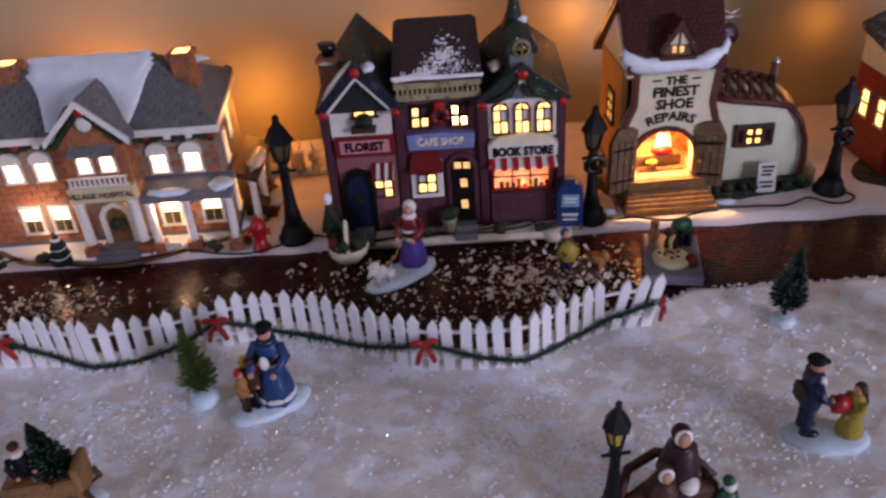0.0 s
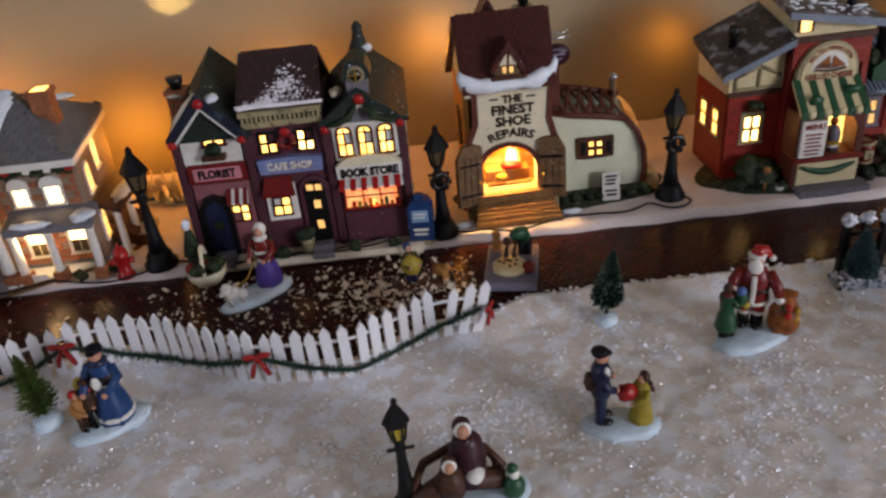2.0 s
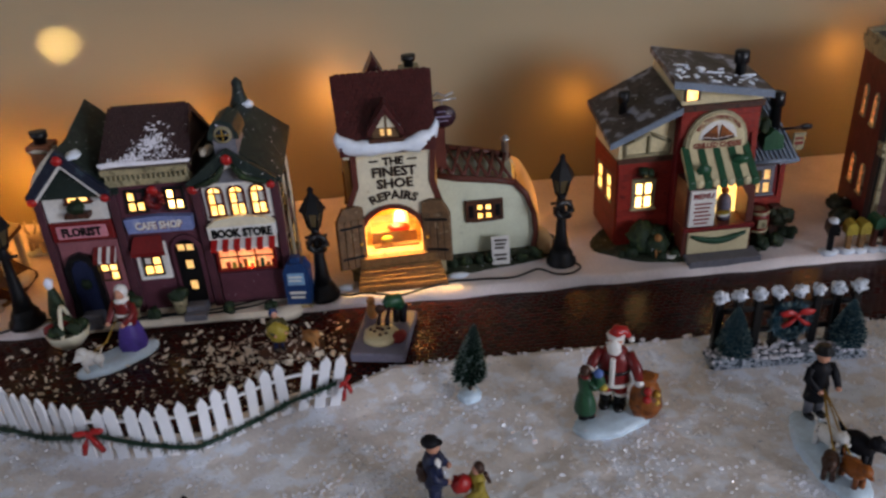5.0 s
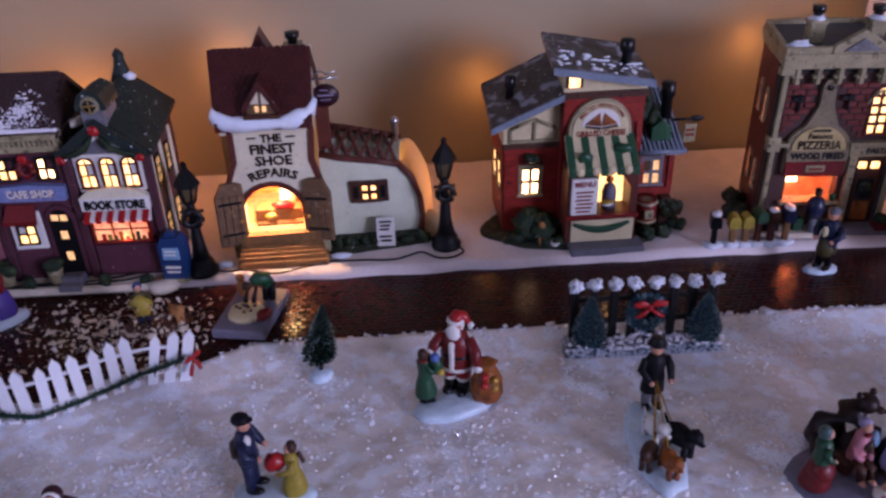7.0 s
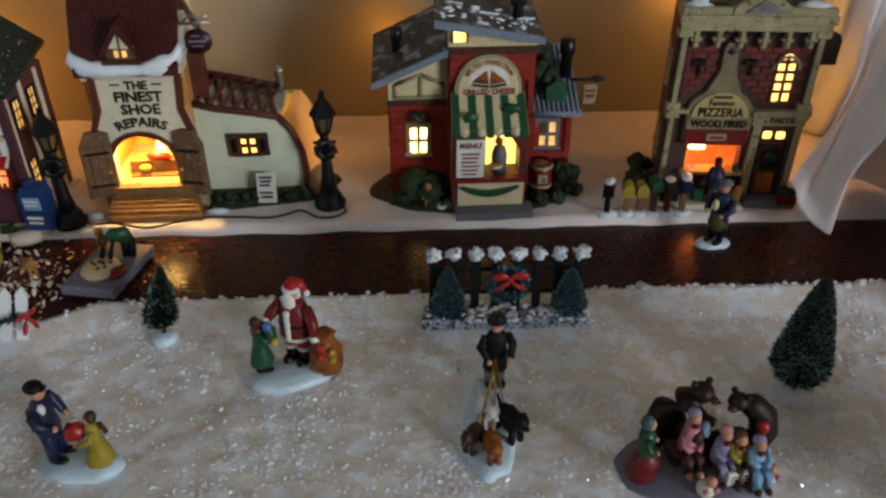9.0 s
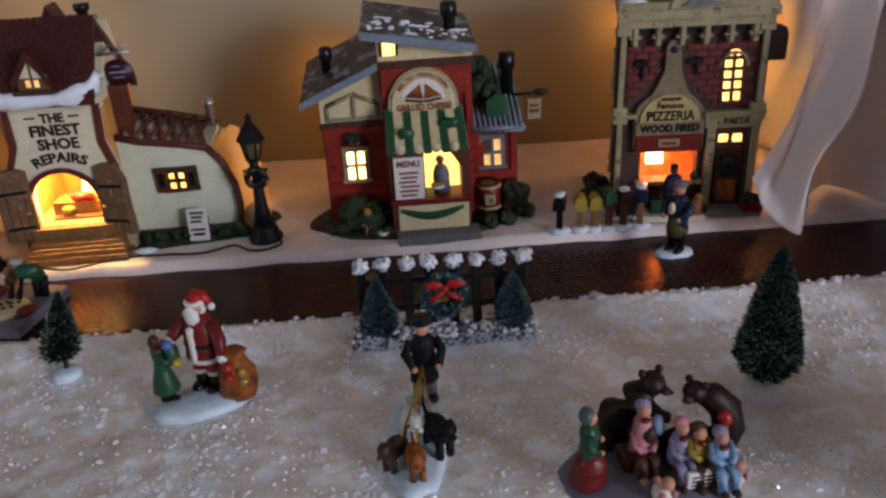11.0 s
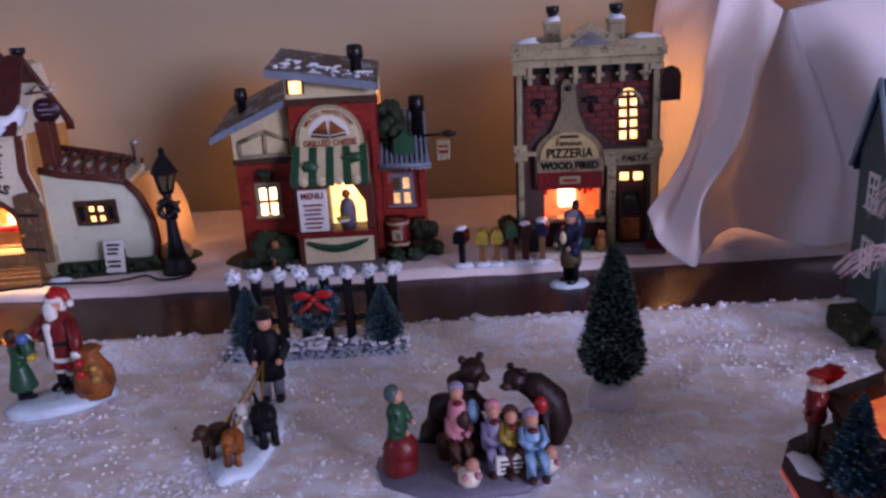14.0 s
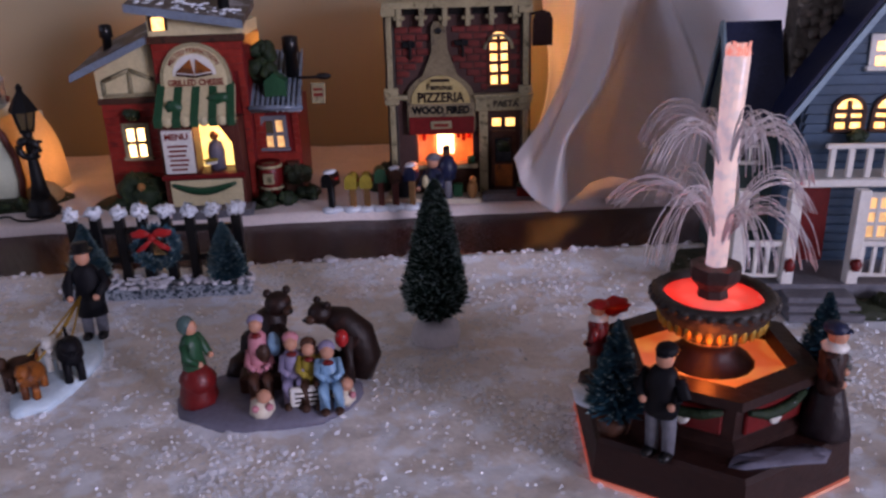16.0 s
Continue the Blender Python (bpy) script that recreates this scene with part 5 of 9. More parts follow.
    window(t, 7.25, 3.9, 1.1, 1.15, 1.15, 2, 2, BROWN, PANE, False, 0.34, 0.35)
    for x in (6.15, 8.35):
        sh = part("shutter", G().box(x - 0.45, 0.95, 3.6, x + 0.45, 1.2, 5.5), BROWN, t)
        part("shutter_panel", G().box(x - 0.22, 0.88, 4.0, x + 0.22, 1.0, 5.1), BLACK, sh)
    for i in range(7):
        part("shrub", bush(G(), 4.3 + i * 1.15, 0.5, 0.2, 0.75, 0, 6, 40 + i), BUSH, t)
    part("plinth", G().lathe([(9.0, -0.5), (9.2, -0.2), (9.0, 0.1)], 4.6, 3.4, 36, sx=1, sy=0.52, wob=0.15), MOSS, t)
    for sx_, sr_ in ((4.6, 0.9), (-4.3, 0.7)):
        part("door_snow", G().blob((sx_, -1.25, 0.1), (sr_, 0.45, 0.22), 0, 6, wob=0.6), CAP, t)
    return t, r


def cheese_house():
    t = thing("grilled_cheese_house", 39.3, 49.8, 1.0, -5.7, "red toy diner with green striped awning and tin roofs", "model house")
    part("plinth", G().lathe([(8.4, -0.5), (8.6, -0.15), (8.3, 0.2)], -0.2, 0.8, 36, sx=1.0, sy=0.52, wob=0.12), MOSS, t)
    part("step", G().box(-2.3, -4.4, -0.3, 3.6, -2.6, 0.45), GREY, t)
    body = part("body", G().box(-7.0, 0.1, 0, -2.4, 6.5, 8.0).box(-2.7, -0.85, 0, 3.7, 6.5, 12.0).box(3.6, 0.2, 0, 7.0, 6.5, 7.0), DARKRED, t)
    return t, body


def cheese_details(t, body):
    # gabled left wing in cream with grey-green braces
    part("gable_panel", G().prism([(-7.1, 7.8), (-2.5, 7.8), (-2.5, 12.0), (-7.1, 9.9)], -0.05, 6.4), CREAM, t)
    part("gable_back", G().box(-7.05, 0.2, 7.6, -2.6, 6.3, 9.8), CREAM, t)
    g = G().box(-6.7, -0.2, 8.0, -2.9, 0, 8.3, c=0.03)
    for a, b in (((-6.6, 8.2), (-6.6, 9.2)), ((-4.7, 8.2), (-4.7, 9.9)), ((-3.0, 8.2), (-3.0, 9.2)), ((-6.6, 9.2), (-4.7, 9.9)), ((-4.7, 9.9), (-3.0, 9.2))):
        g.tube([(a[0], -0.1, a[1]), (b[0], -0.1, b[1])], 0.16, 0, 4)
    part("gable_brace", g, STONE, t)
    part("band", G().box(-7.2, -0.2, 7.5, -2.6, 0.1, 7.95), BROWN, t)
    lr = part("left_roof", G().slab((-8.2, -1.5, 9.9), (-2.8, -1.5, 12.3), (-2.8, 5.6, 13.6), (-8.1, 5.6, 11.2), 0.45), TINROOF, t)
    part("roof_edge", G().slab((-8.25, -1.65, 9.85), (-2.8, -1.65, 12.25), (-2.8, -1.3, 12.3), (-8.2, -1.3, 9.9), 0.5), TINEDGE, lr)
    part("roof_pipe", G().lathe([(0.35, 10.6), (0.35, 12.0), (0.5, 12.1), (0.45, 12.9), (0.2, 13.0)], -6.4, 1.6, 10), BLACK, lr)
    # tower head, sign, upper roof
    part("tower_head", G().prism([(-2.7, 12.0), (3.8, 12.0), (3.8, 12.9), (-2.7, 14.1)], -0.9, 5.6), CREAM, t)
    part("tower_band", G().box(-2.9, -1.15, 11.7, 3.9, -0.7, 12.2), BROWN, t)
    window(t, -1.9, 12.55, 0.9, 0.9, -0.92, 1, 1, BROWN, PANE, False, 0.1, 0.2, sill=False)
    ur = part("upper_roof", G().slab((-3.7, -1.9, 14.5), (4.0, -1.9, 13.15), (3.9, 4.6, 14.2), (-3.5, 4.4, 15.55), 0.5), TINROOF, t)
    part("roof_edge", G().slab((-3.75, -2.05, 14.45), (4.05, -2.05, 13.1), (4.0, -1.75, 13.15), (-3.7, -1.75, 14.5), 0.55), TINEDGE, ur)
    g = G()
    rnd = random.Random(8)
    for i in range(46):
        x, q = rnd.uniform(-3.2, 3.6), rnd.uniform(0.02, 0.5)
        g.blob((x, -1.8 + q * 6, 14.5 - (x + 3.7) * 0.175 + q * 1.05), (rnd.uniform(0.1, 0.4), rnd.uniform(0.08, 0.3), 0.08), 0, 4, wob=0.8)
    tagged(part("roof_snow", g, CAP, ur, "patches of worn white snow"), kind="stuff")
    part("roof_pipe", G().lathe([(0.4, 13.4), (0.4, 14.6), (0.58, 14.7), (0.55, 15.6), (0.3, 15.7)], 2.4, 0.6, 10), BLACK, ur)
    n = 12
    rim = [(0.25 + 2.45 * math.cos(math.pi * i / n), 9.2 + 2.55 * math.sin(math.pi * i / n)) for i in range(n + 1)]
    s = part("arched_sign", G().prism([(-2.2, 8.6), (2.7, 8.6)] + rim, -1.35, -0.8), STONE, t, "arched cream sign with sandwich picture")
    rim = [(0.25 + 2.2 * math.cos(math.pi * i / n), 9.2 + 2.3 * math.sin(math.pi * i / n)) for i in range(n + 1)]
    part("sign_face", G().prism([(-1.95, 8.75), (2.45, 8.75)] + rim, -1.45, -1.3), CREAM, s)
    rim = [(0.25 + 1.5 * math.cos(math.pi * i / n), 9.5 + 1.45 * math.sin(math.pi * i / n)) for i in range(n + 1)]
    part("sign_disc", G().prism(rim, -1.5, -1.4), WHITE, s)
    for a in (-1, 1):
        part("sandwich_half", G().prism([(0.25 + a * 0.05, 9.6), (0.25 + a * 1.25, 9.75), (0.25 + a * 0.2, 10.6)][::a], -1.62, -1.45).prism([(0.25 + a * 0.05, 9.35), (0.25 + a * 1.25, 9.5), (0.25 + a * 1.25, 9.65), (0.25 + a * 0.05, 9.5)][::a], -1.66, -1.45, 1), [ORANGE, BROWN], s)
    lettering("GRILLED CHEESE", 0.6, 0.25, -1.47, 9.0, INKRED, s, stretch=0.86, bold=0.03)
    lettering("MELTED PERFECTION", 0.46, 0.25, -1.47, 11.22, INKRED, s, arch=1.9, stretch=0.92)
    # serving bay under the awning
    bay = part("serving_bay", G().box(-2.5, -3.0, 0, 3.1, -0.8, 2.9).box(-2.5, -3.0, 2.9, -0.05, -0.8, 6.6).box(2.5, -3.0, 2.9, 3.1, -0.8, 6.6).box(-0.05, -3.0, 6.35, 2.6, -0.8, 6.6), TIMBER, t)
    part("counter_panel", G().box(-2.1, -3.2, 0.5, 2.9, -2.9, 2.4), CREAM, bay)
    part("counter_garland", G().tube([(-1.9 + 4.4 * i / 12, -3.3, 2.15 - 0.55 * math.sin(math.pi * i / 12)) for i in range(13)], [0.12 + 0.2 * math.sin(math.pi * i / 12) for i in range(13)]), GREENPAINT, bay)
    part("counter_ledge", G().box(-2.6, -3.3, 2.5, 3.2, -2.8, 2.85), DARKRED, bay)
    m = part("menu_board", G().box(-2.25, -3.25, 2.95, -0.15, -2.95, 6.0), WHITE, bay, "white menu board")
    lettering("MENU", 0.62, -1.2, -3.27, 5.55, INKRED, m, stretch=0.95, bold=0.03)
    bars(m, [(-1.9 + 0.1 * (i % 2), -0.5 - 0.1 * (i % 3), 4.9 - i * 0.33, 0.14) for i in range(6)], -3.25, INKRED)
    part("back_light", G().box(-0.1, -1.0, 2.8, 2.7, -0.87, 6.4, c=0.01), PANEYELLOW, bay, "glowing yellow interior")
    part("window_trim", G().prism([(1.6, 6.4), (2.75, 6.4), (2.75, 4.6)][::-1], -3.05, -2.8), TIMBER, bay)
    g = G().lathe([(0.55, 2.9), (0.6, 4.2), (0.45, 4.8), (0.15, 5.0)], 1.15, -1.9, 10).blob((1.1, -1.9, 5.3), 0.34, 1, 6).blob((0.85, -2.6, 3.7), (0.55, 0.4, 0.12), 2, 6).blob((0.85, -2.6, 3.5), (0.5, 0.35, 0.14), 3, 6)
    part("cook_figure", g, [FIGGREY, ORANGE, MUSTARD, WHITE], bay)
    aw = part("awning", G().slab((-2.6, -3.35, 6.75), (3.05, -3.35, 6.75), (2.9, -1.2, 8.9), (-2.5, -1.2, 8.9), 0.35), CREAM, t, "green and cream striped awning")
    for i in range(5):
        u0, u1 = (2 * i + 0.05) / 9, (2 * i + 0.95) / 9
        bx = lambda u: -2.6 + 5.65 * u
        tx = lambda u: -2.5 + 5.4 * u
        part("stripe", G().slab((bx(u0), -3.45, 6.75), (bx(u1), -3.45, 6.75), (tx(u1), -1.2, 9.0), (tx(u0), -1.2, 9.0), 0.5), GREENPAINT, aw)
    for i in range(9):
        u = (i + 0.5) / 9
        part("scallop", G().blob((-2.6 + 5.65 * u, -3.32, 6.6), (0.32, 0.14, 0.36), 0, 6), GREENPAINT if i % 2 == 0 else CREAM, aw)
    part("awning_patch", G().blob((-1.2, -2.8, 7.5), (0.6, 0.25, 0.45), 0, 6, wob=0.5).blob((1.9, -2.3, 8.0), (0.7, 0.3, 0.4), 0, 6, wob=0.5), GREENPAINT, aw)
    # windows
    window(t, -4.9, 3.6, 1.25, 2.1, -0.02, 2, 2, STONE, PANEBRIGHT, False, 0.26, 0.32)
    part("wreath", bush(G(), -4.9, -0.3, 6.4, 0.8, 0, 10, 61), BUSH, t)
    window(t, 5.1, 3.8, 1.3, 2.0, 0.15, 2, 2, GREY, PANESOFT, False, 0.28, 0.3, skip=((0, 1),))
    part("dark_pane", G().box(4.47, 0.06, 4.85, 5.05, 0.16, 5.75, c=0.02), LAMPGLASS, t)
    for y in (2.0, 4.6):
        window(t, 0, 3.7, 1.0, 2.1, -0.02, 1, 2, STONE, PANE, False, 0.2, 0.2, M=side(-7.0, y, -90))
    # right wing roof, chimney, tank, weathervane
    rr = part("right_roof", G().slab((3.6, -0.9, 7.0), (7.35, -0.7, 6.9), (7.2, 5.0, 10.2), (3.6, 5.0, 10.4), 0.4), TINROOF, t)
    for i in range(10):
        x = 3.72 + i * 0.37
        part("roof_rib", G().slab((x, -0.98, 7.12), (x + 0.2, -0.98, 7.12), (x + 0.18, 5.0, 10.45), (x, 5.0, 10.45), 0.2), TINEDGE, rr)
    part("gutter", G().tube([(3.6, -1.0, 6.95), (7.45, -0.8, 6.85)], 0.2), TINEDGE, rr)
    part("vent_hood", G().prism([(4.7, 7.6), (6.3, 7.6), (6.3, 8.7), (5.5, 9.3), (4.7, 8.7)], -0.2, 1.8), GREENPAINT, rr)
    part("stove_pipe", G().lathe([(0.5, 8.0), (0.45, 10.4), (0.62, 10.5), (0.6, 11.6), (0.3, 11.7)], 6.6, 2.2, 10), BLACK, rr)
    part("vine", bush(bush(G(), 4.4, 1.2, 8.8, 1.3, 0, 14, 71), 4.5, 2.6, 10.0, 1.2, 0, 10, 72), BUSH, rr)
    w = part("bracket_sign", G().tube([(7.0, 1.4, 8.7), (9.2, 1.4, 8.7)], 0.1).blob((8.9, 1.4, 8.75), (0.6, 0.12, 0.25), 0, 5), BLACKIRON, t)
    part("sign_plate", G().box(7.9, 1.3, 6.7, 9.0, 1.5, 8.3, c=0.2), STONE, w)
    bars(w, ((8.1, 8.8, 7.8, 0.18), (8.1, 8.8, 7.4, 0.25)), 1.28, INKRED)
    # planting, barrel and dog at the foot
    part("holly_bush", bush(bush(G(), -4.6, -1.0, 0.4, 1.8, 0, 26, 81), -3.5, -1.2, 0.2, 1.2, 0, 12, 82), BUSH, t)
    part("hedge", bush(bush(bush(G(), -6.3, -1.6, 0, 1.0, 0, 10, 83), -4.0, -2.4, -0.1, 0.9, 0, 10, 84), -2.8, -2.6, -0.1, 0.8, 0, 8, 85), BUSH, t)
    part("hedge", bush(bush(bush(G(), 4.4, -2.2, 0, 0.9, 0, 10, 86), 5.9, -1.9, 0, 0.9, 0, 10, 87), 7.2, -1.0, 0, 0.9, 0, 10, 88), BUSH, t)
    b = part("barrel", G().lathe([(0.75, 0.6), (0.95, 1.6), (0.9, 2.4), (0.8, 3.0), (0.6, 2.8)], 4.6, -0.9, 14), DARKRED, t, "dark red wooden barrel")
    for z in (1.0, 2.6):
        part("hoop", G().lathe([(0.92, z), (0.97, z + 0.1), (0.9, z + 0.22)], 4.6, -0.9, 14), STONE, b)
    part("barrel_label", G().box(4.2, -1.95, 1.5, 5.0, -1.75, 2.3), STONE, b)
    part("wooden_crate", G().box(5.7, -1.0, 0.5, 7.0, 0.0, 1.9).box(5.9, -0.8, 1.9, 6.8, 0.0, 2.8), BROWN, t)
    part("heap_shrub", bush(G(), 6.6, -0.9, 1.4, 1.1, 0, 12, 89), MOSS, t)
    d = G().blob((-4.3, -2.3, 1.1), (0.35, 0.4, 0.75), 0, 6).blob((-4.3, -2.6, 2.0), (0.28, 0.33, 0.3), 0, 6).blob((-4.15, -2.75, 0.5), (0.13, 0.15, 0.5), 0, 5).blob((-4.45, -2.75, 0.5), (0.13, 0.15, 0.5), 0, 5)
    part("sitting_dog", d, TAN, t)
    part("bowl", G().lathe([(0.4, 0.2), (0.5, 0.5), (0.35, 0.45)], -3.3, -2.8, 10), WHITE, t)
    # boards of the red siding
    for x0, x1, y, z1, skips in ((-7.0, -2.75, 0.05, 7.5, (-5.9, -3.9, 3.2, 6.2)), (-2.6, 3.65, -0.9, 11.7, (-2.6, 3.2, 0, 9.2)), (3.75, 6.95, 0.15, 6.9, (4.5, 6.5, 3.2, 6.3))):
        z = 0.3
        while z < z1 - 0.2:
            a, b, c, e = skips
            runs = [(x0, x1)] if not (c - 0.3 < z < e) else [(x0, a), (b, x1)]
            for p, q in runs:
                if q - p > 0.25:
                    part("board", G().prism([(p, z), (q, z), (q, z + 0.5), (p, z + 0.5)], y - 0.12, y + 0.02), REDSIDING, body)
            z += 0.52
    z = 0.3
    while z < 7.3:
        for p, q in ([(0.2, 6.4)] if not 3.2 < z < 6.0 else [(0.2, 1.3), (2.7, 3.9), (5.3, 6.4)]):
            part("board", G().prism([(-q, z), (-p, z), (-p, z + 0.5), (-q, z + 0.5)], -0.1, 0.03, M=side(-7.0, 0, -90)), REDSIDING, body)
        z += 0.52


def pizzeria():
    t = thing("pizzeria_house", 56.4, 46.6, 1.0, -12, "tall brick toy pizzeria with stone trim, lit counter", "model house")
    x0, x1 = -3.6, 6.4
    front = G().prism([(x0, 0), (-1.7, 0), (-1.7, 4.9), (2.4, 4.9), (2.4, 0.0), (x1, 0), (x1, 13.6), (x0, 13.6)], -0.6, 0.3)
    body = part("front_wall", front, MORTARDARK, t)
    part("side_wall", G().add(*tapered(x0, x0 + 0.5, x0 + 1.3, x0 + 1.8, 0.3, 7.5, 0, 13.6)), BRICKDARK, t)
    part("side_wall", G().add(*tapered(x1 - 0.5, x1, x1 - 1.5, x1 - 1.0, 0.3, 7.5, 0, 13.6)), BRICKDARK, t)
    part("back_wall", G().box(x0 + 1.7, 7.0, 0, x1 - 1.4, 7.5, 13.6), BRICKDARK, t)
    part("roof_slab", G().add(*tapered(x0 + 0.5, x1 - 0.5, x0 + 1.7, x1 - 1.4, 0.3, 7.0, 12.9, 13.5)), BRICKDARK, t)
    part("floor_slab", G().add(*tapered(x0 + 0.5, x1 - 0.5, x0 + 1.7, x1 - 1.4, 0.3, 7.0, 5.6, 5.9)), BRICKDARK, t)
    part("base_step", G().box(-4.2, -2.6, -0.5, 3.0, 0, 0.3, 0, 0.2).box(3.0, -2.2, -0.5, 6.9, 0, 0.5, 1, 0.15), [CAPWARM, GREY], t)
    # counter opening with lit oven room
    part("counter_front", G().box(-1.75, -0.7, 0.1, 2.45, 0.2, 2.3), BROWN, t)
    part("counter_top", G().box(-2.0, -1.2, 2.25, 2.7, 0.3, 2.55), STONE, t)
    # the red light of the room is put into this wall as emission
    part("oven_wall", G().box(-2.1, 3.4, 0.3, 5.3, 3.7, 5.6), KITCHENGLOW, t, "kitchen back wall with the red oven light as its own glow")
    part("oven_mouth", G().prism([(-0.4, 2.4), (0.9, 2.4), (0.9, 3.9), (0.25, 4.3), (-0.4, 3.9)], 3.2, 3.45), PANEHOT, t)
    for i, x in enumerate((-1.4, 1.3, 1.7, 2.1)):
        part("pan", G().box(x - 0.15, 3.0, 3.4 + 0.2 * (i % 2), x + 0.15, 3.35, 4.6), RED, t)
    n = 12
    pad = [(-2.3, 5.0), (2.6, 5.0), (2.6, 6.9)] + [(0.15 + 2.5 * math.cos(math.pi * i / n), 7.0 + 2.2 * math.sin(math.pi * i / n)) for i in range(1, 5)] + [(0.95, 9.9), (0.7, 10.6), (0.65, 12.2), (0.45, 12.6), (-0.15, 12.6), (-0.35, 12.2), (-0.4, 10.6), (-0.65, 9.9)] + [(0.15 + 2.5 * math.cos(math.pi * i / n), 7.0 + 2.2 * math.sin(math.pi * i / n)) for i in range(8, 12)] + [(-2.3, 6.9)]
    s = part("paddle_sign", G().prism(pad, -1.0, -0.55), PADDLE, t, "stone pizza-paddle shaped sign")
    part("sign_hole", G().lathe([(0.22, 0), (0.22, 0.1)], M=Matrix.Translation((0.15, -1.0, 12.0)) @ Matrix.Rotation(radians(90), 4, "X"), seg=10), BLACK, s)
    rim = [(0.15 + 2.1 * math.cos(math.pi * i / n), 7.0 + 1.95 * math.sin(math.pi * i / n)) for i in range(n + 1)]
    part("sign_face", G().prism(rim, -1.12, -0.95), OLIVECREAM, s)
    lettering("PIZZERIA", 0.95, 0.15, -1.14, 7.4, INK, s, stretch=0.85, bold=0.03)
    lettering("Famous", 0.6, 0.1, -1.14, 8.15, INK, s, bold=0.02)
    bars(s, ((-0.5, 0.8, 8.62, 0.2),), -1.13, INK)
    part("wood_panel", G().box(-2.25, -1.15, 6.05, 2.55, -0.9, 7.0), PADDLE, s)
    lettering("WOOD FIRED", 0.72, 0.15, -1.17, 6.52, BLACK, s, stretch=0.9, bold=0.05)
    part("red_fascia", G().box(-2.2, -1.15, 4.8, 2.5, -0.6, 6.05), DARKRED, s)
    part("plaque", G().box(-0.6, -1.28, 5.2, 0.9, -1.1, 5.75), STONE, s)
    bars(s, ((-0.35, 0.65, 5.48, 0.2),), -1.3, INKRED)
    # pilasters, cornices, pediment
    for x in (x0 + 0.25, x1 - 0.25):
        for z0, z1 in ((0.3, 6.9), (7.9, 13.0)):
            p = part("pilaster", G().box(x - 0.2, -1.08, z0, x + 0.2, -0.8, z1), STONE, t)
            part("pilaster_back", G().box(x - 0.36, -0.82, z0, x + 0.36, -0.5, z1), DARKSTONE, p)
            part("pilaster_cap", G().box(x - 0.5, -1.2, z1, x + 0.5, -0.4, z1 + 0.5), STONE, p)
            part("pilaster_base", G().box(x - 0.5, -1.2, z0 - 0.4, x + 0.5, -0.4, z0 + 0.2), STONE, p)
    for x in (3.15, ):
        part("pilaster", G().box(x - 0.3, -1.0, 0.3, x + 0.3, -0.5, 6.4), STONE, t)
    part("middle_cornice", G().box(2.6, -1.15, 6.4, x1 + 0.1, -0.5, 7.4).box(2.5, -1.3, 7.3, x1 + 0.3, -0.45, 7.6), STONE, t)
    part("middle_cornice", G().box(x0 - 0.1, -1.3, 7.3, -2.2, -0.45, 7.6), STONE, t)
    lettering("PASTA", 0.62, 4.75, -1.17, 6.88, INK, t, stretch=1.0, bold=0.03)
    c = part("cornice", G().add(*tapered(x0 - 0.3, x1 + 0.3, x0 + 1.1, x1 - 0.8, -1.6, 7.8, 14.1, 14.7)).add(*tapered(x0 - 0.15, x1 + 0.15, x0 + 1.2, x1 - 0.9, -1.2, 7.6, 13.5, 14.1)), STONE, t)
    for i in range(6):
        x = x0 + 1.0 + i * 1.6
        part("corbel", G().box(x - 0.17, -1.25, 12.3, x + 0.17, -0.6, 13.52).box(x - 0.4, -1.15, 12.72, x + 0.4, -0.7, 12.98), STONE, c)
        if i < 5:
            part("frieze_bar", G().box(x + 0.3, -0.72, 13.05, x + 1.3, -0.58, 13.5), BLACK, c)
    part("flat_roof", G().add(*tapered(x0, x1, x0 + 1.2, x1 - 0.9, -0.6, 7.4, 14.6, 14.85)), ASPHALT, t)
    part("parapet", G().box(x0 - 0.2, -1.4, 14.6, x1 + 0.2, -0.9, 15.2).add(*tapered(x0 - 0.2, x0 + 0.2, x0 + 1.1, x0 + 1.5, -1.0, 7.4, 14.6, 15.15)).add(*tapered(x1 - 0.2, x1 + 0.2, x1 - 1.2, x1 - 0.8, -1.0, 7.4, 14.6, 15.15)).box(x0 + 1.2, 7.2, 14.6, x1 - 0.9, 7.6, 15.2), STONE, t)
    part("pediment", G().prism([(-0.5, 14.7), (3.7, 14.7), (3.6, 15.2), (1.6, 16.4), (-0.4, 15.2)], -1.5, -1.0), STONE, t)
    part("pediment_field", G().prism([(0.2, 14.9), (3.0, 14.9), (1.6, 15.8)], -1.62, -1.45), SLATE, t)
    for x in (-0.8, 3.7):
        chimney(t, x, 1.6, 14.7, 16.2, 1.1, STONE, True, 1.3)
    for x, r in ((-2.6, 1.0), (5.2, 1.2)):
        part("roof_snow", G().blob((x, -0.6, 15.0), (r, 0.7, 0.5), 0, 7, wob=0.4), CAP, t)
    # windows and door
    window(t, 4.3, 8.2, 1.2, 3.0, -0.62, 2, 4, TIMBER, PANE, True, 0.27, 0.2)
    part("window_hood", G().tube([(4.3 + 0.95 * math.cos(math.pi * i / 8), -0.75, 10.65 + 0.95 * math.sin(math.pi * i / 8)) for i in range(9)], 0.13), STONE, t)
    d = part("door", G().box(3.7, -0.8, 0.5, 5.5, -0.5, 4.9), BROWN, t, "dark brown panelled door")
    part("door_panel", G().box(3.95, -0.9, 0.8, 5.25, -0.75, 2.4), ORANGE, d)
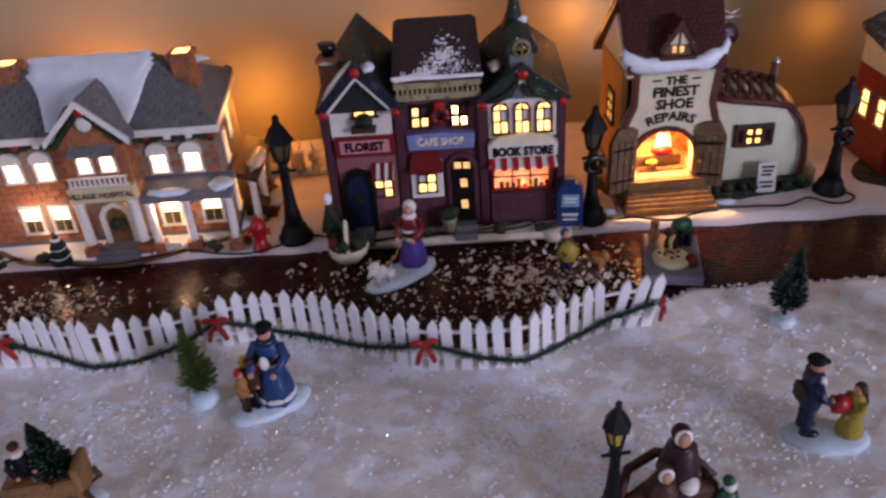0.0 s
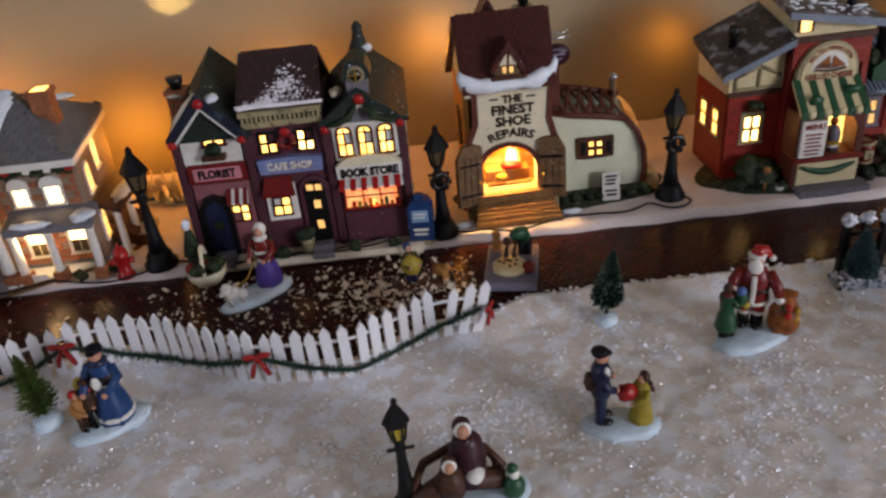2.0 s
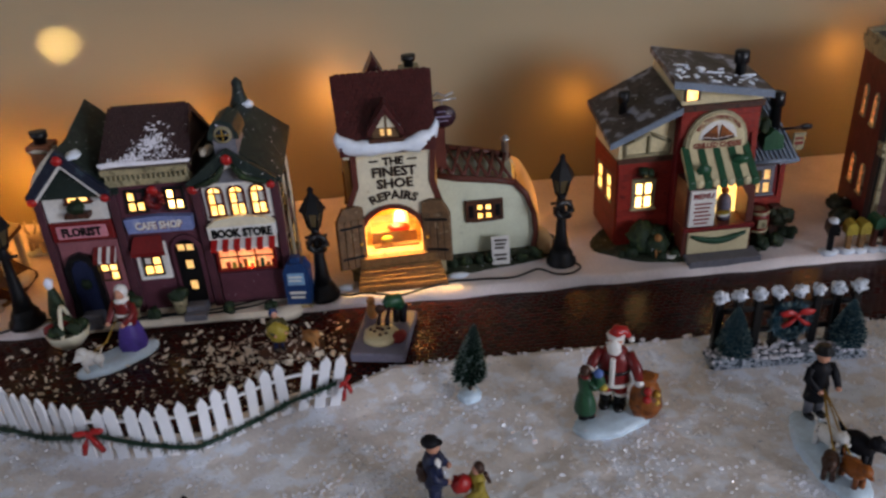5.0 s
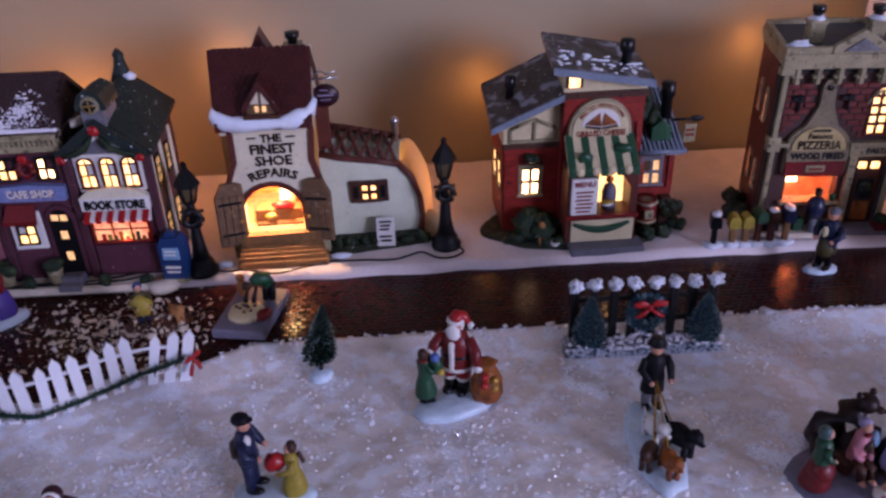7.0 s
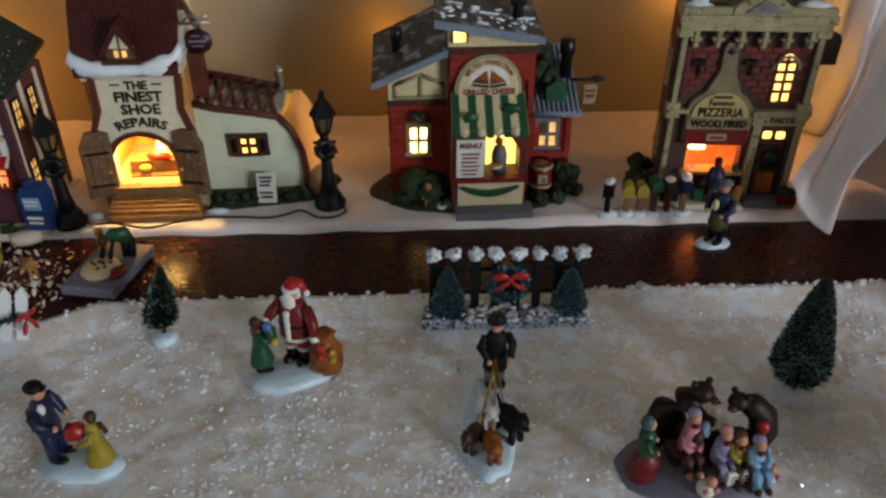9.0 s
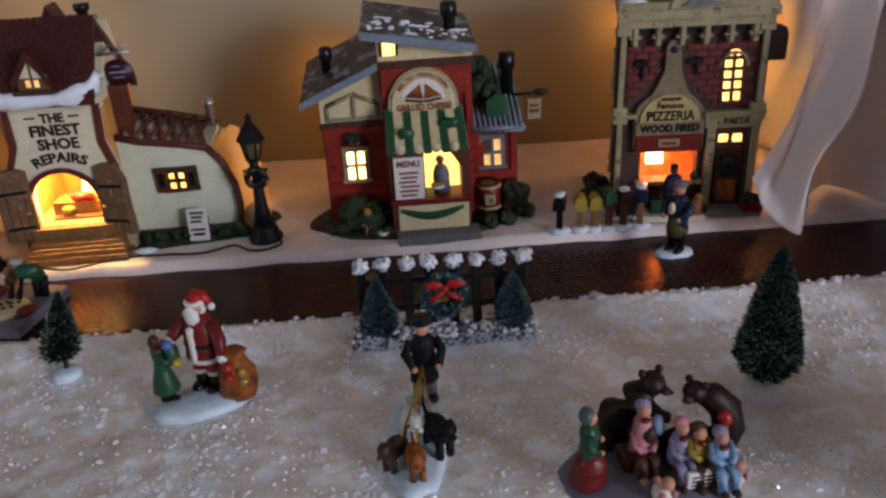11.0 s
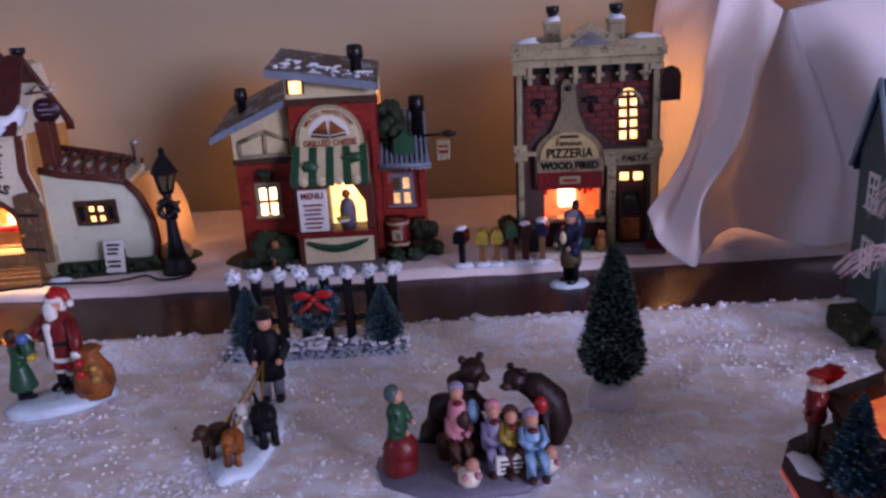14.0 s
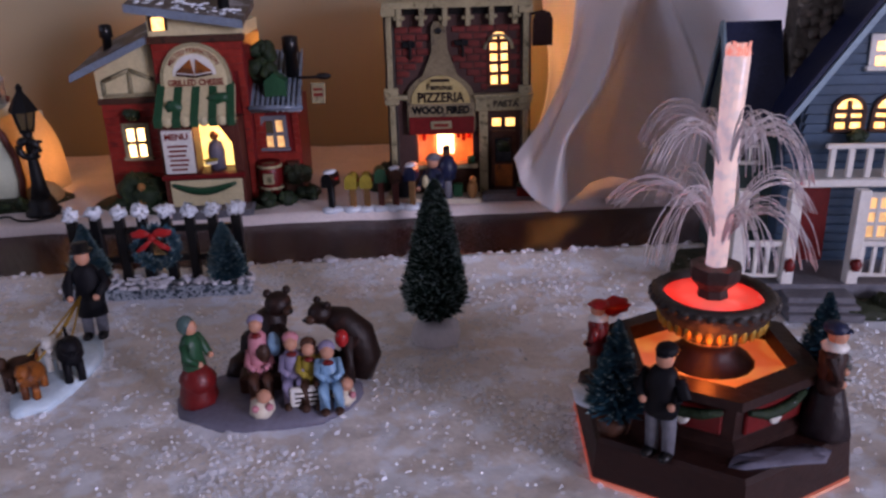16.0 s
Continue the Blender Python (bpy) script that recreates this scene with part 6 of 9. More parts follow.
    part("door_glass", G().box(4.0, -0.9, 2.6, 5.2, -0.75, 4.4), DARKGLASS, d)
    part("door_wreath", G().blob((4.6, -0.98, 3.8), (0.45, 0.15, 0.45), 0, 6, wob=0.5), BUSH, d)
    for x in (4.1, 5.1):
        part("transom_pane", G().box(x - 0.32, -0.75, 5.2, x + 0.32, -0.58, 5.75, c=0.05), PANE, t)
    for y, z in ((2.0, 8.6), (4.8, 8.6), (2.0, 2.6), (4.8, 2.6)):
        window(t, 0, z, 0.8, 2.0, -0.02, 2, 3, STONE, PANERED, True, 0.14, 0.16, M=side(x0 + 0.18 * (y - 0.3), y, -100.2))
    for x in (-1.9, 1.8):
        part("wall_lamp", G().box(x - 0.1, -0.95, 10.1, x + 0.1, -0.6, 11.4).box(x - 0.6, -0.9, 10.9, x + 0.4, -0.6, 11.3), BLACKIRON, t)
    h = part("hanging_sign", G().prism([(6.7, 10.7), (8.1, 10.7), (8.1, 12.4), (7.9, 12.9), (7.4, 13.1), (6.9, 12.9), (6.7, 12.4)], 0.3, 0.6), POOLWALL, t, "dark hanging sign board")
    part("sign_arm", G().tube([(6.3, 0.45, 12.8), (7.6, 0.45, 13.0)], 0.1), BLACKIRON, h)
    # figures and clutter at the counter
    g = G().lathe([(0.35, 0.3), (0.32, 1.8)], 0.5, -2.0, 8, 2).lathe([(0.6, 1.7), (0.75, 2.6), (0.5, 3.3), (0.2, 3.5)], 0.5, -2.0, 10, 0).blob((0.5, -2.0, 3.75), 0.3, 1, 6).blob((0.5, -2.0, 4.0), (0.3, 0.3, 0.2), 3, 6)
    part("customer_figure", g, [NAVY, HAIR, TROUSER, COATBLACK], t)
    part("sitting_dog", G().blob((2.3, -2.0, 0.9), (0.4, 0.5, 0.7), 0, 6).blob((2.3, -2.3, 1.7), (0.28, 0.35, 0.28), 0, 6), TAN, t)
    part("counter_pot", G().lathe([(0.25, 2.5), (0.3, 3.0), (0.1, 3.1)], 2.2, -0.8, 8), GREENPAINT, t)
    part("crate", G().box(-0.9, -1.9, 0.3, -0.1, -1.2, 1.4).box(0.9, -1.9, 0.3, 1.6, -1.2, 1.2), GREENPAINT, t)
    part("flower_box", G().box(5.5, -2.2, 0.3, 6.9, -1.2, 1.0), DARKRED, t)
    part("flower_box_plant", bush(G(), 6.2, -1.7, 0.9, 0.7, 0, 8, 91), BUSH, t)
    part("side_bush", bush(bush(G(), -4.6, 1.5, 0, 1.3, 0, 14, 92), -4.4, 3.5, 0.4, 1.2, 0, 12, 93), MOSS, t)
    part("chalk_board", G().box(-3.4, -2.0, 0.2, -2.0, -1.8, 2.0), BLACK, t)
    return t, body

# ---------- small things ----------


class Fig(G):
    """A figurine in the making: it keeps its own list of paints."""

    def slot(self, mat):
        if mat not in self.mats:
            self.mats.append(mat)
        return self.mats.index(mat)


def base(f, x, y, rx, ry, h=0.45, mat=None, turn=0.0):
    m = Matrix.Translation((x, y, 0)) @ Matrix.Rotation(radians(turn), 4, "Z")
    f.lathe([(0.9, -0.3), (1.0, 0.05), (0.97, h * 0.6), (0.85, h), (0.3, h + 0.05)], 0, 0, 26, f.slot(mat or FIGSNOW), rx, ry, M=m, wob=0.09)


def person(f, x, y, z, h, coat, legs=None, hat=None, turn=0.0, skirt=False, arms=True, reach=0.25, hat_shape="cap", collar=None, skin=None, lean=0.0):
    """A plain painted little figure; turn: the way it faces (0: to the front)."""
    m = Matrix.Translation((x, y, z)) @ Matrix.Rotation(radians(turn), 4, "Z") @ Matrix.Rotation(radians(lean), 4, "X")
    c, l, s = f.slot(coat), f.slot(legs or coat), f.slot(skin or SKIN)
    if skirt:
        f.lathe([(0.2 * h, 0.0), (0.21 * h, 0.05 * h), (0.17 * h, 0.25 * h), (0.1 * h, 0.5 * h), (0.09 * h, 0.55 * h)], 0, 0, 14, l, M=m, wob=0.12)
    else:
        for a in (-1, 1):
            f.tube([(a * 0.07 * h, 0, 0.03 * h), (a * 0.07 * h, 0, 0.25 * h), (a * 0.06 * h, 0, 0.48 * h)], [0.055 * h, 0.06 * h, 0.075 * h], l, 8, M=m)
            f.blob((a * 0.075 * h, -0.05 * h, 0.03 * h), (0.055 * h, 0.1 * h, 0.045 * h), f.slot(BLACK), 6, M=m)
    f.lathe([(0.13 * h, 0.38 * h), (0.145 * h, 0.46 * h), (0.12 * h, 0.58 * h), (0.14 * h, 0.7 * h), (0.1 * h, 0.78 * h), (0.04 * h, 0.82 * h)], 0, 0, 12, c, 1.0, 0.8, M=m)
    if arms:
        for a in (-1, 1):
            f.tube([(a * 0.13 * h, 0, 0.73 * h), (a * 0.19 * h, -0.03 * h, 0.6 * h), (a * 0.13 * h, -reach * h, 0.52 * h)], [0.055 * h, 0.055 * h, 0.04 * h], c, 7, M=m)
            f.blob((a * 0.12 * h, -reach * h - 0.02 * h, 0.52 * h), 0.035 * h, s, 5, M=m)
    f.blob((0, -0.01 * h, 0.885 * h), (0.075 * h, 0.08 * h, 0.09 * h), s, 8, M=m)
    if collar:
        f.lathe([(0.1 * h, 0.76 * h), (0.11 * h, 0.79 * h), (0.07 * h, 0.83 * h)], 0, 0, 12, f.slot(collar), M=m)
    if hat:
        k = f.slot(hat)
        if hat_shape == "top":
            f.lathe([(0.12 * h, 0.94 * h), (0.12 * h, 0.955 * h), (0.085 * h, 0.96 * h), (0.085 * h, 1.03 * h), (0.03 * h, 1.04 * h)], 0, 0, 12, k, M=m)
        elif hat_shape == "hood":
            f.blob((0, 0.03 * h, 0.91 * h), (0.1 * h, 0.09 * h, 0.11 * h), k, 8, M=m)
        else:
            f.blob((0, 0.012 * h, 0.94 * h), (0.092 * h, 0.1 * h, 0.06 * h), k, 8, M=m)
            f.blob((0, -0.07 * h, 0.93 * h), (0.06 * h, 0.05 * h, 0.015 * h), k, 6, M=m)


def animal(f, x, y, z, L, mat, turn=0.0, spots=None):
    """A plain four-legged little animal of length L, facing the front."""
    m = Matrix.Translation((x, y, z)) @ Matrix.Rotation(radians(turn), 4, "Z")
    k = f.slot(mat)
    f.blob((0, 0, 0.55 * L), (0.27 * L, 0.46 * L, 0.29 * L), k, 8, M=m, wob=0.15)
    f.blob((0, -0.46 * L, 0.82 * L), (0.19 * L, 0.22 * L, 0.19 * L), k, 7, M=m)
    f.blob((0, -0.66 * L, 0.74 * L), (0.08 * L, 0.12 * L, 0.07 * L), k, 6, M=m)
    for a in (-1, 1):
        f.blob((a * 0.12 * L, -0.42 * L, 0.9 * L), (0.04 * L, 0.07 * L, 0.1 * L), k, 5, M=m)
        for b in (-0.3, 0.3):
            f.tube([(a * 0.12 * L, b * L, 0.45 * L), (a * 0.12 * L, b * L, 0)], 0.09 * L, k, 6, M=m)
    f.tube([(0, 0.4 * L, 0.62 * L), (0, 0.58 * L, 0.85 * L)], [0.06 * L, 0.03 * L], k, 5, M=m)
    if spots:
        rnd, q = random.Random(4), f.slot(spots)
        for _ in range(14):
            a, b = rnd.uniform(0, 3.14), rnd.uniform(-0.35, 0.35)
            f.blob((0.2 * L * math.cos(a), b * L, 0.55 * L + 0.2 * L * math.sin(a)), 0.05 * L, q, 4, M=m)


def figurine(name, f, label, category="figurine", group="figurines on the snow", z=0.0):
    return solid(name, f, f.mats, label, category, group, z=z, wob=0.05)


def crown(x, y, z0, z1, r, n, seed, lean=(0, 0), power=0.85, tips=0.5, inner=0.0):
    """Bristles twisted round a wire: thin needles with frosted ends, uneven in length."""
    rnd, g = random.Random(seed), G()
    for i in range(n):
        u = (i + rnd.random()) / n
        a = i * 2.39996 + rnd.uniform(-0.3, 0.3)
        q = r * ((1 - u) ** power) * min(1, 0.45 + u * 7) * rnd.uniform(0.82, 1.05) + 0.06
        z = z0 + (z1 - z0) * u
        cx, cy = x + lean[0] * u, y + lean[1] * u
        d = Vector((math.cos(a), math.sin(a), 0.28 + rnd.uniform(-0.25, 0.35)))
        s = Vector((-math.sin(a), math.cos(a), rnd.uniform(-0.5, 0.5))) * (0.035 + 0.012 * r)
        p = Vector((cx, cy, z)) + d * inner * q
        e, t = Vector((cx, cy, z)) + d * q * 0.86, Vector((cx, cy, z)) + d * q
        g.add([p - s * 0.6, p + s * 0.6, e + s, e - s], [(0, 1, 2, 3)], 0)
        g.add([e - s, e + s, t + s * 0.4, t - s * 0.4], [(0, 1, 2, 3)], 1 if rnd.random() < tips else 0)
    return g


def brush_tree(x, y, z, h, r, needles, label, seed, lean=(0.0, 0.0), tips=0.4, base_r=0.9, base_h=0.8, n=2600, group="bottle-brush trees", power=0.85, foot=None, trunk=0.6):
    t = thing("brush_tree", x, y, z, 0, label, "model tree", group)
    part("base", G().lathe([(base_r * 0.9, -0.2), (base_r, 0.15), (base_r * 0.85, base_h * 0.8), (base_r * 0.5, base_h), (0.15, base_h + 0.05)], 0, 0, 16, wob=0.15), foot or FIGSNOW, t, "white snowy foot", wob=0)
    part("trunk", G().tube([(0, 0, base_h * 0.5), (lean[0] * 0.5, lean[1] * 0.5, (h + base_h) / 2), (lean[0], lean[1], h)], [0.14, 0.1, 0.04]), BARK, t, wob=0)
    part("crown", crown(0, 0, base_h + trunk, h, r, n, seed, lean, power, tips), [needles, NEEDLETIP], t, wob=0)
    return t


def street_lamp(x, y, z, h, label, wreath=False, yaw=0.0, head=1.0, glass=None, tilt=0.0):
    t = thing("street_lamp", x, y, z, yaw, label, "street lamp", "street lamps")
    t.matrix_basis = t.matrix_basis @ pose(0, 0, 0, 0, tilt, 0)
    k = h / 9.4
    part("foot", G().lathe([(1.25 * k, 0), (1.25 * k, 0.3 * k), (1.0 * k, 0.5 * k), (0.95 * k, 0.9 * k), (0.7 * k, 1.3 * k)], 0, 0, 12), BLACKIRON, t)
    part("post", G().lathe([(0.7 * k, 1.2 * k), (0.5 * k, 2.4 * k), (0.36 * k, 4.0 * k), (0.3 * k, 5.2 * k), (0.42 * k, 5.4 * k), (0.3 * k, 5.7 * k), (0.45 * k, 6.1 * k)], 0, 0, 10), BLACKIRON, t)
    hd = head * k
    part("glass", G().lathe([(0.42 * hd, 6.2 * k), (0.72 * hd, 7.5 * k)], 0, 0, 6, smooth=False), glass or LAMPGLASS, t, "dim lantern glass")
    g = G()
    for i in range(6):
        a = math.pi / 3 * i
        g.tube([(0.46 * hd * math.cos(a), 0.46 * hd * math.sin(a), 6.1 * k), (0.78 * hd * math.cos(a), 0.78 * hd * math.sin(a), 7.55 * k)], 0.07, 0, 5)
    g.lathe([(0.5 * hd, 6.0 * k), (0.55 * hd, 6.2 * k), (0.4 * hd, 6.25 * k)], 0, 0, 6, smooth=False)
    part("lantern_frame", g, BLACKIRON, t)
    part("lantern_roof", G().lathe([(1.0 * hd, 7.5 * k), (0.95 * hd, 7.7 * k), (0.55 * hd, 8.4 * k), (0.25 * hd, 8.8 * k), (0.2 * hd, 9.0 * k), (0.26 * hd, 9.15 * k), (0.05, 9.4 * k)], 0, 0, 6, smooth=False), BLACKIRON, t)
    part("crossbar", G().tube([(-0.85 * k, 0, 5.3 * k), (0.85 * k, 0, 5.3 * k)], 0.12 * k), BLACKIRON, t)
    if wreath:
        rnd = random.Random(4)
        g = G().tube([(0.62 * math.cos(i * math.pi / 9), -0.45, 4.9 * k + 0.62 * math.sin(i * math.pi / 9)) for i in range(19)], [rnd.uniform(0.2, 0.34) for _ in range(19)], 0, 7)
        part("wreath", g, BLACK, t, "dark wreath on the post")
    return t


def picket_fence():
    t = thing("picket_fence", 0, 0, 0, 0, "white picket fence with green garland and red bows", "fence")
    pick = G().prism([(-0.33, 0), (0.33, 0), (0.33, 3.75), (0.0, 4.25), (-0.33, 3.75)], -0.1, 0.1)
    me = pick.mesh("picket", FENCEWHITE)
    me2 = G().prism([(-0.3, 0), (0.3, 0), (0.31, 3.5), (0.02, 4.05), (-0.3, 3.55)], -0.1, 0.1).mesh("picket", FENCEWHITE)
    rnd, x, line = random.Random(2), -44.0, []
    while x < 8.6:
        y = fence_y(x) * 0.5 + fence_y(x - 0.8) * 0.25 + fence_y(x + 0.8) * 0.25
        line.append((x, y))
        s = (fence_y(x + 0.5) - fence_y(x - 0.5))
        x += 1.02 / math.sqrt(1 + s * s)
    for i, (x, y) in enumerate(line):
        a, b = line[max(i - 1, 0)], line[min(i + 1, len(line) - 1)]
        yaw = math.degrees(math.atan2(b[1] - a[1], b[0] - a[0]))
        tip = 12 if i > len(line) - 4 else 0
        piece("picket", me if i % 3 else me2, t, x, y, -0.1, rnd.uniform(-2, 2), tip + rnd.uniform(-2.5, 2.5), yaw)
    for z in (1.0, 2.9):
        part("rail", G().tube([(p[0], p[1] + 0.16, z) for p in line], 0.12, 0, 5), FENCEWHITE, t, wob=0)
    # garland in swags between the bows
    knots = (-46.0, -32.5, -19.2, -6.5, 8.6)
    pts, rnd = [], random.Random(6)
    for a, b in zip(knots, knots[1:]):
        for i in range(26):
            u = i / 26
            x = a + (b - a) * u
            pts.append((x, fence_y(x) - 0.32, 2.55 - 1.75 * math.sin(math.pi * u) ** 0.8))
    g = G().tube(pts, 0.13, 0, 5)
    for i in range(4200):
        k = rnd.randrange(len(pts) - 1)
        p = Vector(pts[k]).lerp(Vector(pts[k + 1]), rnd.random())
        d = Vector((rnd.gauss(0, 1), rnd.gauss(0, 1), rnd.gauss(0, 1))).normalized()
        s = d.cross(Vector((0.3, 0.8, 0.5))).normalized() * 0.04
        e = p + d * rnd.uniform(0.25, 0.48)
        g.add([p - s, p + s, e + s * 0.5, e - s * 0.5], [(0, 1, 2, 3)], 0)
    part("garland", g, NEEDLE, t, "thin dark green tinsel garland", wob=0)
    for x in knots[1:]:
        y = fence_y(x) - 0.6
        g = G().blob((x, y, 2.6), (0.22, 0.2, 0.22), 0, 6)
        for s in (-1, 1):
            g.blob((x + s * 0.48, y, 2.75), (0.42, 0.14, 0.22), 0, 7, wob=0.3)
            g.tube([(x, y, 2.55), (x + s * 0.35, y - 0.05, 1.9), (x + s * 0.55, y, 1.25)], [0.12, 0.2, 0.16], 0, 6)
        bow = part("bow", g, RED, t, "red ribbon bow")
        if x == knots[-1]:
            at = Matrix.Translation((x * CM, (y + 0.2) * CM, 2.2 * CM))
            bow.matrix_basis = at @ Matrix.Rotation(radians(55), 4, "Z") @ Matrix.Scale(0.8, 4) @ Matrix.Translation((-x * CM, -y * CM, -2.6 * CM))
    return t


def snowy_fence():
    t = thing("snowy_fence", 37.8, 34.6, 0, -7.2, "dark post fence with snow caps, wreath and small trees", "fence")
    part("base", G().box(-5.3, -1.2, -0.2, 5.3, 0.9, 0.7, 0, 0.25), FROST, t, "frosted speckled base", wob=0.25)
    for i in range(8):
        x = -4.6 + i * 1.32
        p = part("post", G().box(x - 0.27, 0.2, 0.5, x + 0.27, 0.7, 4.5), BLACK, t)
        part("snow_cap", G().blob((x, 0.4, 4.7), (0.46, 0.44, 0.4), 0, 9, wob=0.8), MOTTLED, p)
    for z in (1.7, 3.4):
        part("rail", G().box(-4.8, 0.3, z, 4.9, 0.55, z + 0.4), BLACK, t)
    rnd = random.Random(31)
    g = G()
    for i in range(1500):
        a = rnd.uniform(0, 6.283)
        c = Vector((0.1 + 1.05 * math.cos(a), -0.15, 2.75 + 1.05 * math.sin(a)))
        d = Vector((rnd.gauss(0, 1), rnd.gauss(0, 1), rnd.gauss(0, 1))).normalized()
        s = d.cross(Vector((0.3, 0.8, 0.5))).normalized() * 0.045
        e = c + d * rnd.uniform(0.3, 0.55)
        g.add([c - s, c + s, e + s * 0.6, e - s * 0.6], [(0, 1, 2, 3)], 1 if rnd.random() < 0.16 else 0)
    w = part("wreath", g, [NEEDLEBLUE, NEEDLETIP], t, "blue-green frosted wreath", wob=0)
    g = G().blob((0.15, -0.75, 3.5), 0.22, 0, 6)
    for s in (-1, 1):
        g.blob((0.15 + s * 0.6, -0.75, 3.75), (0.55, 0.15, 0.25), 0, 7, wob=0.3).tube([(0.15, -0.75, 3.4), (0.15 + s * 0.5, -0.8, 3.0), (0.15 + s * 0.9, -0.75, 2.75)], [0.1, 0.17, 0.12])
    part("bow", g, RED, w)
    for i, (x, h) in enumerate(((-3.7, 4.1), (4.0, 3.9))):
        tr = part("small_tree", G().tube([(x, -0.5, 0.4), (x, -0.5, h)], [0.1, 0.04]), BARK, t)
        part("small_tree_crown", crown(x, -0.5, 0.75, h + 0.3, 1.3, 2600, 50 + i, tips=0.5), [NEEDLEBLUE, NEEDLETIP], tr, wob=0)
    rnd, g = random.Random(14), G()
    for i in range(150):
        g.blob((rnd.uniform(-5.4, 5.4), rnd.uniform(-1.3, 0.9), 0.72 + rnd.uniform(-0.05, 0.12)), (rnd.uniform(0.08, 0.28), rnd.uniform(0.08, 0.22), 0.1), 0, 4, wob=0.6)
    tagged(part("loose_snow", g, CLUMP, t), kind="stuff")
    return t


def mailboxes():
    row = ((48.1, 44.75, BLACK, 2.3, 1.5), (49.6, 44.6, MUSTARD, 2.1, 1.1), (50.6, 44.45, MUSTARD, 2.1, 1.1), (51.6, 44.3, GREENPAINT, 2.5, 1.2), (52.6, 44.1, BROWN, 2.4, 1.1), (53.8, 43.95, NAVY, 2.6, 1.7))
    for i, (x, y, mat, h, L) in enumerate(row):
        t = thing("mailbox", x, y, 1.0, -7 + (i * 37 % 30) - 15, ("black", "mustard yellow", "mustard yellow", "green", "brown", "dark blue")[i] + " toy mailbox on a wooden post in snow", "mailbox", "row of mailboxes")
        part("post", G().box(-0.22, -0.22, -0.1, 0.22, 0.22, h - 0.5), BLACK if i == 0 else (TIMBER if i in (3, 4) else OAK), t)
        m = Matrix.Translation((0, 0, h - 0.5))
        n = 8
        out = [(-0.42, 0), (0.42, 0)] + [(0.42 * math.cos(math.pi * k / n), 0.55 + 0.45 * math.sin(math.pi * k / n)) for k in range(n + 1)]
        part("box", G().prism(out, -L / 2, L / 2, M=m), mat, t)
        part("flag", G().box(0.42, -0.2, 0.4, 0.5, 0.3, 0.6, M=m), RED, t)
        if i in (0, 4, 5):
            part("snow_cap", G().blob((0, 0, 0.98), (0.42, L * 0.45, 0.16), 0, 6, M=m, wob=0.4), CAP, t)
        part("snow_foot", G().blob((0, 0, 0.05), (0.9, 0.7, 0.25), 0, 6, wob=0.4), CAP, t)


def hydrant():
    t = thing("fire_hydrant", -17.2, 51.6, 1.0, 0, "small red painted fire hydrant by the road", "fire hydrant")
    part("barrel", G().lathe([(0.75, 0), (0.72, 0.25), (0.5, 0.35), (0.48, 1.7), (0.62, 1.8), (0.6, 2.0), (0.45, 2.4), (0.15, 2.65)], 0, 0, 12), RED, t)
    for s in (-1, 1):
        part("outlet", G().tube([(s * 0.4, 0, 1.4), (s * 0.85, 0, 1.4)], [0.22, 0.28], 0, 8), RED, t)
    part("cap_nut", G().lathe([(0.15, 2.6), (0.15, 2.85)], 0, 0, 5), RED, t)


def basket():
    t = thing("flower_basket", -10.6, 48.6, 1.0, 0, "white wicker basket of red and green flowers", "basket")
    part("bowl", G().lathe([(0.9, 0), (1.35, 0.5), (1.5, 1.1), (1.4, 1.2), (1.2, 0.9)], 0, 0, 16), IVORY, t)
    part("handle", G().tube([(0.0, -1.35 + 2.7 * i / 12, 1.1 + 1.9 * math.sin(math.pi * i / 12)) for i in range(13)], 0.16), IVORY, t)
    rnd = random.Random(3)
    for i in range(26):
        a, q = rnd.uniform(0, 6.28), rnd.uniform(0, 1.2)
        part("flower" if i % 3 == 0 else "leaf_clump", G().blob((q * math.cos(a), q * math.sin(a), 1.2 + rnd.uniform(0, 0.6)), rnd.uniform(0.28, 0.45), 0, 5, wob=0.5), (DARKRED, BUSH, BUSH)[i % 3], t)


def news_box():
    t = thing("newspaper_box", 6.25, 49.35, 1.0, -14, "blue newspaper box with pale printed panel", "newspaper box")
    part("cabinet", G().prism([(-0.95, 0.2), (0.95, 0.2), (0.95, 3.0), (0.6, 3.7), (-0.6, 3.7), (-0.95, 3.0)], -0.6, 0.7), POSTBLUE, t)
    part("feet", G().box(-1.0, -0.7, -0.1, 1.0, 0.8, 0.25), STONE, t)
    part("panel", G().box(-0.65, -0.68, 1.9, 0.65, -0.55, 2.9), SKYBLUE, t)
    bars(t, ((-0.5, 0.5, 2.65, 0.14), (-0.5, 0.4, 2.35, 0.12), (-0.6, 0.6, 1.3, 0.22), (-0.55, 0.5, 0.9, 0.16)), -0.7, INKWHITE)
    part("coin_unit", G().box(-0.35, -0.4, 3.6, 0.35, 0.3, 4.1), POSTBLUE, t)


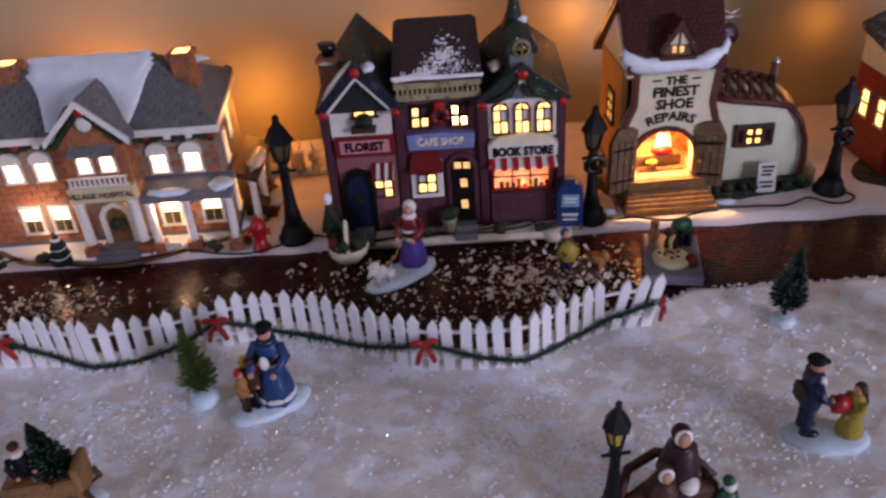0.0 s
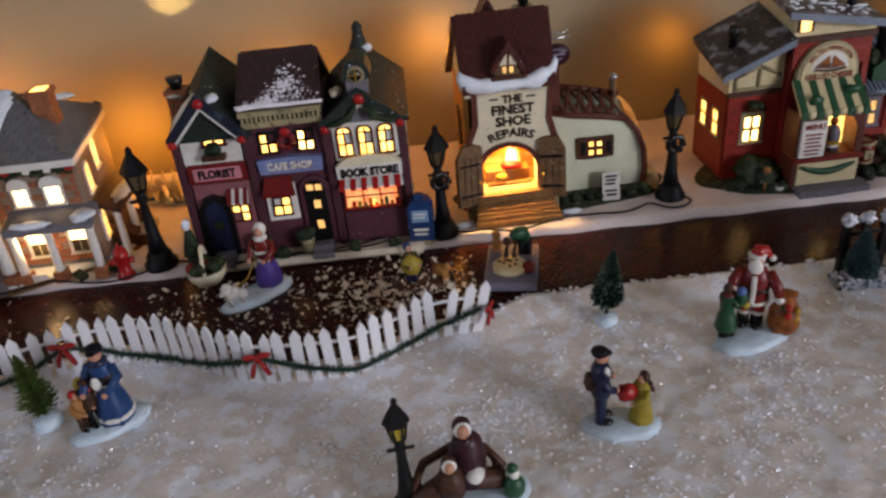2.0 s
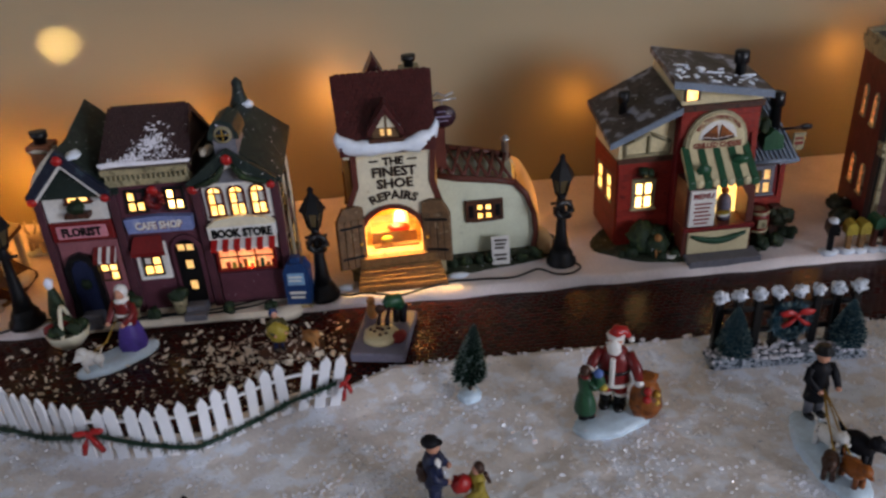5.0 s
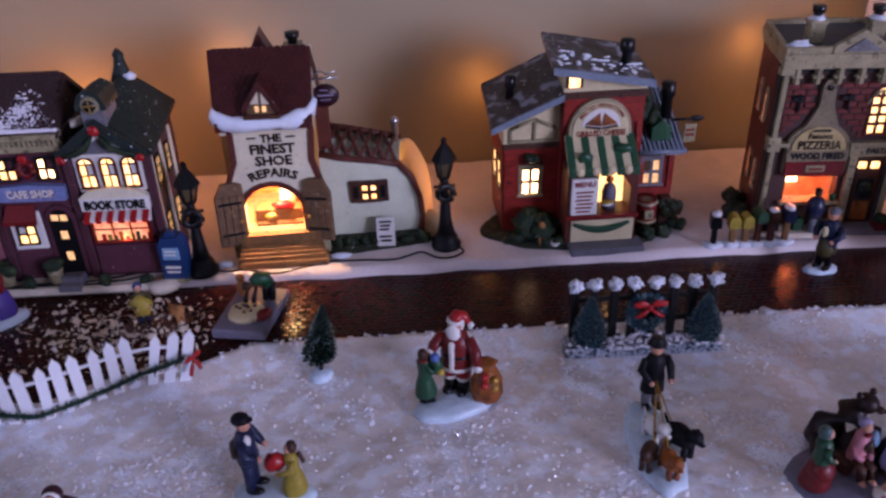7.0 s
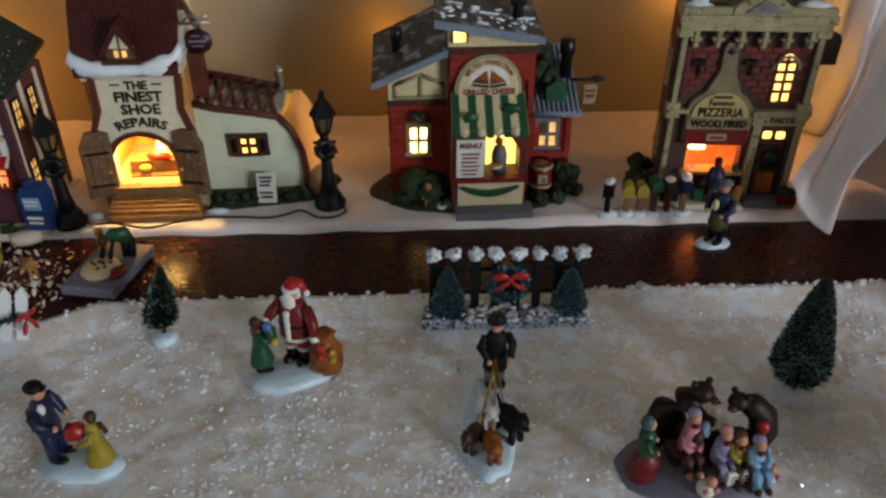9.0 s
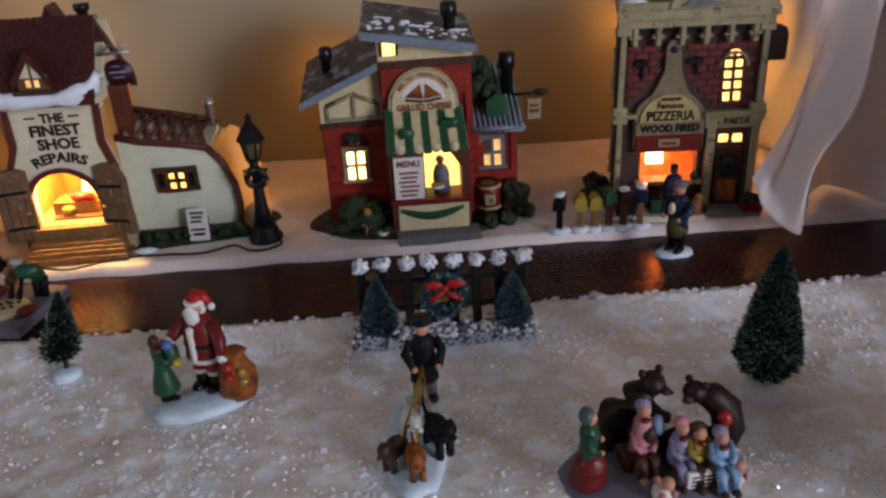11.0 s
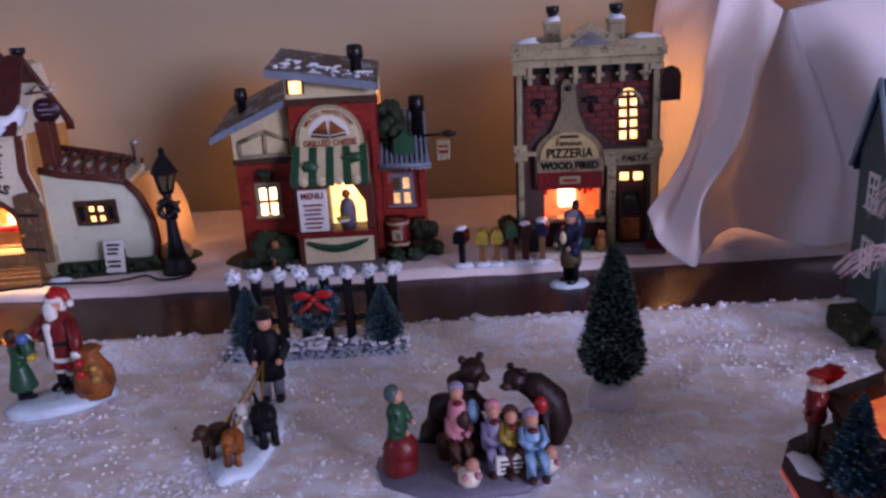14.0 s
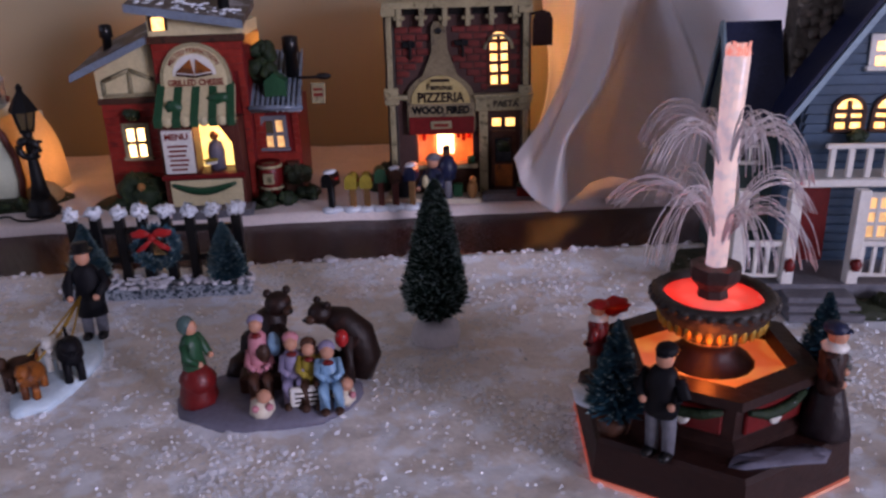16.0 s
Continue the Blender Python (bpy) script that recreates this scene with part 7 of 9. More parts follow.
def sandwich_board():
    t = thing("notice_board", 22.5, 50.5, 1.0, -8, "white notice board with black lines, on the lawn", "sign")
    m = Matrix.Rotation(radians(-8), 4, "X")
    part("board", G().box(-0.75, -0.1, 0.1, 0.75, 0.1, 2.5, M=m), WHITE, t)
    bars(t, [(-0.5 + 0.08 * (i % 2), 0.5 - 0.1 * (i % 3), 2.2 - i * 0.32, 0.17) for i in range(3)] + [(-0.55, 0.5, 0.95, 0.17), (-0.4, 0.45, 0.6, 0.2)], -0.1, INK, M=m)
    part("stand", G().box(-0.7, 0.5, 0.0, -0.55, 0.65, 1.8).box(0.55, 0.5, 0.0, 0.7, 0.65, 1.8), BROWN, t)


def cables():
    runs = ([(-44, 53.5), (-38, 53.2), (-35.6, 54.6), (-31.0, 52.0), (-27, 51.6), (-23, 52.6), (-20.2, 51.2), (-17.5, 50.6), (-15.5, 51.6), (-13.1, 52.6), (-11.2, 50.7), (-8, 50.4), (-3.3, 50.0), (0, 49.4), (3, 49.6), (5.0, 50.9)],
            [(-9, 50.2), (-5, 50.5), (-1.5, 49.9), (2.2, 50.2), (4.8, 51.0)],
            [(7.6, 50.4), (9.7, 49.1), (11.4, 48.9), (12.6, 48.4), (13.6, 47.8), (15.4, 48.3), (18.0, 48.9), (20.5, 48.4), (22.9, 47.9), (24.2, 48.4), (25.1, 48.8), (26.2, 47.4), (27.4, 47.2), (28.6, 48.0), (28.0, 49.2)])
    for k, run in enumerate(runs):
        xs = np.array(run)
        d = np.r_[0, np.cumsum(np.hypot(*np.diff(xs, axis=0).T))]
        q = np.linspace(0, d[-1], len(run) * 7)
        px, py = np.interp(q, d, xs[:, 0]), np.interp(q, d, xs[:, 1])
        ker = np.ones(5) / 5
        sx, sy = np.convolve(np.pad(px, 2, "edge"), ker, "valid"), np.convolve(np.pad(py, 2, "edge"), ker, "valid")
        pts = [(a, b, 1.18 + 0.14 * max(0, noise.noise(Vector((a * 0.5, k * 3.0, 0))))) for a, b in zip(sx, sy)]
        solid("lamp_cable", G().tube(pts, 0.085, 0, 6), WIRE, "thin black lamp cable lying on the snow", "cable", "cables", wob=0)


def figures():
    # shopper in red jacket with white poodle
    f = Fig()
    base(f, -7.0, 46.2, 3.0, 1.25, 0.5, turn=30)
    person(f, -6.0, 47.2, 0.5, 4.9, DARKRED, PURPLE, WHITE, -25, True, collar=WHITE, hat_shape="hood")
    f.lathe([(0.66, 3.3), (0.58, 3.7), (0.35, 4.2)], -6.0, 47.15, 12, f.slot(DARKRED), 1.0, 0.85)
    f.lathe([(0.68, 3.2), (0.72, 3.32), (0.66, 3.42)], -6.0, 47.15, 12, f.slot(WHITE), 1.0, 0.85)
    f.lathe([(0.62, 2.5), (0.66, 2.7), (0.6, 2.8)], -6.0, 47.2, 12, f.slot(WHITE))
    animal(f, -8.4, 44.9, 0.5, 1.5, WHITE, -60)
    for dx, dz in ((0, 1.5), (-0.5, 1.75), (0.5, 1.3)):
        f.blob((-8.4 + dx, 44.9 - dx * 0.3, dz), 0.42, f.slot(WHITE), 6, wob=0.4)
    f.tube([(-6.6, 46.5, 3.1), (-7.4, 45.8, 1.9), (-8.2, 45.2, 1.7)], 0.05, f.slot(GOLD))
    figurine("shopper_figurine", f, "lady in red jacket and purple skirt with poodle", z=0.35)
    # lady in blue with child
    f = Fig()
    base(f, -15.8, 34.7, 2.5, 1.2, 0.45, turn=24)
    person(f, -15.4, 35.0, 0.4, 5.4, DEEPBLUE, DEEPBLUE, COATBLACK, -15, True, collar=NAVY)
    f.lathe([(1.0, 3.25), (0.9, 3.6), (0.5, 4.45), (0.25, 4.6)], -15.35, 35.05, 12, f.slot(CAPE), 1.0, 0.8, wob=0.1)
    f.lathe([(1.0, 3.15), (1.05, 3.24), (1.0, 3.34)], -15.35, 35.05, 12, f.slot(WHITE), 1.0, 0.8, wob=0.1)
    f.lathe([(1.16, 0.72), (1.2, 0.85), (1.12, 0.98)], -15.4, 35.0, 14, f.slot(WHITE))
    f.blob((-15.65, 34.2, 3.6), (0.28, 0.2, 0.5), f.slot(WHITE), 6)
    f.blob((-16.7, 35.0, 3.3), (0.5, 0.4, 0.45), f.slot(YELLOW), 6, wob=0.3).blob((-16.4, 34.8, 3.0), (0.4, 0.4, 0.4), f.slot(RED), 6, wob=0.3).blob((-16.9, 34.9, 2.7), (0.4, 0.4, 0.4), f.slot(GREENPAINT), 6, wob=0.3)
    person(f, -17.1, 34.3, 0.4, 2.9, TAN, HAIR, RED, 60, False, hat_shape="hood")
    person(f, -16.5, 34.6, 0.4, 3.4, HAIR, COATBLACK, HAIR, 40, False, False)
    figurine("carolling_figurine", f, "lady in long blue dress and children with parcels")
    # man with parcels and girl in yellow
    f = Fig()
    base(f, 13.5, 26.1, 2.25, 1.25, 0.45, turn=-16)
    person(f, 12.4, 26.5, 0.4, 5.1, NAVY, NAVY, COATBLACK, 75, False, reach=0.13)
    f.blob((11.85, 26.6, 3.2), (0.38, 0.5, 0.6), f.slot(HAIR), 7, wob=0.3)
    f.blob((12.55, 26.05, 4.1), (0.22, 0.2, 0.35), f.slot(WHITE), 6)
    person(f, 14.6, 25.9, 0.4, 3.3, MUSTARD, MUSTARD, HAIR, -80, True, hat_shape="hood")
    f.blob((13.75, 26.0, 2.5), (0.6, 0.5, 0.55), f.slot(RED), 7, wob=0.3)
    f.tube([(15.0, 25.9, 3.0), (15.2, 25.9, 2.3)], 0.12, f.slot(HAIR))
    figurine("father_and_girl_figurine", f, "man in dark coat giving a red parcel to a girl")
    # white-bearded gift bringer with sack and girl
    f = Fig()
    base(f, 24.4, 31.3, 2.75, 1.45, 0.45, turn=12)
    m = Matrix.Translation((24.7, 32.3, 0.4)) @ Matrix.Rotation(radians(-32), 4, "Z")
    r, w = f.slot(RED), f.slot(WHITE)
    for a in (-1, 1):
        f.tube([(a * 0.42, 0, 1.0), (a * 0.42, 0, 2.4)], [0.42, 0.5], r, 10, M=m)
        f.tube([(a * 0.42, 0, 0.0), (a * 0.42, 0, 0.95)], [0.42, 0.38], f.slot(BLACK), 10, M=m)
        f.blob((a * 0.45, -0.3, 0.15), (0.36, 0.6, 0.25), f.slot(BLACK), 7, M=m)
        f.lathe([(0.45, 0.9), (0.5, 1.02), (0.45, 1.14)], a * 0.42, 0, 10, w, M=m)
    f.lathe([(0.95, 1.85), (1.02, 2.1), (0.92, 2.9), (0.95, 3.6), (0.7, 4.2), (0.3, 4.5)], 0, 0, 16, f.slot(DARKRED), 1.0, 0.85, M=m)
    f.lathe([(1.0, 1.8), (1.08, 1.95), (1.0, 2.12)], 0, 0, 16, w, 1.0, 0.85, M=m)
    f.box(-0.16, -0.95, 2.0, 0.16, -0.6, 4.0, w, 0.08, M=m)
    f.lathe([(0.96, 2.75), (0.99, 2.85), (0.96, 2.98)], 0, 0, 16, f.slot(BLACK), 1.0, 0.86, M=m)
    f.tube([(0.75, 0, 4.0), (1.35, -0.3, 3.2), (1.6, -0.6, 2.5)], [0.38, 0.36, 0.26], f.slot(DARKRED), 9, M=m)
    f.tube([(-0.75, 0, 4.0), (-1.2, -0.5, 3.4), (-1.3, -1.0, 3.1)], [0.38, 0.36, 0.26], f.slot(DARKRED), 9, M=m)
    for a, b, c in ((1.6, -0.6, 2.45), (-1.3, -1.05, 3.1)):
        f.blob((a, b, c), 0.32, w, 6, M=m)
    f.blob((0, -0.1, 4.85), (0.42, 0.42, 0.45), f.slot(SKIN), 8, M=m)
    f.blob((0, -0.42, 4.5), (0.46, 0.28, 0.58), w, 8, M=m, wob=0.2).blob((0, 0.15, 4.8), (0.5, 0.4, 0.5), w, 8, M=m)
    f.lathe([(0.52, 5.05), (0.56, 5.15), (0.52, 5.27)], 0, 0, 12, w, M=m)
    f.tube([(0, 0, 5.15), (0.1, 0.12, 5.45), (0.45, 0.22, 5.45), (0.8, 0.2, 5.0)], [0.5, 0.42, 0.28, 0.15], r, 9, M=m)
    f.blob((0.9, 0.15, 4.95), 0.2, w, 6, M=m)
    person(f, 22.6, 31.5, 1.0, 3.3, GREENPAINT, GREENPAINT, HAIR, 110, True, hat_shape="hood", collar=DARKRED)
    f.tube([(22.75, 31.5, 3.8), (22.5, 31.75, 3.3), (22.45, 31.75, 2.6)], [0.36, 0.34, 0.22], f.slot(HAIR), 8)
    for a in (-0.2, 0.2):
        f.tube([(22.6 + a, 31.5, 0.4), (22.6 + a, 31.5, 1.3)], 0.2, f.slot(COATBLACK), 7)
        f.blob((22.75 + a, 31.4, 0.5), (0.3, 0.24, 0.16), f.slot(COATBLACK), 5)
    f.blob((23.3, 31.2, 3.3), (0.4, 0.35, 0.6), f.slot(GREENPAINT), 6, wob=0.4).blob((23.2, 31.1, 3.9), (0.3, 0.3, 0.3), f.slot(BLUE), 6).blob((23.5, 31.0, 2.9), (0.25, 0.3, 0.25), f.slot(YELLOW), 6)
    f.lathe([(0.75, 0.35), (1.0, 0.9), (0.98, 1.8), (0.65, 2.5), (0.5, 2.8), (0.7, 3.1), (0.35, 3.1)], 26.3, 31.1, 14, f.slot(ORANGE), 1.0, 0.85, wob=0.25)
    for i in range(6):
        f.blob((26.2 + 0.45 * math.cos(i * 2.1), 30.4 + 0.15 * math.sin(i * 2), 1.6 + i * 0.2), 0.26, f.slot((GOLD, GREENPAINT, RED)[i % 3]), 5)
    figurine("gift_sack_figurine", f, "bearded figure in red coat with sack and girl")
    # man walking dogs
    f = Fig()
    base(f, 34.7, 25.3, 1.5, 3.8, 0.45, turn=-8)
    person(f, 35.7, 28.3, 0.4, 4.8, COATBLACK, TROUSER, BLACK, 0, False, hat_shape="top", reach=0.2)
    f.lathe([(0.72, 1.6), (0.66, 2.4), (0.55, 3.0)], 35.7, 28.3, 12, f.slot(COATBLACK), 1.0, 0.8)
    animal(f, 33.6, 23.7, 0.4, 1.75, HAIR, -40)
    animal(f, 34.4, 22.9, 0.4, 1.8, ORANGE, 0)
    animal(f, 35.6, 24.3, 0.4, 2.2, COATBLACK, 20)
    animal(f, 34.6, 25.4, 0.4, 1.9, WHITE, 10, BLACK)
    for x, y in ((33.7, 23.5), (34.4, 22.9), (35.5, 24.2), (34.6, 25.2)):
        f.tube([(35.5, 27.5, 2.9), ((35.5 + x) / 2, (27.5 + y) / 2, 2.0), (x, y, 1.6)], 0.05, f.slot(GOLD))
    figurine("dog_walker_figurine", f, "man in top hat walking several dogs on leads")
    # bears and children on a bench
    f = Fig()
    base(f, 44.4, 20.8, 4.0, 2.6, 0.45, FIGGREY, turn=-6)
    person(f, 41.5, 20.6, 0.4, 3.9, GREENPAINT, DARKRED, TEAL, 70, True, hat_shape="hood", reach=0.12)
    f.blob((41.6, 20.5, 1.5), (0.75, 0.7, 0.75), f.slot(DARKRED), 8, wob=0.2)
    b = f.slot(FURBROWN)
    # one bear upright, one bending over the children
    f.tube([(43.9, 23.6, 0.3), (44.1, 23.4, 1.5), (44.6, 23.0, 2.7), (45.0, 22.6, 3.3)], [1.0, 1.0, 0.75, 0.48], b, 14)
    f.blob((45.05, 22.35, 3.75), (0.6, 0.6, 0.55), b, 8).blob((45.45, 21.85, 3.6), (0.24, 0.3, 0.2), f.slot(HAIR), 6).blob((45.6, 21.6, 3.65), 0.1, f.slot(BLACK), 5)
    f.blob((44.6, 22.5, 4.2), 0.2, b, 5).blob((45.45, 22.6, 4.25), 0.2, b, 5)
    f.tube([(44.7, 22.7, 2.7), (45.2, 21.9, 2.3), (45.5, 21.5, 2.4)], [0.4, 0.34, 0.26], b, 8)
    f.tube([(43.6, 23.2, 0.9), (43.0, 22.6, 0.8), (42.8, 22.2, 0.5)], [0.6, 0.5, 0.4], b, 8)
    f.tube([(48.3, 21.6, 0.3), (48.6, 21.7, 1.2), (48.4, 21.8, 2.2), (47.7, 21.9, 2.9), (47.0, 21.9, 3.2)], [0.6, 0.75, 0.75, 0.65, 0.42], b, 12)
    f.blob((46.8, 21.8, 3.35), (0.55, 0.52, 0.5), b, 8).blob((46.35, 21.5, 3.2), (0.28, 0.22, 0.19), f.slot(HAIR), 6).blob((46.1, 21.4, 3.25), 0.09, f.slot(BLACK), 5)
    f.blob((46.7, 22.2, 3.8), 0.18, b, 5).blob((47.1, 21.5, 3.8), 0.18, b, 5)
    f.tube([(48.0, 21.2, 2.4), (47.7, 20.8, 1.6), (47.8, 20.6, 0.5)], [0.42, 0.36, 0.3], b, 8)
    f.box(43.2, 20.6, 0.3, 45.0, 21.8, 1.3, f.slot(BROWN), 0.15).box(45.2, 19.7, 0.3, 47.8, 20.7, 1.1, f.slot(BROWN), 0.15)
    for x, y, c, l, k, h in ((44.1, 21.1, SALMON, BROWN, LILAC, 3.8), (45.5, 20.3, LILAC, LILAC, SALMON, 3.2), (46.2, 20.05, MUSTARD, HAIR, BROWN, 3.0), (46.95, 19.6, SKYBLUE, SKYBLUE, LILAC, 3.0)):
        m = (x, y)
        f.lathe([(0.55, 1.1), (0.52, 1.5), (0.36, h - 0.85), (0.15, h - 0.6)], x, y, 10, f.slot(c), wob=0.2)
        f.blob((x, y - 0.12, h - 0.35), (0.29, 0.3, 0.31), f.slot(SKIN), 7).blob((x, y + 0.06, h - 0.2), (0.35, 0.33, 0.3), f.slot(k), 7).blob((x, y - 0.35, h - 0.72), (0.24, 0.16, 0.12), f.slot(DARKRED), 6)
        for a in (-1, 1):
            f.tube([(x + a * 0.25, y - 0.3, 1.35), (x + a * 0.28, y - 0.95, 1.3), (x + a * 0.28, y - 1.0, 0.5)], 0.22, f.slot(l), 7)
            f.blob((x + a * 0.28, y - 1.15, 0.5), (0.2, 0.32, 0.17), f.slot(SKIN if c == SALMON else HAIR), 5)
            f.tube([(x + a * 0.4, y, 2.3), (x + a * 0.5, y - 0.4, 1.8), (x + a * 0.2, y - 0.7, 1.7)], 0.14, f.slot(c), 6)
    f.box(45.3, 19.0, 0.5, 46.9, 19.25, 1.35, f.slot(WHITE), 0.06)
    for i in range(3):
        f.box(45.5, 18.96, 0.68 + i * 0.2, 46.7, 19.02, 0.76 + i * 0.2, f.slot(INK), 0.01)
    for x, y in ((44.2, 18.9), (47.5, 19.2)):
        f.blob((x, y, 0.75), (0.5, 0.5, 0.45), f.slot(CAPWARM), 7, wob=0.3).blob((x + 0.1, y - 0.1, 1.3), (0.3, 0.3, 0.3), f.slot(SKIN), 6).blob((x - 0.25, y - 0.4, 0.95), 0.16, f.slot(SALMON), 5).blob((x + 0.3, y - 0.4, 0.95), 0.16, f.slot(SALMON), 5)
    f.blob((44.7, 22.1, 1.2), (0.8, 0.6, 0.9), b, 8, wob=0.3).blob((46.3, 21.3, 1.2), (1.3, 0.6, 0.9), b, 8, wob=0.3)
    f.blob((47.6, 20.5, 2.7), (0.3, 0.3, 0.4), f.slot(RED), 6).blob((44.75, 21.0, 2.5), (0.3, 0.35, 0.55), f.slot(SKYBLUE), 6).blob((44.3, 20.7, 2.3), (0.3, 0.25, 0.4), f.slot(HAIR), 6, wob=0.2)
    figurine("bear_bench_figurine", f, "children and brown bears round a bench, grey base")
    # couple on a curved bench
    f = Fig()
    base(f, 4.0, 23.2, 3.4, 1.9, 0.4)
    f.tube([(1.2, 23.0, 1.6), (2.0, 24.2, 2.1), (3.6, 24.8, 2.3), (5.3, 24.5, 2.1), (6.0, 23.4, 1.6)], 0.25, f.slot(BROWN), 8)
    f.tube([(1.2, 22.6, 1.2), (3.6, 23.6, 1.3), (6.0, 23.0, 1.2)], [0.5, 0.75, 0.5], f.slot(BROWN), 8)
    for x in (1.6, 5.6):
        f.tube([(x, 23.2, 0.2), (x, 23.6, 2.0)], 0.18, f.slot(BROWN))
    f.lathe([(0.95, 1.2), (1.0, 2.6), (0.75, 3.9), (0.35, 4.4)], 4.2, 23.5, 14, f.slot(PLUMCOAT), 1.0, 0.9, wob=0.15)
    for x, y, z, q, coat in ((4.05, 23.2, 4.85, 1.0, PLUMCOAT), (3.1, 22.55, 3.3, 0.82, BROWN)):
        f.blob((x, y - 0.18 * q, z), (0.34 * q, 0.34 * q, 0.42 * q), f.slot(SKIN), 8).blob((x, y + 0.12 * q, z + 0.12 * q), (0.48 * q, 0.46 * q, 0.5 * q), f.slot(coat), 8)
        f.lathe([(0.4 * q, -0.06), (0.47 * q, 0.0), (0.4 * q, 0.08)], seg=12, mat=f.slot(WHITE), M=Matrix.Translation((x, y - 0.2 * q, z + 0.1 * q)) @ Matrix.Rotation(radians(78), 4, "X"))
        f.lathe([(0.5 * q, z - 0.75 * q), (0.55 * q, z - 0.6 * q), (0.4 * q, z - 0.45 * q)], x, y + 0.05, 12, f.slot(coat))
    f.lathe([(0.7, 1.2), (0.75, 2.0), (0.5, 2.7), (0.2, 2.9)], 3.2, 22.9, 12, f.slot(BROWN), wob=0.15)
    f.blob((4.4, 22.7, 2.2), (0.5, 0.5, 0.45), f.slot(WHITE), 7, wob=0.3)
    f.blob((6.3, 22.5, 1.0), (0.6, 0.5, 0.8), f.slot(GREENPAINT), 7).blob((6.3, 22.4, 2.0), (0.3, 0.3, 0.3), f.slot(WHITE), 7).blob((6.25, 22.5, 2.25), (0.3, 0.3, 0.32), f.slot(GREENPAINT), 7)
    figurine("bench_couple_figurine", f, "two wrapped-up figures on a curved brown bench")
    # sled with a cut tree
    f = Fig()
    base(f, -27.6, 29.2, 3.6, 1.8, 0.4)
    f.box(-28.5, 28.4, 1.0, -24.6, 30.0, 2.4, f.slot(OAK), 0.15)
    for y in (28.4, 30.0):
        f.tube([(-29.6, y, 0.6), (-25.0, y, 0.55), (-24.3, y, 1.1), (-24.5, y, 1.7)], 0.16, f.slot(BROWN))
    f.box(-24.9, 28.3, 1.2, -24.5, 30.1, 3.2, f.slot(OAK), 0.1)
    person(f, -27.4, 29.4, 1.4, 3.2, COATBLACK, COATBLACK, HAIR, 30, False, collar=WHITE)
    g = crown(-25.9, 29.5, 1.4, 5.6, 1.25, 1500, 61, (-0.5, 0.0), tips=0.25)
    tree = (f.slot(NEEDLE), f.slot(NEEDLETIP))
    for face, k in zip(g.f, g.m):
        f.add([g.v[q] for q in face], [tuple(range(len(face)))], tree[k])
    figurine("sled_figurine", f, "child on a wooden sled with a fir tree")
    # crouching child in khaki among chips, and a small dog
    f = Fig()
    base(f, 5.2, 44.0, 2.4, 1.2, 0.35, BROWN)
    person(f, 4.4, 44.0, 0.3, 3.3, OLIVE, NAVY, POSTBLUE, 20, False, hat_shape="hood")
    f.blob((4.5, 43.6, 2.0), (0.75, 0.5, 0.8), f.slot(MUSTARD), 7, wob=0.3)
    animal(f, 6.6, 43.8, 0.3, 1.5, TAN, 40)
    figurine("crouching_child_figurine", f, "child in khaki coat and blue cap with dog", z=0.3)
    # baker bending over a slab
    f = Fig()
    m = Matrix.Translation((11.9, 43.2, 0.0)) @ Matrix.Rotation(radians(-18), 4, "Z")
    f.box(-1.9, -2.9, 0.25, 1.9, 2.9, 0.95, f.slot(FIGGREY), 0.1, M=m)
    f.lathe([(1.35, 0.95), (1.3, 1.2), (0.9, 1.3)], -0.1, -0.7, 18, f.slot(CREAM), M=m, wob=0.1)
    rnd = random.Random(6)
    for _ in range(9):
        f.blob((-0.1 + rnd.uniform(-0.8, 0.8), -0.7 + rnd.uniform(-0.8, 0.8), 1.3), 0.14, f.slot(BROWN), 4, M=m)
    f.blob((1.2, -0.9, 1.1), (0.6, 0.8, 0.25), f.slot(DARKRED), 6, M=m, wob=0.3)
    for a in (-0.25, 0.25):
        f.tube([(0.9 + a, 1.3, 0.95), (0.95 + a, 1.5, 2.3)], [0.24, 0.3], f.slot(COATBLACK), 8, M=m)
    f.tube([(0.95, 1.5, 2.2), (0.8, 1.3, 2.8), (0.3, 0.9, 2.9), (0.0, 0.7, 2.7)], [0.45, 0.55, 0.5, 0.3], f.slot(GREENPAINT), 10, M=m)
    f.blob((-0.3, 0.5, 2.5), (0.36, 0.36, 0.36), f.slot(HAIR), 7, M=m)
    for a in (-0.3, 0.3):
        f.tube([(0.1 + a, 0.7, 2.6), (-0.1 + a, 0.4, 1.7), (-0.1 + a, 0.1, 1.35)], 0.18, f.slot(COATBLACK), 7, M=m)
    f.blob((-1.2, 1.7, 1.6), (0.4, 0.4, 0.75), f.slot(TAN), 7, M=m).blob((-1.2, 1.6, 2.5), (0.33, 0.33, 0.33), f.slot(TAN), 7, M=m)
    figurine("baker_figurine", f, "figure bending over a round cake on grey slab", z=0.3)
    # man in a blue jacket and olive apron
    f = Fig()
    base(f, 54.7, 40.2, 1.35, 0.7, 0.4, turn=-6)
    person(f, 54.8, 40.2, 0.35, 5.0, NAVY, COATBLACK, GREY, -60, False, reach=0.15)
    f.lathe([(0.7, 1.5), (0.78, 2.0), (0.6, 2.9)], 54.8, 40.2, 12, f.slot(OLIVE), 1.0, 0.85)
    f.blob((54.2, 40.0, 3.5), (0.24, 0.24, 0.45), f.slot(CREAM), 6)
    figurine("strolling_man_figurine", f, "man in dark blue jacket and olive apron, walking", z=0.35)
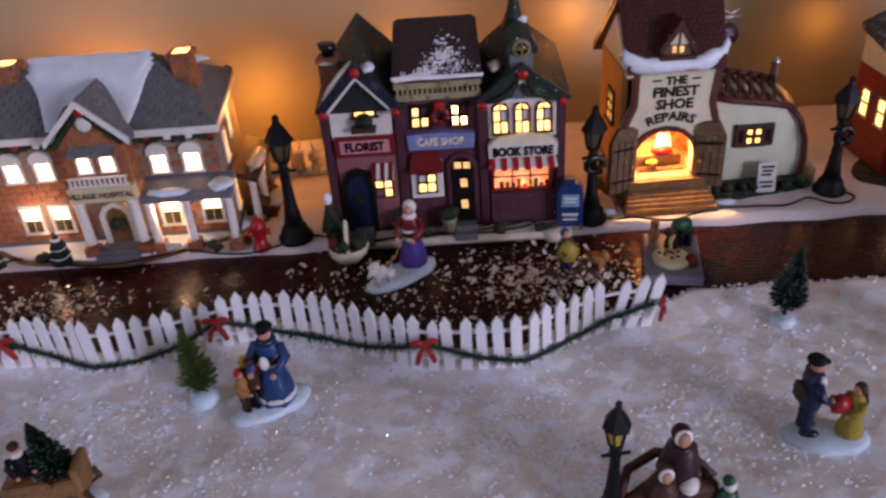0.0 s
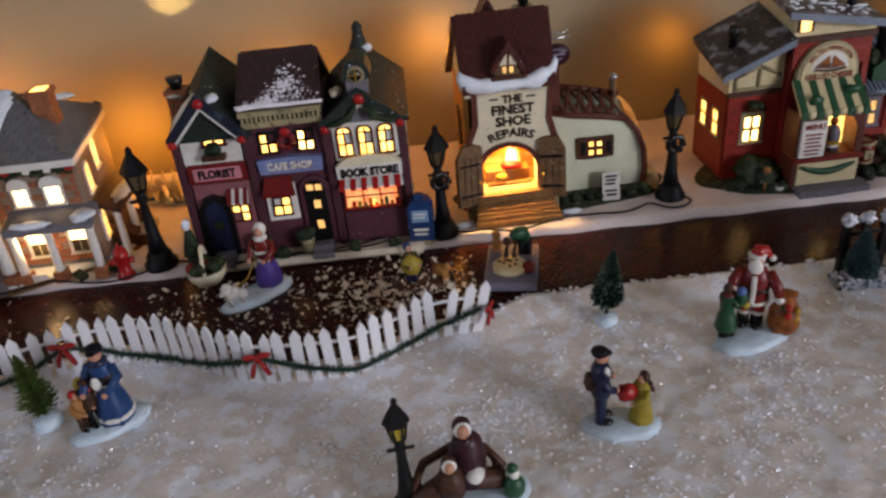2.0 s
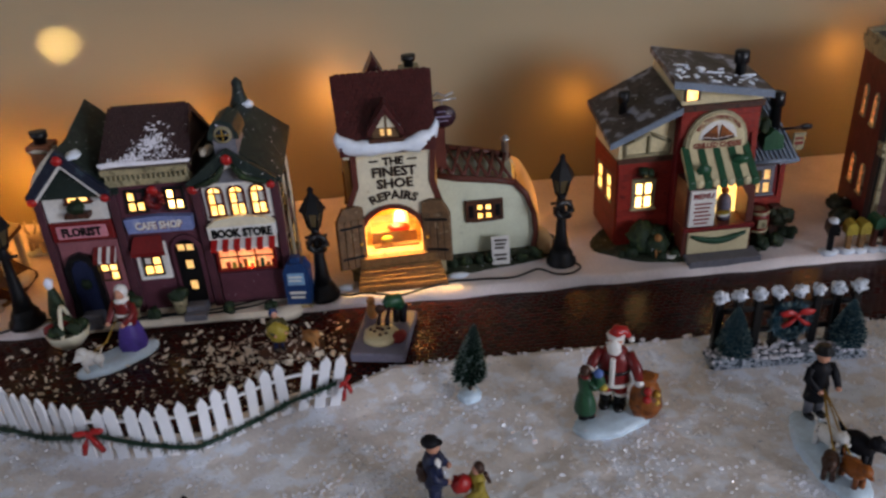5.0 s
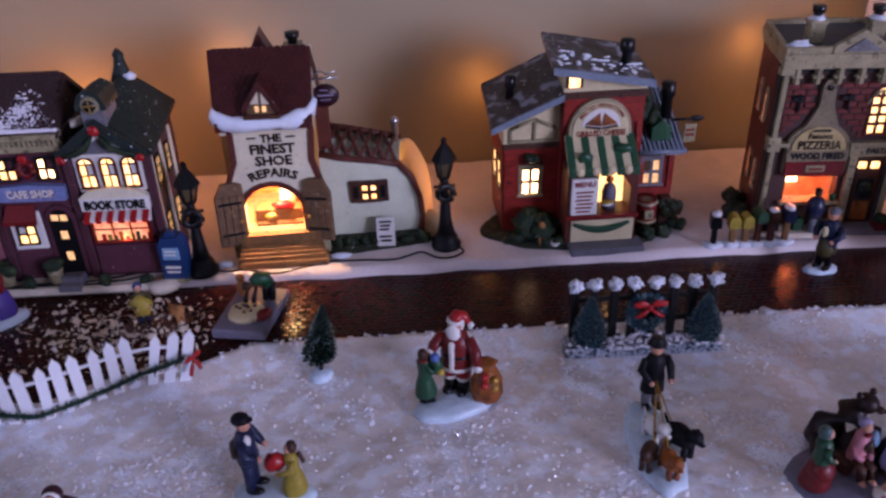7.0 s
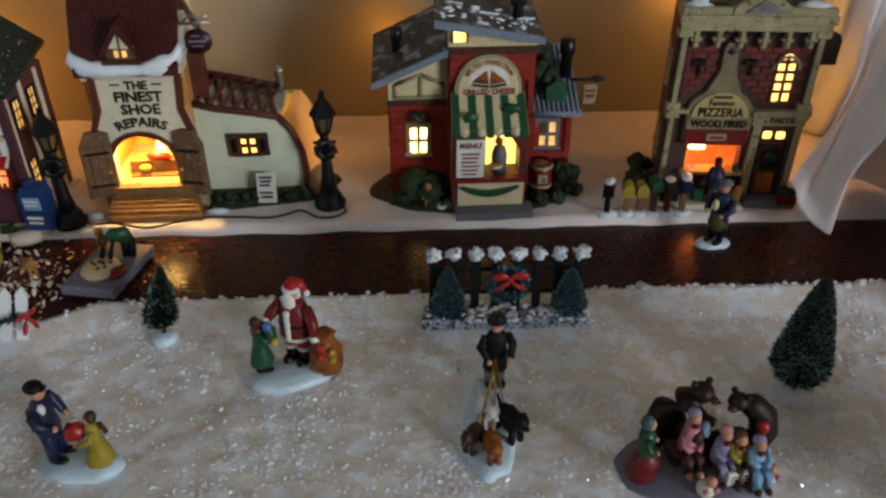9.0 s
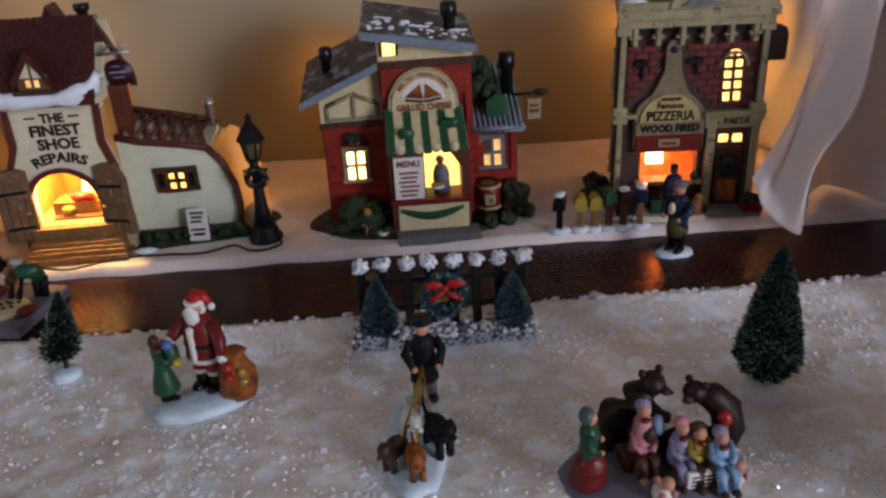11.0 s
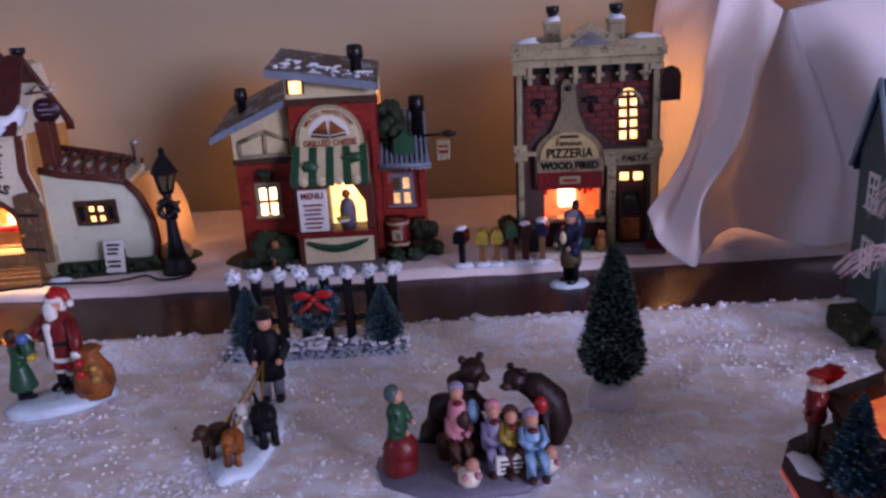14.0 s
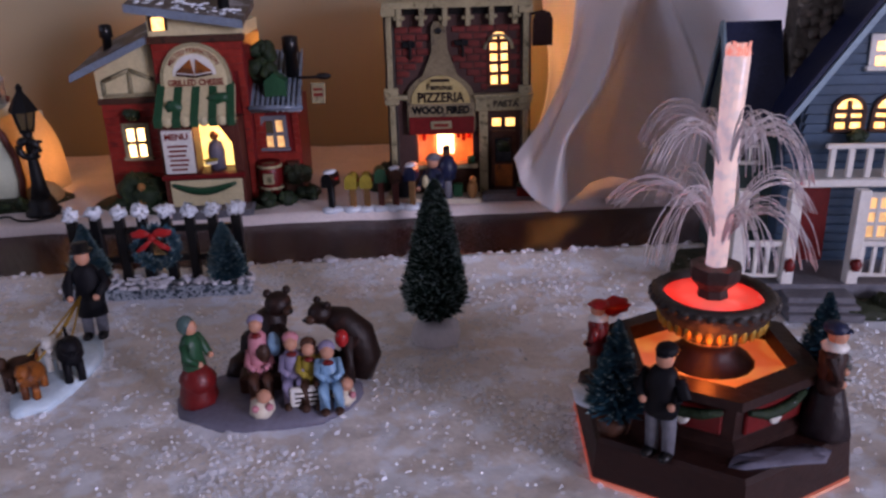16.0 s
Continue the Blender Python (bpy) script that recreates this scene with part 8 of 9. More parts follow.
    # pale deer behind the lamp
    for x, y, t in ((-14.6, 64.5, 20), (-12.6, 64.0, -30), (-16.6, 65.2, 60)):
        f = Fig()
        base(f, x, y, 1.3, 0.8, 0.3)
        animal(f, x, y, 0.3, 2.3, CAPWARM, t)
        for a in (-1, 1):
            f.tube([(x + a * 0.2, y - 0.9, 2.3), (x + a * 0.5, y - 0.8, 3.0), (x + a * 0.4, y - 0.7, 3.5)], 0.09, f.slot(CAPWARM))
        figurine("deer_figurine", f, "pale frosted deer standing in the snow", group="frosted deer", z=1.0)


def fountain():
    t = thing("fountain", 60.7, 14.1, 0, 0, "dark lit fountain with spraying clear fibres", "fountain")
    ph = radians(258)

    def hexa(r, z):
        return [(r * math.cos(ph + k * math.pi / 3), r * math.sin(ph + k * math.pi / 3), z) for k in range(6)]

    def hexring(g, rings, mat=0):
        v = [p for r, z in rings for p in hexa(r, z)]
        f = [(j * 6 + i, j * 6 + (i + 1) % 6, (j + 1) * 6 + (i + 1) % 6, (j + 1) * 6 + i) for j in range(len(rings) - 1) for i in range(6)]
        return g.add(v, f, mat)
    part("base", hexring(G(), ((5.0, 0.1), (5.1, 0.25), (4.95, 1.6), (4.8, 1.75), (0.1, 1.75))), POOLWALL, t, "dark six-sided base")
    wall = part("pool_wall", hexring(G(), ((3.7, 1.7), (3.7, 2.0), (3.4, 2.2), (3.4, 3.4), (3.9, 3.6), (3.9, 3.95), (3.0, 4.05), (2.95, 3.3))), POOLWALL, t, "dark brown pool wall")
    for k in range(6):
        a = ph + (k + 0.5) * math.pi / 3
        m = Matrix.Rotation(a + math.pi / 2, 4, "Z")
        part("wall_panel", G().box(-1.3, -3.08, 2.35, 1.3, -2.9, 3.3, M=m), DARKRED, wall)
        part("shield", G().blob((0, -3.15, 2.8), (0.3, 0.1, 0.35), 0, 6, M=m), INKWHITE, wall)
        part("wall_garland", G().tube([(-1.3, -3.15, 3.3), (-0.6, -3.2, 3.05), (0.1, -3.2, 2.98), (0.7, -3.2, 3.08), (1.3, -3.15, 3.3)], [0.12, 0.19, 0.2, 0.19, 0.12], 0, 7, M=m), BUSH, wall)
    part("pool_water", hexring(G(), ((3.3, 3.45), (0.05, 3.5))), WATERORANGE, t, "glowing orange water")
    part("pedestal", G().lathe([(1.75, 3.3), (1.5, 3.6), (0.95, 4.0), (1.05, 4.5), (1.4, 4.8)], 0, 0, 18), POOLWALL, t)
    b = part("basin", G().lathe([(0.9, 4.3), (1.65, 4.9), (2.0, 5.6), (2.15, 5.8), (2.15, 6.15), (2.02, 6.25), (1.75, 6.2), (1.7, 5.85), (1.1, 5.8)], 0, 0, 28), DARKSTONE, t, "round stone basin with a rolled rim")
    for i in range(30):
        a = i * math.pi / 15
        part("rim_bead", G().blob((2.12 * math.cos(a), 2.12 * math.sin(a), 6.0), (0.18, 0.18, 0.16), 0, 5), DARKSTONE, b)
        part("rib", G().blob((1.78 * math.cos(a), 1.78 * math.sin(a), 5.25), (0.15, 0.15, 0.33), 0, 5), GOLD, b)
    part("basin_water", G().lathe([(1.74, 5.98), (0.1, 6.02)], 0, 0, 24), WATERRED, t, "glowing red water")
    # emitting strip imitates red light spilling out round the foot
    part("foot_glow", hexring(G(), ((5.14, 0.0), (5.14, 0.14), (4.9, 0.14))), FOOTGLOW, t, "glowing red strip standing in for light under the base")
    # orange light on the basin's underside, modelled as an emitting ring
    part("underglow", G().lathe([(1.35, 4.65), (1.72, 5.0), (1.66, 4.98)], 0, 0, 24), WATERORANGE, b)
    part("fibre_cup", G().lathe([(0.6, 5.8), (0.5, 6.3), (0.85, 6.7), (0.9, 7.2), (0.7, 7.2)], 0, 0, 8, smooth=False), DARKSTONE, t)
    c = part("fibre_column", G().lathe([(0.36, 6.8), (0.36, 9.0), (0.38, 12.0), (0.4, 14.3), (0.34, 14.4)], 0, 0, 16, wob=0.06), FIBREROD, t, "glowing white fibre column")
    g, rnd = G(), random.Random(17)
    for i in range(26):
        a = i * 0.2417
        g.tube([(0.3 * math.cos(a * 3), 0.3 * math.sin(a * 3), 14.2), (0.36 * math.cos(a * 3), 0.36 * math.sin(a * 3), 14.45 + rnd.uniform(0, 0.35))], 0.05, 0, 4)
    tagged(part("fibre_tip", g, TIPGLOW, c), kind="stuff")
    # sprays of clear fibre in three tiers
    for tier, (z, reach, rise, bundles) in enumerate(((7.3, 4.0, 2.7, 7), (9.9, 3.3, 2.7, 6))):
        for k in range(bundles):
            g, a0, e0, r0 = G(), k * 6.283 / bundles + tier * 0.37 + rnd.uniform(-0.15, 0.15), rnd.uniform(0.8, 1.15), rnd.uniform(0.75, 1.05)
            over = rnd.uniform(2.3, 2.95)
            for _ in range(13):
                a, e, r1 = a0 + rnd.gauss(0, 0.11), e0 * rnd.uniform(0.86, 1.08), r0 * rnd.uniform(0.84, 1.08)
                pts = []
                for q in range(15):
                    th = over * rnd.uniform(0.995, 1.005) * q / 14
                    r = 0.2 + reach * r1 * (1 - math.cos(min(th, 3.4))) / 2 * (1.0 if th < 3.2 else 1.0)
                    pts.append((r * math.cos(a), r * math.sin(a), z + rise * e * math.sin(th) * (1.0 if th < 1.57 else 1.0) - (0.12 * (th - 1.57) ** 2 if th > 1.57 else 0)))
                g.tube(pts, 0.021, 0, 3)
            tagged(part("fibre_bundle", g, FIBRE, t, wob=0), kind="stuff")
    # figures and small trees round the pool, moulded on
    for i, (ang, mats) in enumerate(((222, (COATBLACK, TROUSER, COATBLACK)), (318, (POOLWALL, CAPE, NAVY)), (148, (DARKRED, HAIR, RED)))):
        f = Fig()
        a = radians(ang)
        person(f, 4.05 * math.cos(a), 4.05 * math.sin(a), 1.7, (4.1, 4.2, 3.6)[i], mats[0], mats[1], mats[2], ang + 90, i == 1, reach=0.08, collar=None if i == 0 else WHITE)
        part("moulded_figure", f, f.mats, t, wob=0.05)
    for i, ang in enumerate((196, 350)):
        a = radians(ang)
        x, y = 4.15 * math.cos(a), 4.15 * math.sin(a)
        part("moulded_tree_pot", G().lathe([(0.5, 1.7), (0.65, 2.3), (0.3, 2.4)], x, y, 10), BROWN, t)
        part("moulded_tree", crown(x, y, 2.2, 6.0, 1.15, 1500, 90 + i, tips=0.2), [NEEDLEBLUE, NEEDLETIP], t, wob=0)
    part("bow", G().blob((-2.6, 2.8, 4.6), (0.7, 0.3, 0.4), 0, 7, wob=0.6), RED, t)
    part("base_snow", G().blob((0.6, -3.9, 1.76), (1.7, 0.5, 0.07), 0, 9, wob=0.9), FIGGREY, t)
    part("base_snow", G().blob((-4.2, 1.2, 1.78), (0.5, 1.0, 0.2), 0, 7, wob=0.5), CAP, t)


def blue_house():
    t = thing("blue_cottage", 72.47, 25.93, 0.6, -14, "blue-grey toy cottage with white porch and lit windows", "model house")
    part("body", G().box(-1.0, 1.8, 0, 10, 9, 7.5), HOUSEBLUE, t)
    gab = part("gable", G().prism([(-0.6, 7.2), (9.6, 7.2), (9.6, 9.5), (4.5, 17.0), (-0.6, 9.5)], 1.2, 9), HOUSEBLUE, t)
    z = 7.4
    while z < 16.4:
        w = 5.0 if z < 9.5 else 5.0 * (17 - z) / 7.5
        part("board", G().prism([(4.5 - w, z), (4.5 + w, z), (4.5 + w * 0.97, z + 0.45), (4.5 - w * 0.97, z + 0.45)], 1.05, 1.25), HOUSEBLUE, gab)
        z += 0.5
    z = 0.2
    while z < 7:
        part("board", G().box(-1.0, 1.68, z, 10, 1.85, z + 0.45), HOUSEBLUE, gab)
        z += 0.5
    for s in (-1, 1):
        p = [(4.5, 16.7), (4.5 + s * 5.9, 8.3), (4.5 + s * 6.0, 8.65), (4.5, 17.2)]
        part("barge_board", G().prism(p if s > 0 else p[::-1], 0.5, 1.1), PALEBLUE, t)
        part("roof", G().slab((4.5, 0.6, 17.7), (4.5, 9.4, 17.7), (4.5 + s * 6.2, 9.4, 8.9), (4.5 + s * 6.2, 0.6, 8.9), 0.4) if s > 0 else G().slab((4.5, 0.6, 17.7), (4.5 + s * 6.2, 0.6, 8.9), (4.5 + s * 6.2, 9.4, 8.9), (4.5, 9.4, 17.7), 0.4), NAVY, t)
    window(t, 3.3, 11.3, 1.5, 1.2, 1.05, 2, 2, WHITE, PANE, False, 0.28, 0.3)
    for x in (1.7, 3.7, 5.7):
        window(t, x, 8.1, 1.35, 0.9, 1.05, 2, 2, BROWN, PANE, True, 0.26, 0.2)
    for i, x in enumerate((2.2, 5.5)):
        part("balcony_plant", bush(G(), x, 0.8, 7.3, 0.7, 0, 8, 5 + i), BUSH, t)
    part("balcony", G().box(-1.6, -1.2, 5.6, 10, 0.9, 6.0), WHITE, t)
    part("balcony_rail", G().box(0.1, -0.95, 7.5, 10, -0.65, 7.75), WHITE, t)
    for i in range(11):
        part("baluster", G().box(0.3 + i * 0.9, -0.9, 6.0, 0.62 + i * 0.9, -0.7, 7.5), WHITE, t)
    part("porch_floor", G().box(-4.4, -2.0, -0.2, 10, 1.8, 0.6), GREY, t)
    for i in range(3):
        part("step", G().box(-1.7 - 0.1 * i, -3.2 - i * 0.4, -0.6, 1.6 + 0.1 * i, -1.9, 0.4 - i * 0.3), GREY, t)
    for x in (-4.0, -1.4, 1.85, 5.6):
        part("porch_post", G().box(x - 0.3, -1.9, 0.3, x + 0.3, -1.3, 5.6), WHITE, t)
    for a, b in ((-4.0, -1.4), (1.85, 5.6)):
        part("rail", G().box(a, -1.75, 2.6, b, -1.45, 2.9).box(a, -1.7, 0.9, b, -1.5, 1.1), WHITE, t)
        k = int((b - a) / 0.55)
        for i in range(k):
            x = a + (i + 0.7) * (b - a) / (k + 0.4)
            part("baluster", G().box(x - 0.12, -1.68, 1.0, x + 0.12, -1.52, 2.7), WHITE, t)
    part("door", G().box(0.2, 1.5, 0.6, 1.6, 1.8, 5.0), DARKRED, t)
    window(t, 4.6, 2.0, 2.0, 2.2, 1.65, 3, 3, WHITE, PANESOFT, False, 0.22, 0.25)
    for x in (-1.4, 1.85):
        part("post_wreath", G().blob((x, -2.1, 1.7), (0.3, 0.25, 0.35), 0, 6, wob=0.4), DARKRED, t)
    # wing set back on its left, teal, with navy roof and a stone chimney
    part("wing", G().box(-3.7, 3.0, 0, -0.8, 7.2, 9.4), TEAL, t)
    part("wing_roof", G().slab((-3.8, 2.4, 8.6), (-0.9, 2.4, 8.6), (-0.9, 4.9, 13.3), (-3.8, 4.9, 13.3), 0.4).slab((-3.8, 4.9, 13.3), (-0.9, 4.9, 13.3), (-0.9, 7.8, 8.0), (-3.8, 7.8, 8.0), 0.4), NAVY, t)
    part("wing_gable", G().prism([(-7.3, 9.2), (-3.0, 9.2), (-4.9, 13.0)], 0.0, 0.3, M=side(-3.7, 0, -90)), TEAL, t)
    part("wing_board", G().tube([(-3.95, 2.4, 8.5), (-3.95, 4.9, 13.25), (-3.95, 7.8, 7.9)], 0.16), PALEBLUE, t)
    for z0 in (2.2, 6.0):
        window(t, 0, z0, 1.0, 1.8, -0.02, 2, 3, WHITE, DARKGLASS, False, 0.2, 0.2, M=side(-3.7, 4.8, -90))
        window(t, -2.4, z0, 1.0, 1.6, 2.98, 2, 2, WHITE, DARKGLASS, False, 0.16, 0.24)
    part("chimney", G().box(-0.6, 3.4, 6, 1.6, 5.2, 17.6), FIELDSTONE, t)
    part("chimney_top", G().box(-0.9, 3.1, 14.6, 1.9, 5.5, 15.6), FIELDSTONE, t)
    rnd = random.Random(31)
    stone = part("chimney_stone", G().blob((0.0, 3.35, 10.2), (0.34, 0.16, 0.3), 0, 5, wob=0.3), FIELDSTONE, t)
    for k in range(26):
        o = piece("chimney_stone", stone.data, t, 0, 0, 0)
        o.location = (rnd.choice((-0.25, 0.35, 0.95, 1.4)) * CM + rnd.uniform(-0.001, 0.001), 0.0, ((k // 3) * 0.55 - 0.2 + rnd.uniform(-0.1, 0.1)) * CM)
    part("foot_shrub", bush(bush(bush(G(), -3.2, -2.8, -0.4, 0.9, 0, 10, 7), 3.4, -2.9, -0.4, 0.9, 0, 10, 8), -5.4, 0.5, -0.4, 1.0, 0, 10, 9), MOSS, t)
    part("plinth", G().lathe([(8.6, -0.7), (8.8, -0.4), (8.6, -0.1)], 2.6, 2.6, 30, sx=1.0, sy=0.72, wob=0.1), MOSS, t)


def drape():
    """White cloth hanging in folds beside the pizzeria."""
    cloth = paint("white_cloth", "f0eef2", 0.8, 0.08, 900.0, 20.0, 0.15, spec=0.15)
    n, l = cloth.node_tree.nodes, cloth.node_tree.links
    thin, mix = n.new("ShaderNodeBsdfTranslucent"), n.new("ShaderNodeMixShader")
    thin.inputs["Color"].default_value, mix.inputs["Fac"].default_value = (0.9, 0.86, 0.82, 1), 0.33
    l.new(n["Principled BSDF"].outputs["BSDF"], mix.inputs[1])
    l.new(thin.outputs["BSDF"], mix.inputs[2])
    l.new(mix.outputs["Shader"], n["Material Output"].inputs["Surface"])
    # folds run from where the cloth is gathered at the shelf down to the hem
    folds = (((67.6, 46.0, 19.8), (65.8, 44.6, 15.0), (65.0, 43.4, 11.6), (63.2, 42.6, 7.5), (60.6, 41.4, 4.7)),
             ((69.7, 46.0, 19.3), (67.2, 44.0, 14.6), (66.1, 43.0, 10.9), (64.0, 42.0, 6.9), (60.8, 40.0, 3.0)),
             ((70.7, 45.0, 18.1), (68.2, 41.5, 14.2), (66.0, 39.4, 9.6), (63.2, 38.9, 5.9), (62.6, 38.7, 1.6)),
             ((71.6, 45.0, 17.3), (69.6, 44.4, 12.6), (67.4, 44.2, 8.2), (65.8, 43.6, 4.6), (66.0, 42.6, 1.6)),
             ((71.8, 45.2, 17.3), (71.1, 45.6, 13.6), (70.3, 46.6, 9.0), (69.5, 46.8, 4.6), (69.7, 46.0, 1.6)),
             ((72.0, 45.0, 17.3), (71.4, 42.5, 14.0), (72.7, 42.0, 10.2), (73.6, 41.5, 5.8), (72.4, 41.0, 1.3)),
             ((72.3, 44.5, 17.5), (72.2, 42.0, 14.8), (74.1, 41.0, 10.6), (75.9, 40.5, 6.2), (76.6, 40.5, 1.3)),
             ((76.5, 44.0, 18.2), (77.2, 42.0, 14.8), (78.6, 41.0, 10.6), (80.1, 40.0, 6.4), (81.3, 40.0, 1.3)),
             ((83.3, 43.0, 18.2), (83.9, 41.0, 14.5), (85.5, 40.0, 10.3), (86.6, 39.5, 6.0), (88.0, 39.5, 0.9)))

    def glide(line, q):
        """A smooth curve through the points of line, q from 0 to 1."""
        q *= len(line) - 1
        i = min(int(q), len(line) - 2)
        q -= i
        a, b, c, d = (Vector(line[min(max(j, 0), len(line) - 1)]) for j in (i - 1, i, i + 1, i + 2))
        return b + 0.5 * q * (c - a + q * (2 * a - 5 * b + 4 * c - d + q * (3 * (b - c) + d - a)))
    n, k, v = 128, 56, []
    for i in range(n + 1):
        for j in range(k + 1):
            u, w = i / n, j / k
            p = glide([glide(line, w) for line in folds], u)
            crease = 0.28 * math.sin(u * 64 + 4 * w + 2 * noise.noise(Vector((u * 5, w * 2, 1)))) * w * (1 - 0.6 * w) + 0.5 * noise.noise(Vector((u * 11, w * 2.6, 3)))
            v.append((p.x + 0.15 * crease, p.y - crease, p.z + 0.2 * noise.noise(Vector((u * 9, w * 4, 7))) * w))
    f = [(i * (k + 1) + j, (i + 1) * (k + 1) + j, (i + 1) * (k + 1) + j + 1, i * (k + 1) + j + 1) for i in range(n) for j in range(k)]
    g = G().add(v, f, 0, True)
    ob = solid("draped_cloth", g, cloth, "white cloth draped in loose diagonal folds", "cloth", wob=0)
    m = ob.modifiers.new("thickness", "SOLIDIFY")
    m.thickness = 0.0004
    # the layer behind it, nearer the wall
    v = []
    for i in range(61):
        u = i / 60
        for j in range(31):
            w = j / 30
            x = 66.0 + 3.6 * w + 20 * u + 1.0 * math.sin(w * 7) * (1 - u)
            y = 57.0 - 2.5 * u + 1.0 * math.sin(u * 15 + w * 3) + 0.4 * math.sin(u * 37 - w * 4)
            v.append((x, y, 1.2 + w * 24))
    f = [(i * 31 + j, (i + 1) * 31 + j, (i + 1) * 31 + j + 1, i * 31 + j + 1) for i in range(60) for j in range(30)]
    ob = solid("back_drape", G().add(v, f, 0, True), cloth, "second layer of white cloth behind the drape", "cloth", wob=0)
    m = ob.modifiers.new("thickness", "SOLIDIFY")
    m.thickness = 0.0004
    # what holds it up
    solid("dark_shelf", G().box(0, 0, 0, 40, 13, 0.9, 0, 0.2), POOLWALL, "dark wooden shelf edge above the cloth", "shelf", x=71.6, y=44.0, z=18.2, yaw=-9, wob=0)


def scatter():
    rnd = random.Random(77)
    # clear glittering flakes on the blanket
    g, made = G(), 0
    while made < 44000:
        x, y = rnd.uniform(-38, 80), rnd.uniform(6, 43)
        if y > ground_back(x) - 0.1:
            continue
        d = noise.noise(Vector((x * 0.16, y * 0.16, 9))) + 0.7 * noise.noise(Vector((x * 0.7, y * 0.7, 4)))
        if rnd.random() > 0.05 + 1.2 * max(0, d):
            continue
        s = rnd.uniform(0.04, 0.12) * (1.8 if rnd.random() < 0.1 else 1)
        m = pose(x, y, snow_height(x, y) + 0.02 + s * 0.2, rnd.gauss(26, 18), rnd.gauss(0, 16), rnd.gauss(0, 45))
        q = rnd.uniform(0.2, 0.8)
        g.add([(-s, -s * q * 0.6, 0), (s * 0.7, -s * q, 0), (s, s * q * 0.5, 0), (-s * 0.3, s * q, 0)], [(0, 1, 2, 3)], 0, False, m)
        made += 1
    solid("snow_flakes", g, FLAKE, "clear glittering flakes strewn over the snow blanket", "snow flakes", kind="stuff", wob=0)
    g = G()
    for _ in range(2600):
        x, y = rnd.uniform(-38, 80), rnd.uniform(6, 43)
        if y > ground_back(x) - 0.2:
            continue
        s = rnd.uniform(0.03, 0.07)
        m = pose(x, y, snow_height(x, y) + 0.06, rnd.gauss(58, 14), rnd.gauss(0, 14), rnd.gauss(-8, 22))
        g.add([(-s, -s * 0.6, 0), (s * 0.7, -s, 0), (s, s * 0.5, 0), (-s * 0.3, s, 0)], [(0, 1, 2, 3)], 0, False, m)
    solid("glitter_specks", g, GLITTER, "shiny silver glitter specks on the snow blanket", "glitter", kind="stuff", wob=0)
    # chips on the road: thick by the fence's end and before the hospital
    g, made = G(), 0
    while made < 1500:
        k = rnd.random()
        if k < 0.42:
            x, y = rnd.uniform(-16, 9), rnd.uniform(38, 49)
        elif k < 0.72:
            x, y = rnd.gauss(3.0, 2.4), rnd.gauss(43.4, 1.5)
        elif k < 0.92:
            x, y = rnd.gauss(-33, 3.2), rnd.gauss(47.6, 1.3)
        else:
            x, y = rnd.uniform(-40, 12), rnd.uniform(42, 52)
        if y < ground_back(x) or y > sheet_front(x) - 0.2 or x > 9.5:
            continue
        s = rnd.uniform(0.06, 0.2) * (1.8 if rnd.random() < 0.25 else 1)
        m = pose(x, y, 0.42 + s * 0.3 + (0.5 * rnd.random() if 0.42 < k < 0.9 and rnd.random() < 0.5 else 0), rnd.gauss(0, 26), rnd.gauss(0, 26), rnd.uniform(0, 360))
        q = rnd.uniform(0.3, 0.9)
        g.add([(-s, -s * q * 0.6, 0), (s * 0.7, -s * q, 0), (s, s * q * 0.5, 0), (-s * 0.3, s * q, 0)], [(0, 1, 2, 3)], 0, False, m)
        made += 1
    solid("road_flakes", g, CHIP, "pale flakes scattered over the dark road", "snow flakes", kind="stuff", wob=0)
    # fluffy crumbs along the blanket's edge and in drifts
    g = G()
    for i in range(240):
        x = rnd.uniform(9, 82)
        y = ground_back(x) - abs(rnd.gauss(0, 0.35)) + 0.15
        r = rnd.uniform(0.05, 0.15) * (1.9 if noise.noise(Vector((x * 0.35, 0, 0))) > 0.3 else 1)
        g.blob((x, y, 0.5 + r * 0.4), (r * 1.2, r, r * 0.8), 0, 4, wob=0.8)
    for i in range(160):
        x, y = rnd.uniform(-30, 72), rnd.uniform(9, 38)
        if y < ground_back(x) - 0.4 and noise.noise(Vector((x * 0.22, y * 0.22, 9))) > 0.05:
            r = rnd.uniform(0.04, 0.11)
            g.blob((x, y, snow_height(x, y) + r * 0.3), (r * 1.3, r, r * 0.7), 0, 4, wob=0.8)
    solid("snow_crumbs", g, CLUMP, "fluffy crumbs of snow along the blanket edge", "snow", kind="stuff", wob=0)

hospital_house, hospital_roof = hospital()
shop_row, shop_roof = shops()
_, shoe_roof = shoe_shop()
cheese_house_ob, cheese_body = cheese_house()
cheese_details(cheese_house_ob, cheese_body)
pizzeria_ob, _ = pizzeria()

street_lamp(-14.6, 52.5, 1.0, 10.2, "black toy street lamp with unlit lantern, on snow")
street_lamp(8.05, 49.8, 1.0, 9.3, "black street lamp with dark wreath beside the shops", True)
street_lamp(27.3, 49.6, 1.0, 9.4, "black street lamp with dark wreath by the boot", True)
street_lamp(0.95, 23.2, 0.2, 7.4, "black lamp post with dull yellow glass by bench", False, head=0.88, glass=YELLOW)
picket_fence()
snowy_fence()
mailboxes()
hydrant()
basket()
news_box()
sandwich_board()
cables()
figures()
brush_tree(16.4, 35.9, 0.0, 5.2, 1.25, NEEDLE, "small dark green bottle-brush tree with snowy foot", 1, (0.6, 0.4), base_r=0.8, base_h=0.5)
